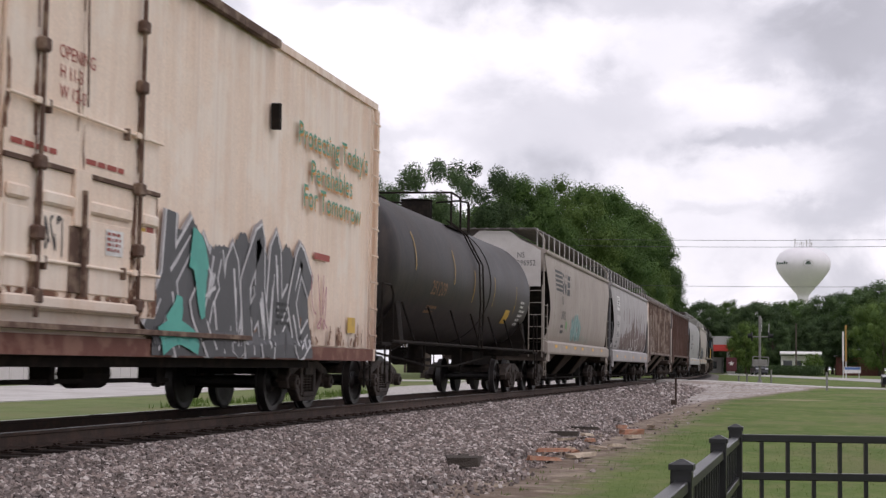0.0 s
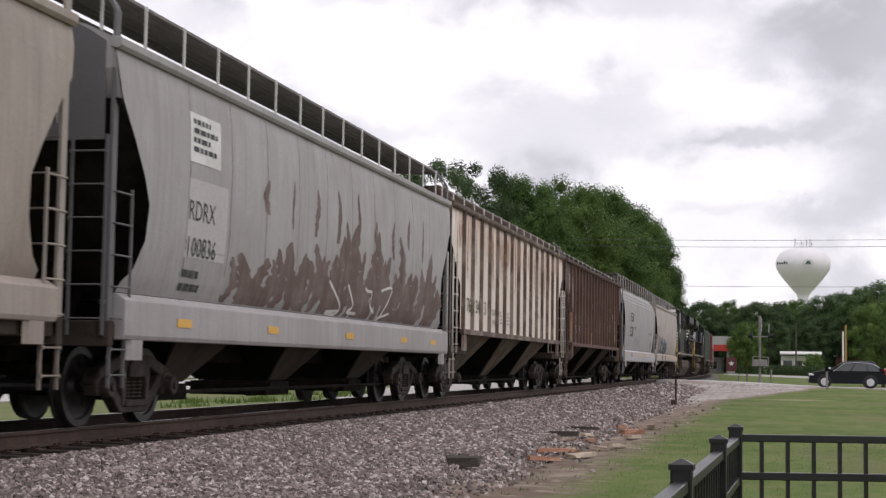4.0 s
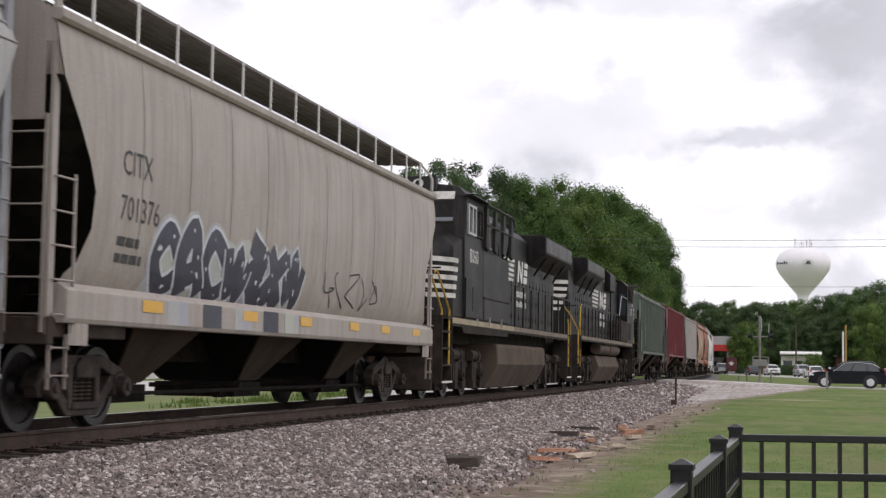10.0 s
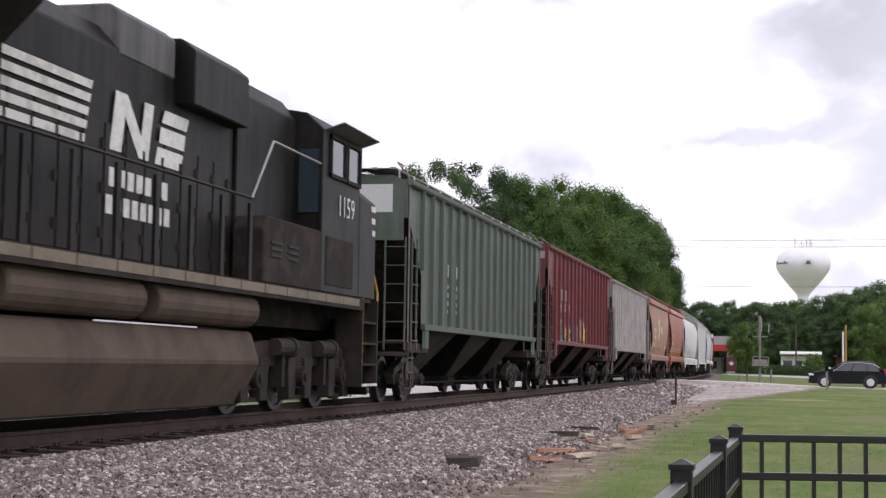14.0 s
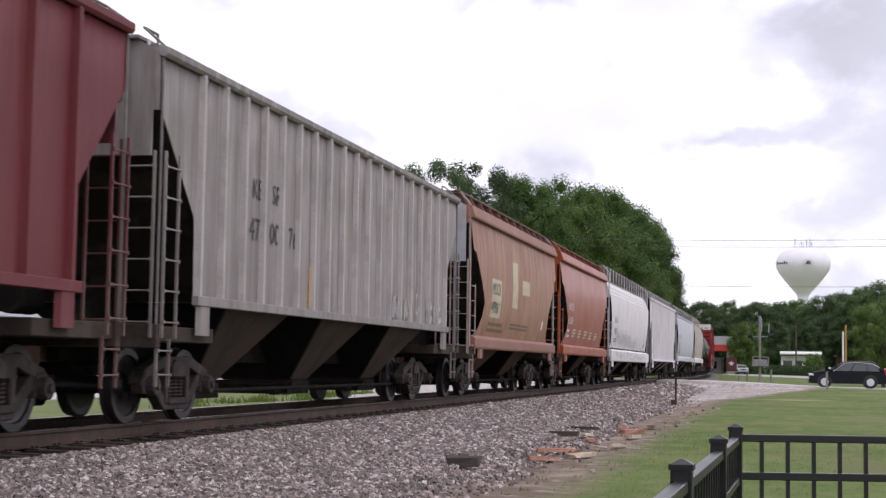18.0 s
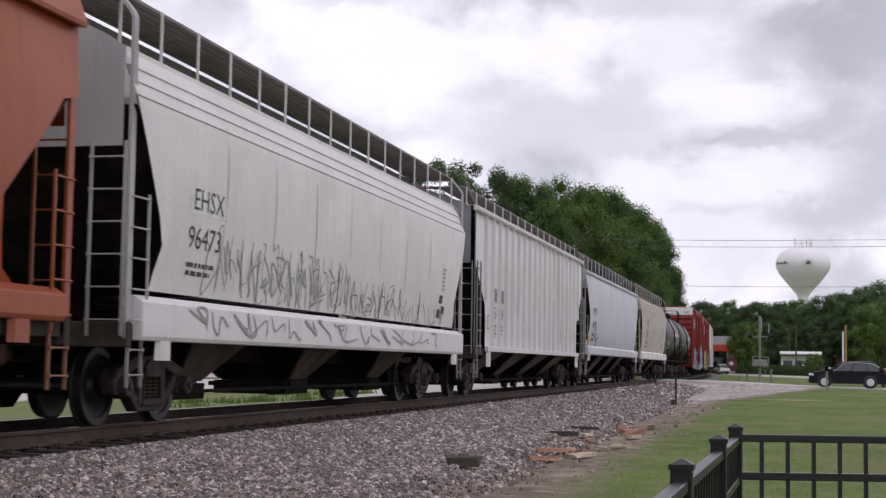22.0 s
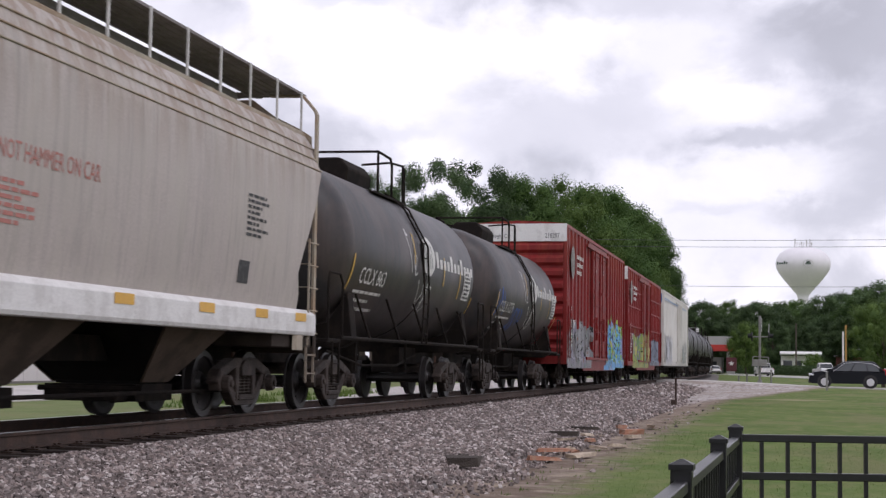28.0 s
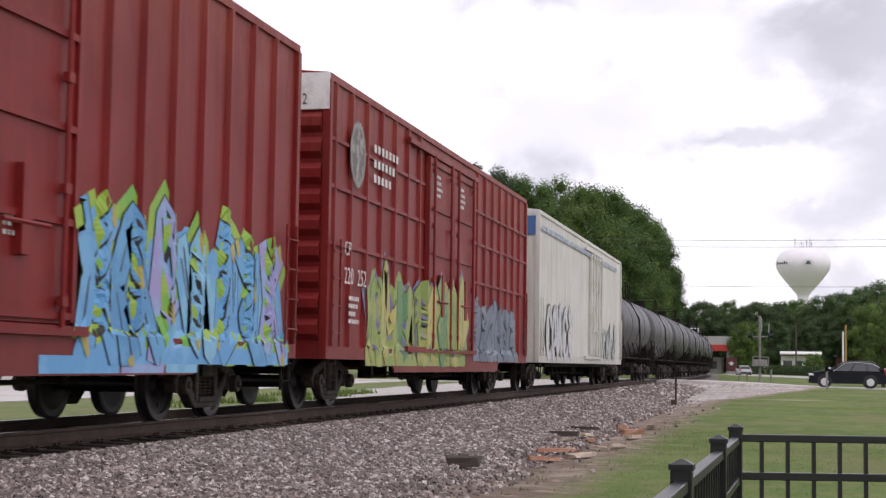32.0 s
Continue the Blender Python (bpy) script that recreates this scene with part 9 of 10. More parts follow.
m_leaf_dark = leaf_material("leaf_dark_green", (0.044, 0.078, 0.036), (0.108, 0.162, 0.068))


def tree_meshes(seed, height, radius, leaves, leaf, low=0.28, open_crown=0.0, material=None):
    """Trunk with limbs, and a crown of leaf clumps set along the limbs with gaps between."""
    r = random.Random(seed)
    bm = B()
    tips = []
    top = height * 0.62
    rings, seg = [], 8
    lean = (r.uniform(-0.4, 0.4), r.uniform(-0.4, 0.4))
    for k in range(7):
        t = k / 6
        q = height * 0.024 * (1 - 0.72 * t) * (1.35 if k == 0 else 1)
        rings.append([(lean[0] * t * t + q * math.cos(2 * math.pi * i / seg), lean[1] * t * t + q * math.sin(2 * math.pi * i / seg), top * t) for i in range(seg)])
    ring_loft(bm, rings)
    for k in range(11):
        t = r.uniform(low + 0.02, 0.62) / 0.62
        a = 2.4 * k + r.uniform(-0.4, 0.4)
        b = Vector((lean[0] * t * t, lean[1] * t * t, top * t))
        reach = radius * r.uniform(0.55, 0.95) * (1.0 - 0.25 * t)
        e = b + Vector((math.cos(a) * reach, math.sin(a) * reach, height * r.uniform(0.08, 0.24)))
        mid = (b + e) / 2 + Vector((0, 0, height * 0.03))
        rod(bm, b, mid, height * 0.010, 6, height * 0.007)
        rod(bm, mid, e, height * 0.007, 6, height * 0.003)
        tips += [mid, e, (mid + e) / 2]
    trunk = as_mesh("trunk", bm, m_bark, 0, True)
    clumps = []
    zc, zr = height * (1 + low) / 2, height * (1 - low) / 2
    for k in range(84 if not open_crown else 60):
        u, a = r.uniform(-1, 1), r.uniform(0, 6.283)
        w = math.sqrt(1 - u * u) * (0.66 + 0.34 * r.random())
        squash = 0.90 if u > 0 else 0.85
        clumps.append((Vector((math.cos(a) * w * radius, math.sin(a) * w * radius, zc + u * zr * squash)), radius * (r.uniform(0.15, 0.30) if not open_crown else r.uniform(0.13, 0.25))))
    clumps += [(p + Vector((0, 0, 0.3)), radius * r.uniform(0.20, 0.34)) for p in tips]
    if open_crown:
        clumps = [c for c in clumps if r.random() > open_crown]
    V, F = [], []
    for c, q in clumps if not open_crown else ():
        # the shaded heart of each spray
        i = len(V)
        for x, y, z in ((0, 0, 1), (0.9, 0, 0.4), (0.28, 0.85, 0.4), (-0.72, 0.53, 0.4), (-0.72, -0.53, 0.4), (0.28, -0.85, 0.4), (0.72, 0.53, -0.4), (-0.28, 0.85, -0.4), (-0.9, 0, -0.4), (-0.28, -0.85, -0.4), (0.72, -0.53, -0.4), (0, 0, -1)):
            V.append(tuple(c + Vector((x, y, z)) * q * r.uniform(0.30, 0.50)))
        for a in range(5):
            b = (a + 1) % 5
            F += [(i, i + 1 + a, i + 1 + b), (i + 1 + a, i + 6 + a, i + 1 + b), (i + 1 + b, i + 6 + a, i + 6 + b), (i + 11, i + 6 + b, i + 6 + a)]
    g = np.random.default_rng(seed)
    sizes = np.array([q for _, q in clumps])
    which = g.choice(len(clumps), leaves, p=sizes ** 2 / (sizes ** 2).sum())
    d = g.normal(0, 1, (leaves, 3)) * (1, 1, 0.85)
    d /= np.linalg.norm(d, axis=1, keepdims=True)
    p = np.array([tuple(c) for c, _ in clumps])[which] + d * (sizes[which] * (0.38 + 0.62 * g.random(leaves) ** 0.6) * (1 + 0.06 * g.normal(0, 1, leaves)))[:, None]
    nrm = d + g.uniform(-0.55, 0.55, (leaves, 3)) + (0, 0, 0.2)
    nrm /= np.linalg.norm(nrm, axis=1, keepdims=True)
    u = np.cross(nrm, g.normal(0, 1, (leaves, 3)))
    u /= np.linalg.norm(u, axis=1, keepdims=True)
    w = np.cross(nrm, u)
    size = (leaf * g.uniform(0.6, 1.35, leaves))[:, None]
    quads = np.stack((p - u * size, p + w * size * 0.62, p + u * size, p - w * size * 0.62), 1).reshape(-1, 3)
    first = len(V)
    me = bpy.data.meshes.new("crown")
    me.from_pydata(V + quads.tolist(), [], F + (first + np.arange(4 * leaves).reshape(-1, 4)).tolist())
    me.materials.append(material or m_leaf)
    return trunk, me


def plant(kind, x, y, top, label, group, turn=0.0, wide=1.0):
    """A tree of a kind (its meshes and their height), grown to reach that height above the rails."""
    trunk, crown, h = kind
    z = ground_z(x, y)
    k = (top - z) / h
    ob = thing("tree", label, "tree", group, at=Matrix.Translation((x, y, z)) @ Matrix.Rotation(turn, 4, "Z") @ Matrix.Diagonal((k * wide, k * wide, k, 1)))
    part("trunk", trunk, None, ob)
    part("crown", crown, None, ob)
    return ob


OAK = [(*tree_meshes(21 + k, 18, 5.4, 70000, 0.100, 0.16, 0.0, m_leaf if k != 1 else m_leaf_light), 18) for k in range(3)]
OPEN = (*tree_meshes(31, 18, 4.9, 76000, 0.090, 0.30, 0.04, m_leaf_dark), 18)
FAR = [(*tree_meshes(41 + k, 14, 4.8, 34000, 0.130, 0.06, 0.0, m_leaf_dark if k != 2 else m_leaf), 14) for k in range(3)]
_g = "trees behind the tracks"
for _i, (_x, _y, _t, _k, _w) in enumerate((
        (116.8, 27.6, 17.2, -1, 0.85), (123.5, 25.1, 17.9, -1, 0.85), (112.2, 30.7, 15.4, -1, 0.8), (131.0, 25.5, 14.6, 0, 0.9), (147.8, 25.1, 19.2, 0, 0.95), (163.3, 23.4, 21.2, 1, 0.95),
        (178.7, 21.9, 22.4, 2, 0.95), (198.9, 21.2, 23.0, 0, 0.95), (229.1, 22.9, 24.0, 1, 0.90), (255.0, 23.2, 24.8, 0, 0.88), (266.0, 23.2, 22.4, 2, 0.90),
        (155.0, 30.0, 17.5, 2, 0.9), (139.0, 31.0, 15.5, 1, 0.9), (121.0, 34.0, 13.0, 2, 0.9), (188.0, 29.0, 19.0, 0, 0.9), (214.0, 27.0, 20.0, 2, 0.9), (170.0, 30.5, 15.0, 0, 0.9),
        (244.0, 21.8, 16.0, 1, 0.8), (190.0, 18.6, 14.0, 1, 0.7), (216.0, 18.8, 14.0, 0, 0.7), (168.0, 19.5, 12.0, 2, 0.7))):
    plant(OPEN if _k < 0 else OAK[_k], _x, _y, _t, "tall open-crowned broadleaf tree behind the tracks" if _k < 0 else "dense leafy green tree beside the railway", _g, _i * 1.7, _w)
_g = "distant trees"
for _i, (_x, _y, _t) in enumerate((
        (318, 22.5, 12.5), (312, 16.0, 14.0), (322, 10.5, 15.0), (300, 5.4, 13.0), (312, 1.0, 13.4), (335, -3.5, 15.8), (322, -8.2, 16.0), (332, -12.0, 16.8), (312, -15.6, 17.4), (300, -20.2, 18.0),
        (330, 22.0, 14.0), (345, 14.0, 15.0), (345, 5.0, 15.4), (350, -16.0, 16.0), (330, -22.0, 18.0), (300, -27.0, 18.0), (318, 5.5, 14.2), (340, 0.0, 15.6), (298, -11.5, 11.0),
        (296, -5.0, 9.0), (292, -17.0, 12.0), (302, -24.0, 13.0), (305, 27.0, 13.0), (330, 30.0, 14.0), (372, 27, 12), (366, 22, 12), (374, 17, 12.5), (368, 12, 12), (376, 7, 12.5), (370, 2.5, 12), (375, -2, 12.5), (368, -6.5, 12), (376, -11, 12.5), (370, -15.5, 13), (376, -20, 13), (368, -25, 13))):
    plant(FAR[_i % 3], _x, _y, _t, "distant dark green broadleaf tree", _g, _i * 2.1, 1.0 + 0.25 * (_i % 2))
_yard = (*tree_meshes(51, 7, 3.6, 24000, 0.055, 0.22, 0.0, m_leaf_light), 7)
_bush = (*tree_meshes(53, 7, 3.8, 18000, 0.085, 0.05, 0.0, m_leaf_light), 7)
plant(_bush, 277.0, 6.9, 9.0, "pale green rounded tree behind the hedge", "roadside trees", 1.0, 0.62)
plant(FAR[0], 291.0, 2.2, 9.8, "distant dark green broadleaf tree", "distant trees", 3.0)
plant(_bush, 262.0, -4.4, 3.4, "small round green bush before the shop", "roadside trees", 2.0, 0.9)
plant(_yard, 108.0, -6.5, 5.4, "low spreading light green tree beyond the side road", "roadside trees", 0.4, 0.85)


def hedge(x0, y0, x1, y1, height, n, seed):
    r = random.Random(seed)
    V, F = [], []
    d = Vector((x1 - x0, y1 - y0, 0))
    for _ in range(n):
        t = r.random()
        c = Vector((x0, y0, -0.35)) + d * t + Vector((r.uniform(-0.8, 0.8), r.uniform(-0.7, 0.7), r.uniform(0.05, 1.0) ** 0.8 * height * (0.85 + 0.15 * math.sin(t * 40))))
        m = Euler((r.uniform(0, 6), r.uniform(0, 6), r.uniform(0, 6))).to_matrix()
        s = r.uniform(0.07, 0.15)
        i = len(V)
        V += [c + m @ Vector(q) for q in ((-s, 0, 0), (0, s * 0.6, 0), (s, 0, 0), (0, -s * 0.6, 0))]
        F.append((i, i + 1, i + 2, i + 3))
    me = bpy.data.meshes.new("hedge")
    me.from_pydata([tuple(v) for v in V], [], F)
    me.materials.append(m_leaf_dark)
    tagged(new("hedge", me), "clipped dark green hedge along the highway", "hedge", "hedges along the highway")


hedge(318, 12.6, 270, 4.3, 1.9, 9000, 1)
hedge(262, 2.8, 236, -5.2, 1.7, 8000, 2)

# ---- water tower ----
m_tower = surface("white_tank_paint", (0.89, 0.865, 0.89), 0.40, streak=(0.74, 0.72, 0.745), streak_amount=0.4, spots=(0.84, 0.815, 0.845), spot_scale=0.2)
tower = thing("water_tower", "white spheroid water tower on a single column", "water tower", at=pose(440, -4.9, -0.5))
bm = B()
_seg = 40
_prof = [(2.3, 0.0), (1.75, 1.5), (1.55, 17.5), (1.5, 21.3), (1.75, 22.2), (3.3, 24.0), (5.2, 26.2), (6.7, 28.2), (7.45, 29.7), (7.65, 30.9), (7.35, 32.4), (6.4, 33.8), (4.7, 34.9), (2.6, 35.5), (0.3, 35.65)]
ring_loft(bm, [[(q * math.cos(2 * math.pi * i / _seg), q * math.sin(2 * math.pi * i / _seg), z) for i in range(_seg)] for q, z in _prof])
part("tank", bm, m_tower, tower, smooth=True)
bm = B()
for _i in range(16):
    _a, _b2 = 2 * math.pi * _i / 16, 2 * math.pi * (_i + 1) / 16
    rod(bm, (2.4 * math.cos(_a), 2.4 * math.sin(_a), 36.7), (2.4 * math.cos(_b2), 2.4 * math.sin(_b2), 36.7), 0.06, 5)
    rod(bm, (2.4 * math.cos(_a), 2.4 * math.sin(_a), 35.4), (2.4 * math.cos(_a), 2.4 * math.sin(_a), 36.7), 0.05, 5)
part("roof_railing", bm, m_bracket, tower)
for _y, _h in ((2.2, 2.4), (0.4, 1.6), (-1.0, 2.0), (-1.9, 2.2), (-2.4, 1.4)):
    bm = B()
    rod(bm, (0, _y, 35.4), (0, _y, 35.6 + _h), 0.09, 6)
    box(bm, -0.12, 0.12, _y - 0.16, _y + 0.16, 35.6 + _h * 0.5, 35.6 + _h)
    part("antenna", bm, m_bracket, tower)
# round emblem and a short name, as plain shapes on the tank's face
m_emblem = surface("dark_green_paint", (0.06, 0.10, 0.08), 0.6)
bm = B()
for _i in range(18):
    _a, _b2 = 2 * math.pi * _i / 18, 2 * math.pi * (_i + 1) / 18
    v = [bm.verts.new((-math.sqrt(max(0.1, 7.67 ** 2 - (-1.3 + q * math.cos(t)) ** 2)) * 1.0 - 0.02, -1.3 + q * math.cos(t), 30.5 + q * 0.8 * math.sin(t))) for q, t in ((1.45, _a), (1.45, _b2), (1.25, _b2), (1.25, _a))]
    bm.faces.new(v)
part("emblem_ring", bm, m_bracket, tower)
bm = B()
for _k in range(3):
    _y0 = -1.3
    v = [bm.verts.new((-math.sqrt(7.68 ** 2 - (_y0 + dy) ** 2) - 0.03, _y0 + dy, 30.3 + 0.35 * _k + dz)) for dy, dz in ((-0.8 + 0.15 * _k, 0), (0.8 - 0.15 * _k, 0), (0.8 - 0.15 * _k, 0.25), (-0.8 + 0.15 * _k, 0.25))]
    bm.faces.new(v)
part("emblem", bm, m_emblem, tower)
for _k in range(5):
    bm = B()
    _y0 = 7.0 - 0.62 * _k
    v = [bm.verts.new((-math.sqrt(max(0.2, 7.68 ** 2 - (_y0 + dy) ** 2)) - 0.03, _y0 + dy, 30.5 + dz)) for dy, dz in ((0.22, 0), (-0.22, 0), (-0.22, 0.8 if _k in (0, 3) else 0.5), (0.22, 0.8 if _k in (0, 3) else 0.5))]
    bm.faces.new(v)
    part("name_bar", bm, m_emblem, tower)

# ---- roadside buildings ----
m_stucco = surface("grey_stucco", (0.42, 0.41, 0.40), 0.8)
m_red_band = surface("red_fascia", (0.50, 0.045, 0.035), 0.45)
m_maroon = surface("dark_maroon", (0.10, 0.022, 0.028), 0.5)
gas = thing("filling_station", "grey filling station canopy with a red fascia band", "building", at=pose(300, 16.0, -0.4))
bm = B()
box(bm, -4, 6, -6.2, 4, 5.6, 7.2)
part("canopy", bm, m_stucco, gas)
bm = B()
box(bm, -4.06, 6.06, -6.26, 4.06, 4.4, 5.6)
part("fascia", bm, m_red_band, gas)
for _x, _y in ((-3, -5.3), (-3, 0.0), (4, -5.3), (4, 0.0)):
    bm = B()
    box(bm, _x - 0.3, _x + 0.3, _y - 0.3, _y + 0.3, 0, 4.4)
    part("column", bm, m_stucco, gas)
bm = B()
box(bm, 0, 8, -4, 4, 0, 3.2)
part("kiosk", bm, m_stucco, gas)
bm = B()
box(bm, -0.1, 0.02, -3, 3, 1.0, 2.4)
part("window", bm, m_glass, gas)
for _y in (0.9, 2.1):
    bm = B()
    box(bm, -0.3, 0.3, _y - 0.45, _y + 0.45, 7.9, 8.9)
    rod(bm, (0, _y, 7.2), (0, _y, 7.9), 0.08, 6)
    part("roof_unit", bm, m_white, gas)
sign = thing("road_sign", "dark maroon square sign with a pale star", "sign", at=pose(262, 8.9, -0.35))
bm = B()
box(bm, -0.2, 0.2, -0.85, 0.85, 0.6, 2.9)
part("panel", bm, m_maroon, sign, bevel=0.03)
bm = B()
_pts = [(-0.21, (0.5 if k % 2 == 0 else 0.2) * math.sin(k * math.pi / 5), 1.9 + (0.5 if k % 2 == 0 else 0.2) * math.cos(k * math.pi / 5)) for k in range(10)]
bm.faces.new([bm.verts.new(p_) for p_ in _pts])
part("star", bm, m_white, sign)
bm = B()
box(bm, -0.1, 0.1, -0.6, 0.6, 0.0, 0.62)
part("base", bm, m_stucco, sign)
shop = thing("shop", "low white shop with a pale awning and red panels", "building", at=pose(287, -2.6, -0.4))
bm = B()
box(bm, 0, 9, -3.6, 3.4, 0, 3.6)
part("wall", bm, m_white, shop)
bm = B()
prism(bm, [(-1.6, 3.75), (0.2, 4.2), (9.2, 4.2), (9.2, 4.35), (0.2, 4.4), (-1.7, 3.95)], "y", -3.9, 3.6)
part("awning", bm, m_white, shop)
for _y, _w, _m in ((2.2, 1.6, m_glass), (0.2, 1.2, m_glass), (-1.8, 1.0, m_red_band)):
    bm = B()
    box(bm, -0.05, 0.02, _y - _w / 2, _y + _w / 2, 0.8, 2.7)
    part("window" if _m is m_glass else "door", bm, _m, shop)
brick_house = thing("brick_building", "dark brick building half hidden by trees", "building", at=pose(296, -13.5, -0.4))
bm = B()
box(bm, 0, 9, -4.2, 4.2, 0, 3.6)
part("wall", bm, surface("dark_brick", (0.14, 0.05, 0.04), 0.85, spots=(0.2, 0.09, 0.07), spot_scale=3), brick_house)
bm = B()
prism(bm, [(-4.6, 3.55), (0, 5.0), (4.6, 3.55), (4.6, 3.75), (0, 5.2), (-4.6, 3.75)], "x", -0.4, 9.4)
part("roof", bm, m_shed_roof, brick_house)
for _y, _h, _m, _l in ((-7.15, 6.0, m_white, "slim white pole sign"), (-7.50, 6.8, surface("faded_orange_panel", (0.42, 0.24, 0.06), 0.6), "slim orange pole sign")):
    ob = thing("pole_sign", _l + " by the highway", "sign", "pole signs", at=pose(200, _y, -0.35))
    bm = B()
    box(bm, -0.08, 0.08, -0.11, 0.11, 2.2, _h)
    part("panel", bm, _m, ob)
    bm = B()
    rod(bm, (0, 0, 0), (0, 0, 2.2), 0.07, 8)
    part("post", bm, m_bracket, ob)
ob = thing("billboard", "small blue and white roadside sign board", "sign", at=pose(198, -8.2, -0.35))
bm = B()
box(bm, -0.06, 0.06, -1.0, 1.0, 0.7, 1.5)
part("panel", bm, m_white, ob)
bm = B()
box(bm, -0.075, -0.06, -0.95, 0.95, 1.15, 1.45)
part("heading", bm, surface("sign_blue", (0.08, 0.16, 0.4), 0.5), ob)
for _y in (-0.8, 0.8):
    bm = B()
    rod(bm, (0, _y, 0), (0, _y, 0.7), 0.05, 6)
    part("post", bm, m_bracket, ob)

# ---- level crossing signal ----
m_mast = surface("weathered_aluminium", (0.25, 0.245, 0.23), 0.6, 0.1, spots=(0.17, 0.16, 0.15), spot_scale=3)
sig = thing("crossing_signal", "grey level crossing signal mast with flashing-light heads", "railroad signal", at=pose(107.0, 1.72, ground_z(107.0, 1.72)))
bm = B()
rod(bm, (0, 0, 0.05), (0, 0, 4.75), 0.085, 10)
part("mast", bm, m_mast, sig)
bm = B()
rod(bm, (0, 0, 0), (0, 0, 0.35), 0.24, 12, 0.12)
part("base", bm, m_mast, sig)
bm = B()
rod(bm, (0, -0.62, 3.30), (0, 0.55, 3.30), 0.04, 8)
part("cross_arm", bm, m_mast, sig)
for _y in (-0.62, 0.52):
    for _x in (-0.36, 0.36):
        bm = B()
        rod(bm, (_x, _y - 0.04, 3.32), (_x, _y + 0.04, 3.32), 0.30, 16)
        rod(bm, (_x, _y - 0.28 * (1 if _y < 0 else -1), 3.36), (_x, _y, 3.36), 0.14, 12)
        part("light_head", bm, m_dark, sig)
for _k in (-1, 1):
    bm = B()
    tbox(bm, Matrix.Translation((0.0, -0.13 - 0.01 * _k, 4.1)) @ Euler((0, radians(45 * _k), 0)).to_matrix().to_4x4(), 1.2, 0.02, 0.16)
    part("crossbuck_blade", bm, m_bracket, sig)
bm = B()
box(bm, -0.3, 0.3, -0.5, 0.5, 1.35, 1.75)
box(bm, -0.34, 0.34, -0.55, 0.55, 1.28, 1.35)
part("gate_mechanism", bm, m_mast, sig, bevel=0.02)
bm = B()
pipe(bm, [(-0.2, -0.55, 1.3), (-0.2, -0.6, 1.9), (-0.2, 0.45, 1.95), (-0.2, 0.5, 1.3)], 0.035, 6)
part("guard_hoop", bm, m_mast, sig)
bm = B()
rod(bm, (0.0, -0.60, 3.3), (0.0, -0.62, 4.2), 0.025, 6)
part("finial_rod", bm, m_bracket, sig)
for _x, _y, _h in ((107.6, 2.6, 0.8), (106.4, 0.95, 1.0), (109.0, 3.2, 0.55)):
    bm = B()
    rod(bm, (0, 0, -0.1), (0, 0, _h), 0.06, 8)
    rod(bm, (0, 0, _h), (0, 0, _h + 0.04), 0.07, 8)
    solid("bollard", bm, m_mast, "short grey steel bollard by the signal", "bollard", "bollards at the crossing", at=pose(_x, _y, ground_z(_x, _y)))
ob = thing("marker_post", "white plastic marker post beside the road", "post", at=pose(86.5, -2.22, ground_z(86.5, -2.22)))
bm = B()
box(bm, -0.04, 0.04, -0.055, 0.055, -0.1, 1.0)
part("post", bm, m_mast, ob, bevel=0.01)
ob = thing("rusty_post", "thin rusty steel post at the edge of the ballast", "post", at=pose(53.0, 3.68, ground_z(53.0, 3.68)))
bm = B()
prism(bm, [(-0.035, -0.03), (0.035, -0.03), (0.035, -0.02), (0.006, -0.02), (0.006, 0.035), (-0.006, 0.035), (-0.006, -0.02), (-0.035, -0.02)], "z", -0.1, 0.98)
part("post", bm, m_rail_side, ob)
bm = B()
box(bm, -0.07, 0.07, 0.0, 0.16, -0.05, 0.24)
part("foot", bm, m_plate, ob, bevel=0.02)

ob = thing("utility_pole", "slim dark wooden roadside pole before the trees", "utility pole", "utility poles", at=pose(270, -1.8, -0.4))
bm = B()
rod(bm, (0, 0, -0.3), (0, 0, 9.0), 0.15, 8, 0.11)
part("shaft", bm, m_bark, ob)

# ---- overhead wires between poles beyond the view ----
m_wire = surface("dark_cable", (0.09, 0.09, 0.095), 0.6)
for _z0, _x0 in ((13.2, 150.0), (12.55, 150.0), (9.7, 169.0)):
    bm = B()
    _p = []
    for _i in range(21):
        _t = _i / 20
        _p.append((_x0, 42 - 84 * _t, _z0 + 0.8 * (2 * _t - 1) ** 2 - 0.05))
    ring_loft(bm, [[(x + 0.022 * math.cos(a), y, z + 0.022 * math.sin(a)) for a in (0, 1.257, 2.513, 3.770, 5.027)] for x, y, z in _p])
    solid("overhead_wire", bm, m_wire, "thin dark overhead cable across the highway", "cable", "overhead cables")
for _x, _y in ((150, 42.4), (150, -42.4), (169, 42.4), (169, -42.4)):
    ob = thing("utility_pole", "brown wooden utility pole", "utility pole", "utility poles", at=pose(_x, _y, ground_z(_x, _y)))
    bm = B()
    rod(bm, (0, 0, -0.3), (0, 0, 15.2), 0.17, 10, 0.11)
    part("shaft", bm, m_bark, ob)
    bm = B()
    box(bm, -1.1, 1.1, -0.08, 0.08, 14.2, 14.4)
    part("cross_arm", bm, m_bark, ob)

# ---- black iron fence by the tripod ----
fence = thing("iron_fence", "black powder-coated metal picket fence with pyramid-capped posts", "fence")
FT = 0.475


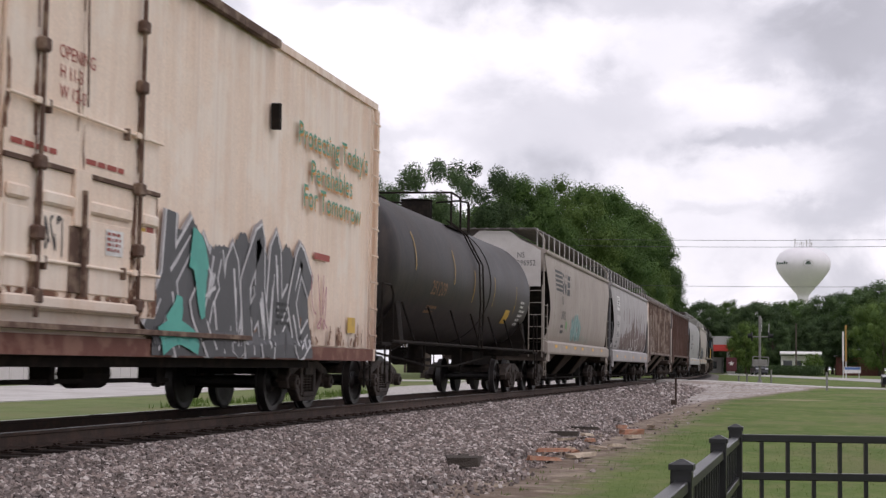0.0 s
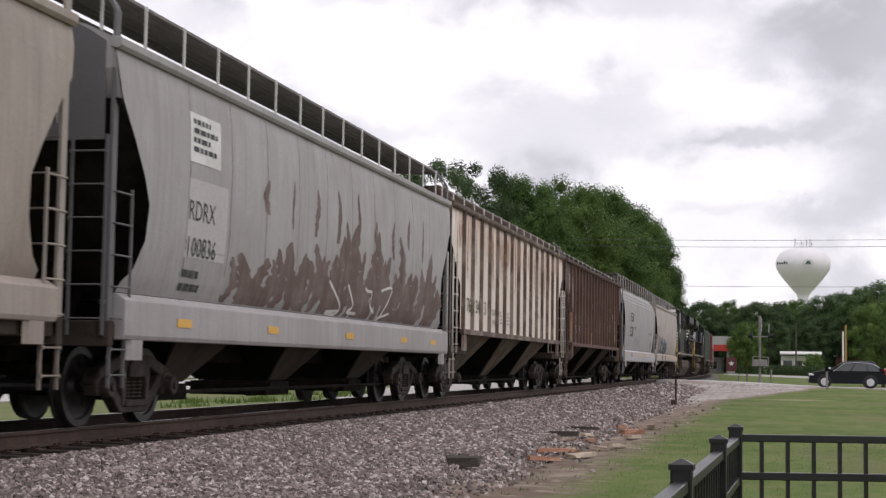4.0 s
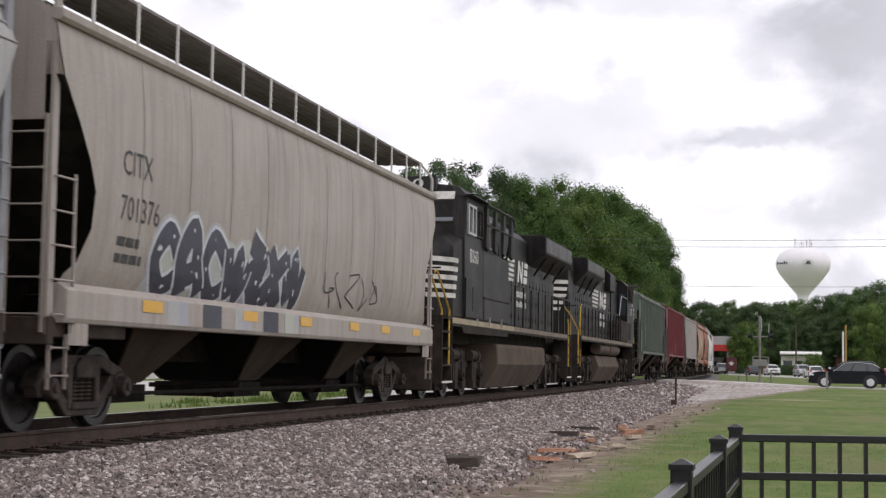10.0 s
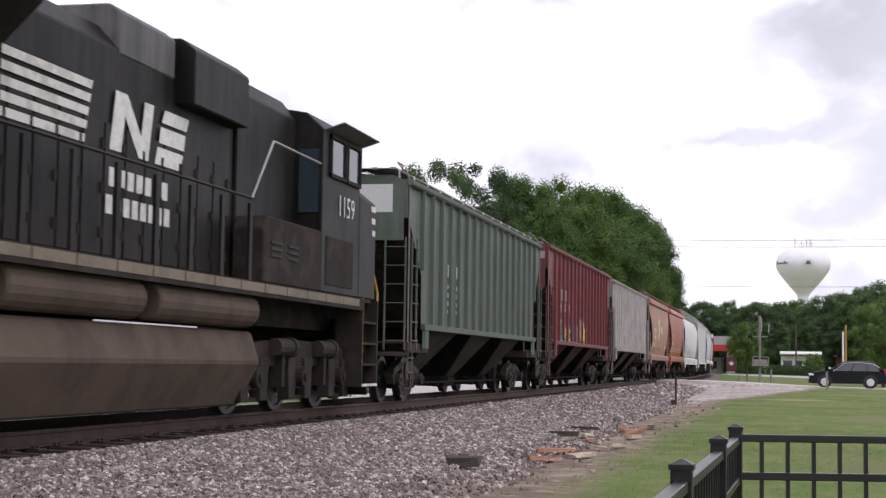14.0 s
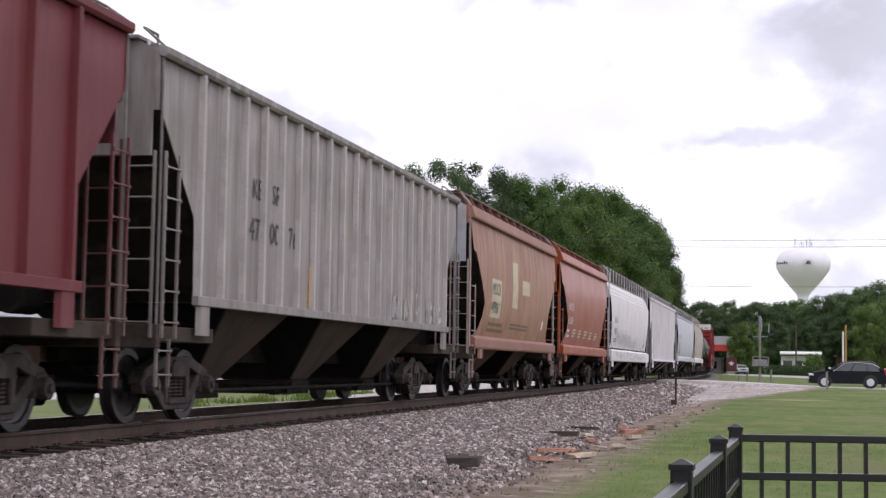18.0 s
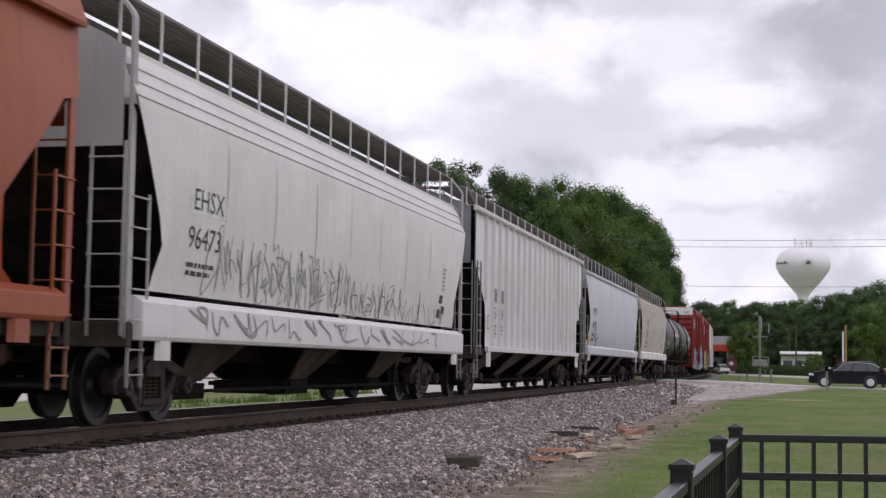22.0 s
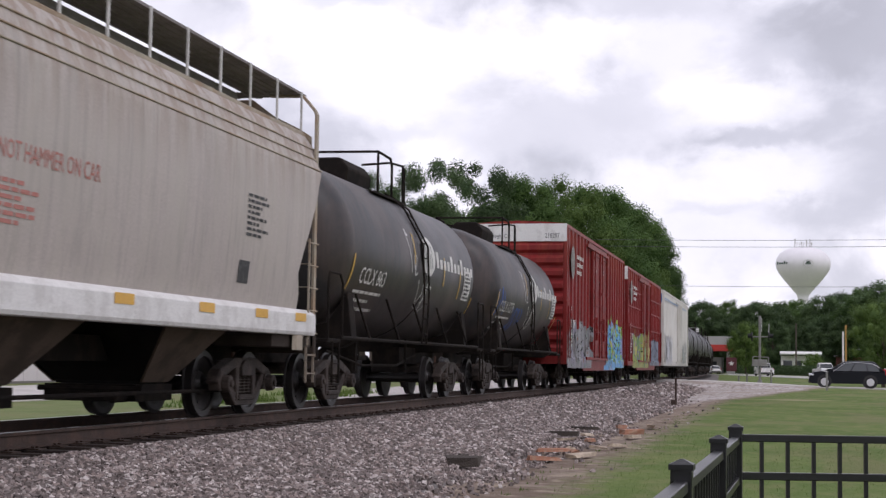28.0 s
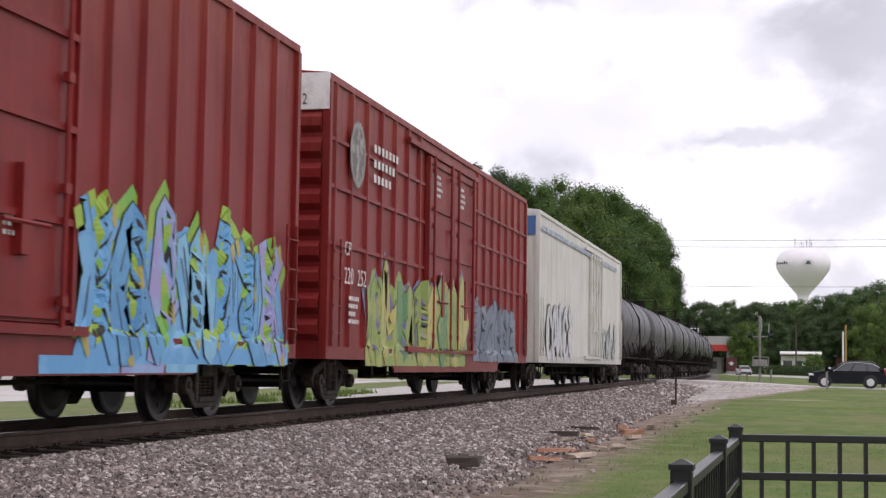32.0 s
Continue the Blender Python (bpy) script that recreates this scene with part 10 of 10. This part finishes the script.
def fence_run(p, q, posts, lift=0.0, mid=0.0):
    p, q = Vector(p), Vector(q)
    d = (q - p)
    ln = d.length
    d.normalize()
    ang = math.atan2(d.y, d.x)
    at = Matrix.Translation((p.x, p.y, 0)) @ Matrix.Rotation(ang, 4, "Z")
    for z0, z1 in ((FT - 0.032 + lift, FT + lift), (FT - 0.205 + mid, FT - 0.172 + mid), (-0.49, -0.46)):
        bm = B()
        box(bm, 0, ln, -0.019, 0.019, z0, z1)
        part("rail", bm, m_black_iron, fence, bevel=0.003, at=at)
    n = int(ln / 0.1135)
    me = B()
    box(me, -0.008, 0.008, -0.008, 0.008, -0.55, FT - 0.01)
    me = as_mesh("picket", me, m_black_iron)
    for k in range(1, n + 1):
        x = k * 0.1135
        if all(abs(x - s) > 0.035 for s in posts) and x < ln - 0.02:
            part("picket", me, None, fence, at=at @ Matrix.Translation((x, 0, 0)))
    for s in posts:
        bm = B()
        box(bm, -0.0285, 0.0285, -0.0285, 0.0285, -0.62, 0.505)
        post = part("post", bm, m_black_iron, fence, bevel=0.003, at=at @ Matrix.Translation((s, 0, 0)))
        bm = B()
        box(bm, -0.033, 0.033, -0.033, 0.033, 0.503, 0.518)
        ring_loft(bm, [[(-0.033, -0.033, 0.518), (0.033, -0.033, 0.518), (0.033, 0.033, 0.518), (-0.033, 0.033, 0.518)], [(-0.004, -0.004, 0.532), (0.004, -0.004, 0.532), (0.004, 0.004, 0.532), (-0.004, 0.004, 0.532)]])
        part("post_cap", bm, m_black_iron, post)


fence_run((6.797, 0.2125, 0), (2.60, 0.300, 0), (0.0, 1.16, 2.69, 4.18))
fence_run((6.797, 0.2125, 0), (7.30, -2.02, 0), (2.28,), 0.012, 0.02)

# ---- debris along the ballast ----
m_wood_red = surface("weathered_red_wood", (0.40, 0.19, 0.12), 0.9, spots=(0.4, 0.3, 0.22), spot_scale=8)
m_wood_pale = surface("weathered_pale_wood", (0.50, 0.41, 0.31), 0.9, spots=(0.25, 0.2, 0.16), spot_scale=8)
m_clod = surface("dark_tie_chunk", (0.075, 0.062, 0.052), 0.95, bump=0.5)
_rd = random.Random(77)
for _x, _y, _a, _b2, _c, _m, _l in (
        (18.6, 3.9, 0.42, 0.16, 0.12, m_clod, "dark broken chunk of an old tie"), (19.3, 4.05, 0.25, 0.14, 0.09, m_clod, "dark broken chunk of an old tie"),
        (23.6, 3.2, 0.55, 0.14, 0.04, m_wood_red, "split reddish board lying on gravel"), (24.2, 3.35, 0.38, 0.10, 0.04, m_wood_pale, "split pale board lying on gravel"), (26.9, 3.35, 0.5, 0.16, 0.05, m_wood_red, "split reddish board lying on gravel"),
        (26.2, 3.7, 0.6, 0.12, 0.04, m_wood_pale, "split pale board lying on gravel"), (28.3, 3.6, 0.45, 0.12, 0.05, m_wood_pale, "split pale board lying on gravel"), (32.6, 3.4, 0.5, 0.2, 0.08, m_wood_red, "reddish lump of broken brick"),
        (30.4, 3.9, 0.6, 0.1, 0.05, m_clod, "dark broken chunk of an old tie"), (25.0, 3.0, 0.3, 0.1, 0.03, m_wood_pale, "split pale board lying on gravel"),
        (22.6, 2.95, 0.62, 0.16, 0.06, m_wood_pale, "split pale board lying on gravel"), (23.1, 3.45, 0.50, 0.13, 0.05, m_wood_red, "split reddish board lying on gravel"), (25.6, 2.75, 0.7, 0.14, 0.05, m_wood_pale, "split pale board lying on gravel"), (28.9, 2.8, 0.8, 0.14, 0.05, m_wood_pale, "split pale board lying on gravel"),
        (30.6, 3.0, 0.5, 0.2, 0.10, m_wood_red, "reddish lump of broken brick"), (27.4, 3.9, 0.5, 0.15, 0.10, m_clod, "dark broken chunk of an old tie"), (21.2, 3.3, 0.5, 0.14, 0.05, m_wood_red, "split reddish board lying on gravel"), (34.0, 2.9, 0.7, 0.16, 0.06, m_wood_pale, "split pale board lying on gravel")):
    bm = B()
    v = box(bm, -_a / 2, _a / 2, -_b2 / 2, _b2 / 2, 0, _c)
    for q in v:
        q.co += Vector((_rd.uniform(-0.04, 0.04), _rd.uniform(-0.03, 0.03), 0 if q.co.z < 0.01 else _rd.uniform(-0.02, 0.02)))
    solid("debris", bm, _m, _l, "debris", "debris beside the track", at=pose(_x, _y, max(ground_z(_x, _y), bed_z(_y - TRACK_Y)) + 0.028, _rd.uniform(-4, 4), _rd.uniform(-4, 4), _rd.uniform(0, 180)))

# lawn grass near the fence, too fine to count
m_grass = leaf_material("grass_blade", (0.080, 0.135, 0.028), (0.125, 0.180, 0.048))


def build_grass():
    r = random.Random(4)
    V, F = [], []

    def tuft(x, y, h):
        i = len(V)
        a = r.uniform(0, 6.283)
        w = h * 0.16
        z = ground_z(x, y)
        lean = (r.uniform(-0.5, 0.5) * h, r.uniform(-0.5, 0.5) * h)
        V.extend(((x - w * math.cos(a), y - w * math.sin(a), z - 0.01), (x + w * math.cos(a), y + w * math.sin(a), z - 0.01), (x + lean[0], y + lean[1], z + h)))
        F.append((i, i + 1, i + 2))

    for _ in range(26000):
        x = 7.5 + 26 * r.random() ** 1.9
        y = r.uniform(-0.22 * x - 0.5, 2.5)
        tuft(x, y, r.uniform(0.006, 0.018) * (1 + x / 30))
    for _ in range(26):
        x, y = r.uniform(40, 66), r.gauss(17.5, 0.8)
        for _ in range(r.randint(30, 70)):
            tuft(x + r.gauss(0, 0.5), y + r.gauss(0, 0.2), r.uniform(0.06, 0.24))
    for _ in range(90):
        x, y = r.uniform(13, 50), r.gauss(2.75, 0.3)
        for _ in range(r.randint(6, 16)):
            tuft(x + r.gauss(0, 0.07), y + r.gauss(0, 0.05), r.uniform(0.015, 0.05))
    for _ in range(40):
        tuft(32.1 + r.gauss(0, 0.2), 4.08 + r.gauss(0, 0.07), r.uniform(0.06, 0.14))
    me = bpy.data.meshes.new("grass")
    me.from_pydata(V, [], F)
    me.materials.append(m_grass)
    tagged(new("grass", me), "short mown green grass with stray weeds", "grass", kind="stuff")


build_grass()

# ---- road vehicles ----
m_tyre = surface("tyre_rubber", (0.02, 0.02, 0.02), 0.85)
m_rim = surface("alloy_rim", (0.62, 0.62, 0.63), 0.4, 0.4)
m_tail = surface("red_tail_light", (0.45, 0.02, 0.02), 0.25)
m_lamp = surface("clear_head_light", (0.65, 0.67, 0.70), 0.15)
m_trim_black = surface("black_plastic_trim", (0.02, 0.02, 0.02), 0.6)


def road_vehicle(name, label, paint, length, width, height, cabin, bonnet, wheel_r, axles, bed=None, group="road traffic", glass=None):
    """A car with its nose to +x: lower body, glasshouse with panes, wheels, lights."""
    car = thing(name, label, name.replace("_", " "), group)
    h, w = length / 2, width / 2
    belt = height * 0.59
    base = wheel_r * 0.72
    out = [(-h, base + 0.10), (-h + 0.05, base), (h - 0.10, base), (h, base + 0.16), (h - 0.01, bonnet - 0.30), (h - 0.10, bonnet - 0.16), (h - 0.32, bonnet - 0.06), (h - 0.75, bonnet + 0.01), (cabin[3] + 0.02, belt - 0.02), (cabin[3], belt), (cabin[0], belt), (-h + 0.06, belt - 0.03), (-h - 0.01, belt - 0.25)]
    if bed:
        out = [(-h, base + 0.10), (-h + 0.05, base), (h - 0.10, base), (h, base + 0.12), (h - 0.02, bonnet - 0.16), (h - 0.25, bonnet), (cabin[3], belt), (-h + 0.02, belt)]
    bm = B()
    rings = []
    for q, dz in ((-1.0, 0.16), (-0.985, 0.05), (-0.93, 0.0), (0.93, 0.0), (0.985, 0.05), (1.0, 0.16)):
        mid = (base + belt) / 2
        k = 1 - 0.35 * dz
        rings.append([(x * (1 - 0.18 * dz), q * w, mid + (z - mid) * k) for x, z in out])
    ring_loft(bm, rings)
    part("body", bm, paint, car, bevel=0.04, smooth=False)
    bm = B()
    x0, x1, x2, x3 = cabin

    def level(xa, xb, hw, z, r):
        pts = []
        for cx, cy, a0 in ((xb - r, hw - r, 0), (xa + r, hw - r, 90), (xa + r, -hw + r, 180), (xb - r, -hw + r, 270)):
            for k in range(4):
                a = radians(a0 + 30 * k)
                pts.append((cx + r * math.cos(a), cy + r * math.sin(a), z))
        return pts
    ring_loft(bm, [level(x0, x3, w - 0.04, belt - 0.03, 0.14), level(x0 + (x1 - x0) * 0.5, x3 + (x2 - x3) * 0.5, w - 0.12, (belt + height) / 2 - 0.03, 0.16), level(x1, x2, w - 0.20, height - 0.08, 0.2), level(x1 + 0.10, x2 - 0.12, w - 0.29, height - 0.02, 0.2), level(x1 + 0.35, x2 - 0.4, w - 0.5, height, 0.2)])
    cab = part("cabin", bm, paint, car, smooth=True)

    def at(t, u, sy):
        """A place on the cabin's slanting side: t along, u up."""
        xa, xb = x0 + (x1 - x0) * u, x3 + (x2 - x3) * u
        return (xa + (xb - xa) * t, sy * ((w - 0.04) + (-0.16) * u + 0.008), belt - 0.02 + (height - 0.04 - belt) * u)
    for sy in (-1, 1):
        for t0, t1 in (((0.08, 0.29), (0.31, 0.60), (0.62, 0.90)) if not bed else ((0.08, 0.46), (0.52, 0.92))):
            bm = B()
            v = [bm.verts.new(at(t, u, sy)) for t, u in ((t0, 0.12), (t1, 0.12), (t1, 0.88), (t0, 0.88))]
            bm.faces.new(v)
            part("side_window", bm, glass or m_glass, cab)
        if glass:
            bm = B()
            pipe(bm, [at(t, u, sy) for t, u in ((0.92, 0.08), (0.90, 0.90), (0.55, 0.95), (0.12, 0.88), (0.03, 0.45))], 0.014, 5)
            part("window_trim", bm, m_rim, cab, "bright window trim")
        bm = B()
        box(bm, x3 - 0.25, x3 - 0.05, *sorted((sy * (w - 0.02), sy * (w + 0.16))), belt + 0.02, belt + 0.18)
        part("mirror", bm, paint, car, bevel=0.02)
        for ax in axles:
            bm = B()
            rod(bm, (ax, sy * (w - 0.25), wheel_r + 0.03), (ax, sy * (w + 0.006), wheel_r + 0.03), wheel_r * 1.17, 22)
            part("wheel_arch", bm, m_trim_black, car)
            bm = B()
            rod(bm, (ax, sy * (w - 0.20), wheel_r), (ax, sy * (w + 0.015), wheel_r), wheel_r, 22)
            tyre = part("wheel", bm, m_tyre, car, bevel=0.02)
            bm = B()
            rod(bm, (ax, sy * (w + 0.012), wheel_r), (ax, sy * (w + 0.03), wheel_r), wheel_r * 0.66, 18, wheel_r * 0.60)
            part("rim", bm, m_rim, tyre)
        bm = B()
        box(bm, -h - 0.025, -h + 0.12, *sorted((sy * (w - 0.16), sy * (w + 0.005))), belt - 0.16, belt + (0.20 if not bed else -0.02))
        part("tail_light", bm, m_tail, car, bevel=0.02)
        bm = B()
        box(bm, h - 0.30, h + 0.012, *sorted((sy * (w - 0.48), sy * (w + 0.004))), bonnet - 0.30, bonnet - 0.14)
        part("head_light", bm, m_lamp, car, bevel=0.03)
    for xa, xb in ((x3, x2), (x0, x1)):
        bm = B()
        sgn = 1 if xa == x3 else -1
        v = [bm.verts.new((xa + (xb - xa) * u + 0.012 * sgn, y * (1 - 0.16 * u), belt - 0.02 + (height - 0.04 - belt) * u + 0.01)) for u, y in ((0.10, -w + 0.14), (0.10, w - 0.14), (0.90, w - 0.14), (0.90, -w + 0.14))]
        bm.faces.new(v)
        part("windshield" if sgn > 0 else "rear_window", bm, m_glass, cab)
    bm = B()
    box(bm, h - 0.12, h + 0.03, -w + 0.12, w - 0.12, base + 0.02, base + 0.20)
    part("front_bumper", bm, m_trim_black, car, bevel=0.03)
    bm = B()
    box(bm, -h - 0.04, -h + 0.10, -w + 0.10, w - 0.10, base + 0.02, base + 0.22)
    part("rear_bumper", bm, m_trim_black, car, bevel=0.03)
    bm = B()
    box(bm, h - 0.05, h + 0.02, -0.45, 0.45, bonnet - 0.36, bonnet - 0.18)
    part("grille", bm, m_trim_black, car)
    if bed:
        bm = B()
        box(bm, -h + 0.12, x0 - 0.08, -w + 0.12, w - 0.12, belt - 0.01, belt + 0.02)
        part("bed_floor", bm, m_trim_black, car)
    return car


m_pane = surface("tinted_pane", (0.05, 0.056, 0.06), 0.10, grain=0.0, bump=0.0, spec=0.8)
m_navy = surface("dark_navy_paint", (0.005, 0.006, 0.010), 0.35, grain=0.02, bump=0.0, coat=0.0, spec=0.25)
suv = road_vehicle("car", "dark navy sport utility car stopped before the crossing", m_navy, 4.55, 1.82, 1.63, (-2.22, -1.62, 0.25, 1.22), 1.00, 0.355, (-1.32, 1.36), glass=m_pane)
PAINTS = {"white": m_white, "silver": surface("silver_paint", (0.48, 0.49, 0.50), 0.3, 0.3, grain=0.02, bump=0), "dark": surface("graphite_paint", (0.06, 0.062, 0.068), 0.3, grain=0.02, bump=0), "grey": surface("grey_car_paint", (0.40, 0.41, 0.42), 0.3, 0.2, grain=0.02, bump=0)}
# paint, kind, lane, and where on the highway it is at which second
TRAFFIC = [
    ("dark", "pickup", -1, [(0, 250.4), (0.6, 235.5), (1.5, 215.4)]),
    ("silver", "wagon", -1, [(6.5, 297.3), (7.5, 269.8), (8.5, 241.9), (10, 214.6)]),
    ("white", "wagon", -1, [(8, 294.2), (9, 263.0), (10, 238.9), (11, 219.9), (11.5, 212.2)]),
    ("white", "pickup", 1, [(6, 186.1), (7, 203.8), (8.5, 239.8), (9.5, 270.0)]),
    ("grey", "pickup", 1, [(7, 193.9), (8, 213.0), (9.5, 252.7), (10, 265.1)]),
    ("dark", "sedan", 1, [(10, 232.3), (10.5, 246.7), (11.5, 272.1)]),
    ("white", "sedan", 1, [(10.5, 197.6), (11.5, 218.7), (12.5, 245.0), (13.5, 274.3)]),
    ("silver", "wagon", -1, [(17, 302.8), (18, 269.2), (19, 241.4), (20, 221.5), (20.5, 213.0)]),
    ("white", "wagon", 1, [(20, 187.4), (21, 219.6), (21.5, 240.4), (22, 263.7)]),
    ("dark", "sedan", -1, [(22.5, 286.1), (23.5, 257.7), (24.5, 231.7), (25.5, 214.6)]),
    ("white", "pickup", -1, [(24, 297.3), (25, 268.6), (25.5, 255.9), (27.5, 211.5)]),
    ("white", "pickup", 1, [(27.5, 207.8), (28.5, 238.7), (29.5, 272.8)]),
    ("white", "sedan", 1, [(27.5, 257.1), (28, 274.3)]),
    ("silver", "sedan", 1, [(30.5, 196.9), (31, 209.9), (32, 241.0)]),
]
DRIVERS = []
for _paint, _kind, _lane, _rows in TRAFFIC:
    _word = {"dark": "dark grey", "grey": "mid grey"}.get(_paint, _paint)
    if _kind == "pickup":
        _ob = road_vehicle("pickup_truck", _word + " pickup truck driving on the highway", PAINTS[_paint], 5.7, 1.95, 1.88, (-0.6, -0.35, 0.85, 1.55), 1.20, 0.40, (-1.75, 1.85), bed=True)
    elif _kind == "wagon":
        _ob = road_vehicle("car", _word + " sport utility car driving on the highway", PAINTS[_paint], 4.6, 1.85, 1.68, (-2.2, -1.8, 0.6, 1.4), 1.08, 0.36, (-1.35, 1.4))
    else:
        _ob = road_vehicle("car", _word + " sedan driving on the highway", PAINTS[_paint], 4.75, 1.82, 1.45, (-1.75, -1.0, 0.4, 1.2), 0.96, 0.33, (-1.4, 1.45))
    DRIVERS.append((_ob, _lane, _rows))

# ---- what moves ----
def run(t):
    """How far the train has come at t seconds, from where it stands at 16 s."""
    return 11.706 * (t - 16) - 0.5 * 0.011577 * (t - 16) ** 2


def highway_pose(x, lane):
    d = (highway_y(x + 1) - highway_y(x - 1)) / 2
    a = math.atan(d)
    y = highway_y(x) + lane * 1.9 / math.cos(a)
    return pose(x, y, ground_z(x, y) + 0.03, 0, 0, math.degrees(a) + (0 if lane > 0 else 180))


def motions():
    for ob, c in MOVERS:
        rows = []
        for i in range(33):
            x, y, a = track(c - run(i))
            rows.append((float(i), pose(x, y, 0, 0, 0, math.degrees(a))))
        walk(ob, rows)
    # wheels roll with the train: one key a frame on the first of each size, which all its equals share
    for wheels, r in ((WHEELS, WHEEL_R), (LOCO_WHEELS, 0.535)):
        turn = [(k / FPS, pose(0, 0, 0, 0, -math.degrees((run(k / FPS) - run(0)) / r) % 360, 0)) for k in range(32 * FPS + 1)]
        walk(wheels[0], turn)
        first = wheels[0].animation_data
        for w in wheels[1:]:
            w.rotation_mode = "QUATERNION"
            keys = w.animation_data_create()
            keys.action = first.action
            keys.action_slot = first.action_slot
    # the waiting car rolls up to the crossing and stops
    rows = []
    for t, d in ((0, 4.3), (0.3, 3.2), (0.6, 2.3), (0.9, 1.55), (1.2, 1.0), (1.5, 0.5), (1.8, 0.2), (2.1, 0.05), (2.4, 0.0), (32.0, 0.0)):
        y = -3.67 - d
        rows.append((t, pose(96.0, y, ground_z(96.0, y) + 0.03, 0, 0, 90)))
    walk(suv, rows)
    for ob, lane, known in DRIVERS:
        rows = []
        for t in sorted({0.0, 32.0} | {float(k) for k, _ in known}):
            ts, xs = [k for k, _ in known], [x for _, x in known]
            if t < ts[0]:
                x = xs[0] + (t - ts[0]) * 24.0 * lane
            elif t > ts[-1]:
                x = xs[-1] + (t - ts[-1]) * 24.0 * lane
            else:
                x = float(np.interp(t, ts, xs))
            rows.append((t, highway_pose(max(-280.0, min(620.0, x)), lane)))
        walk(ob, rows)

motions()
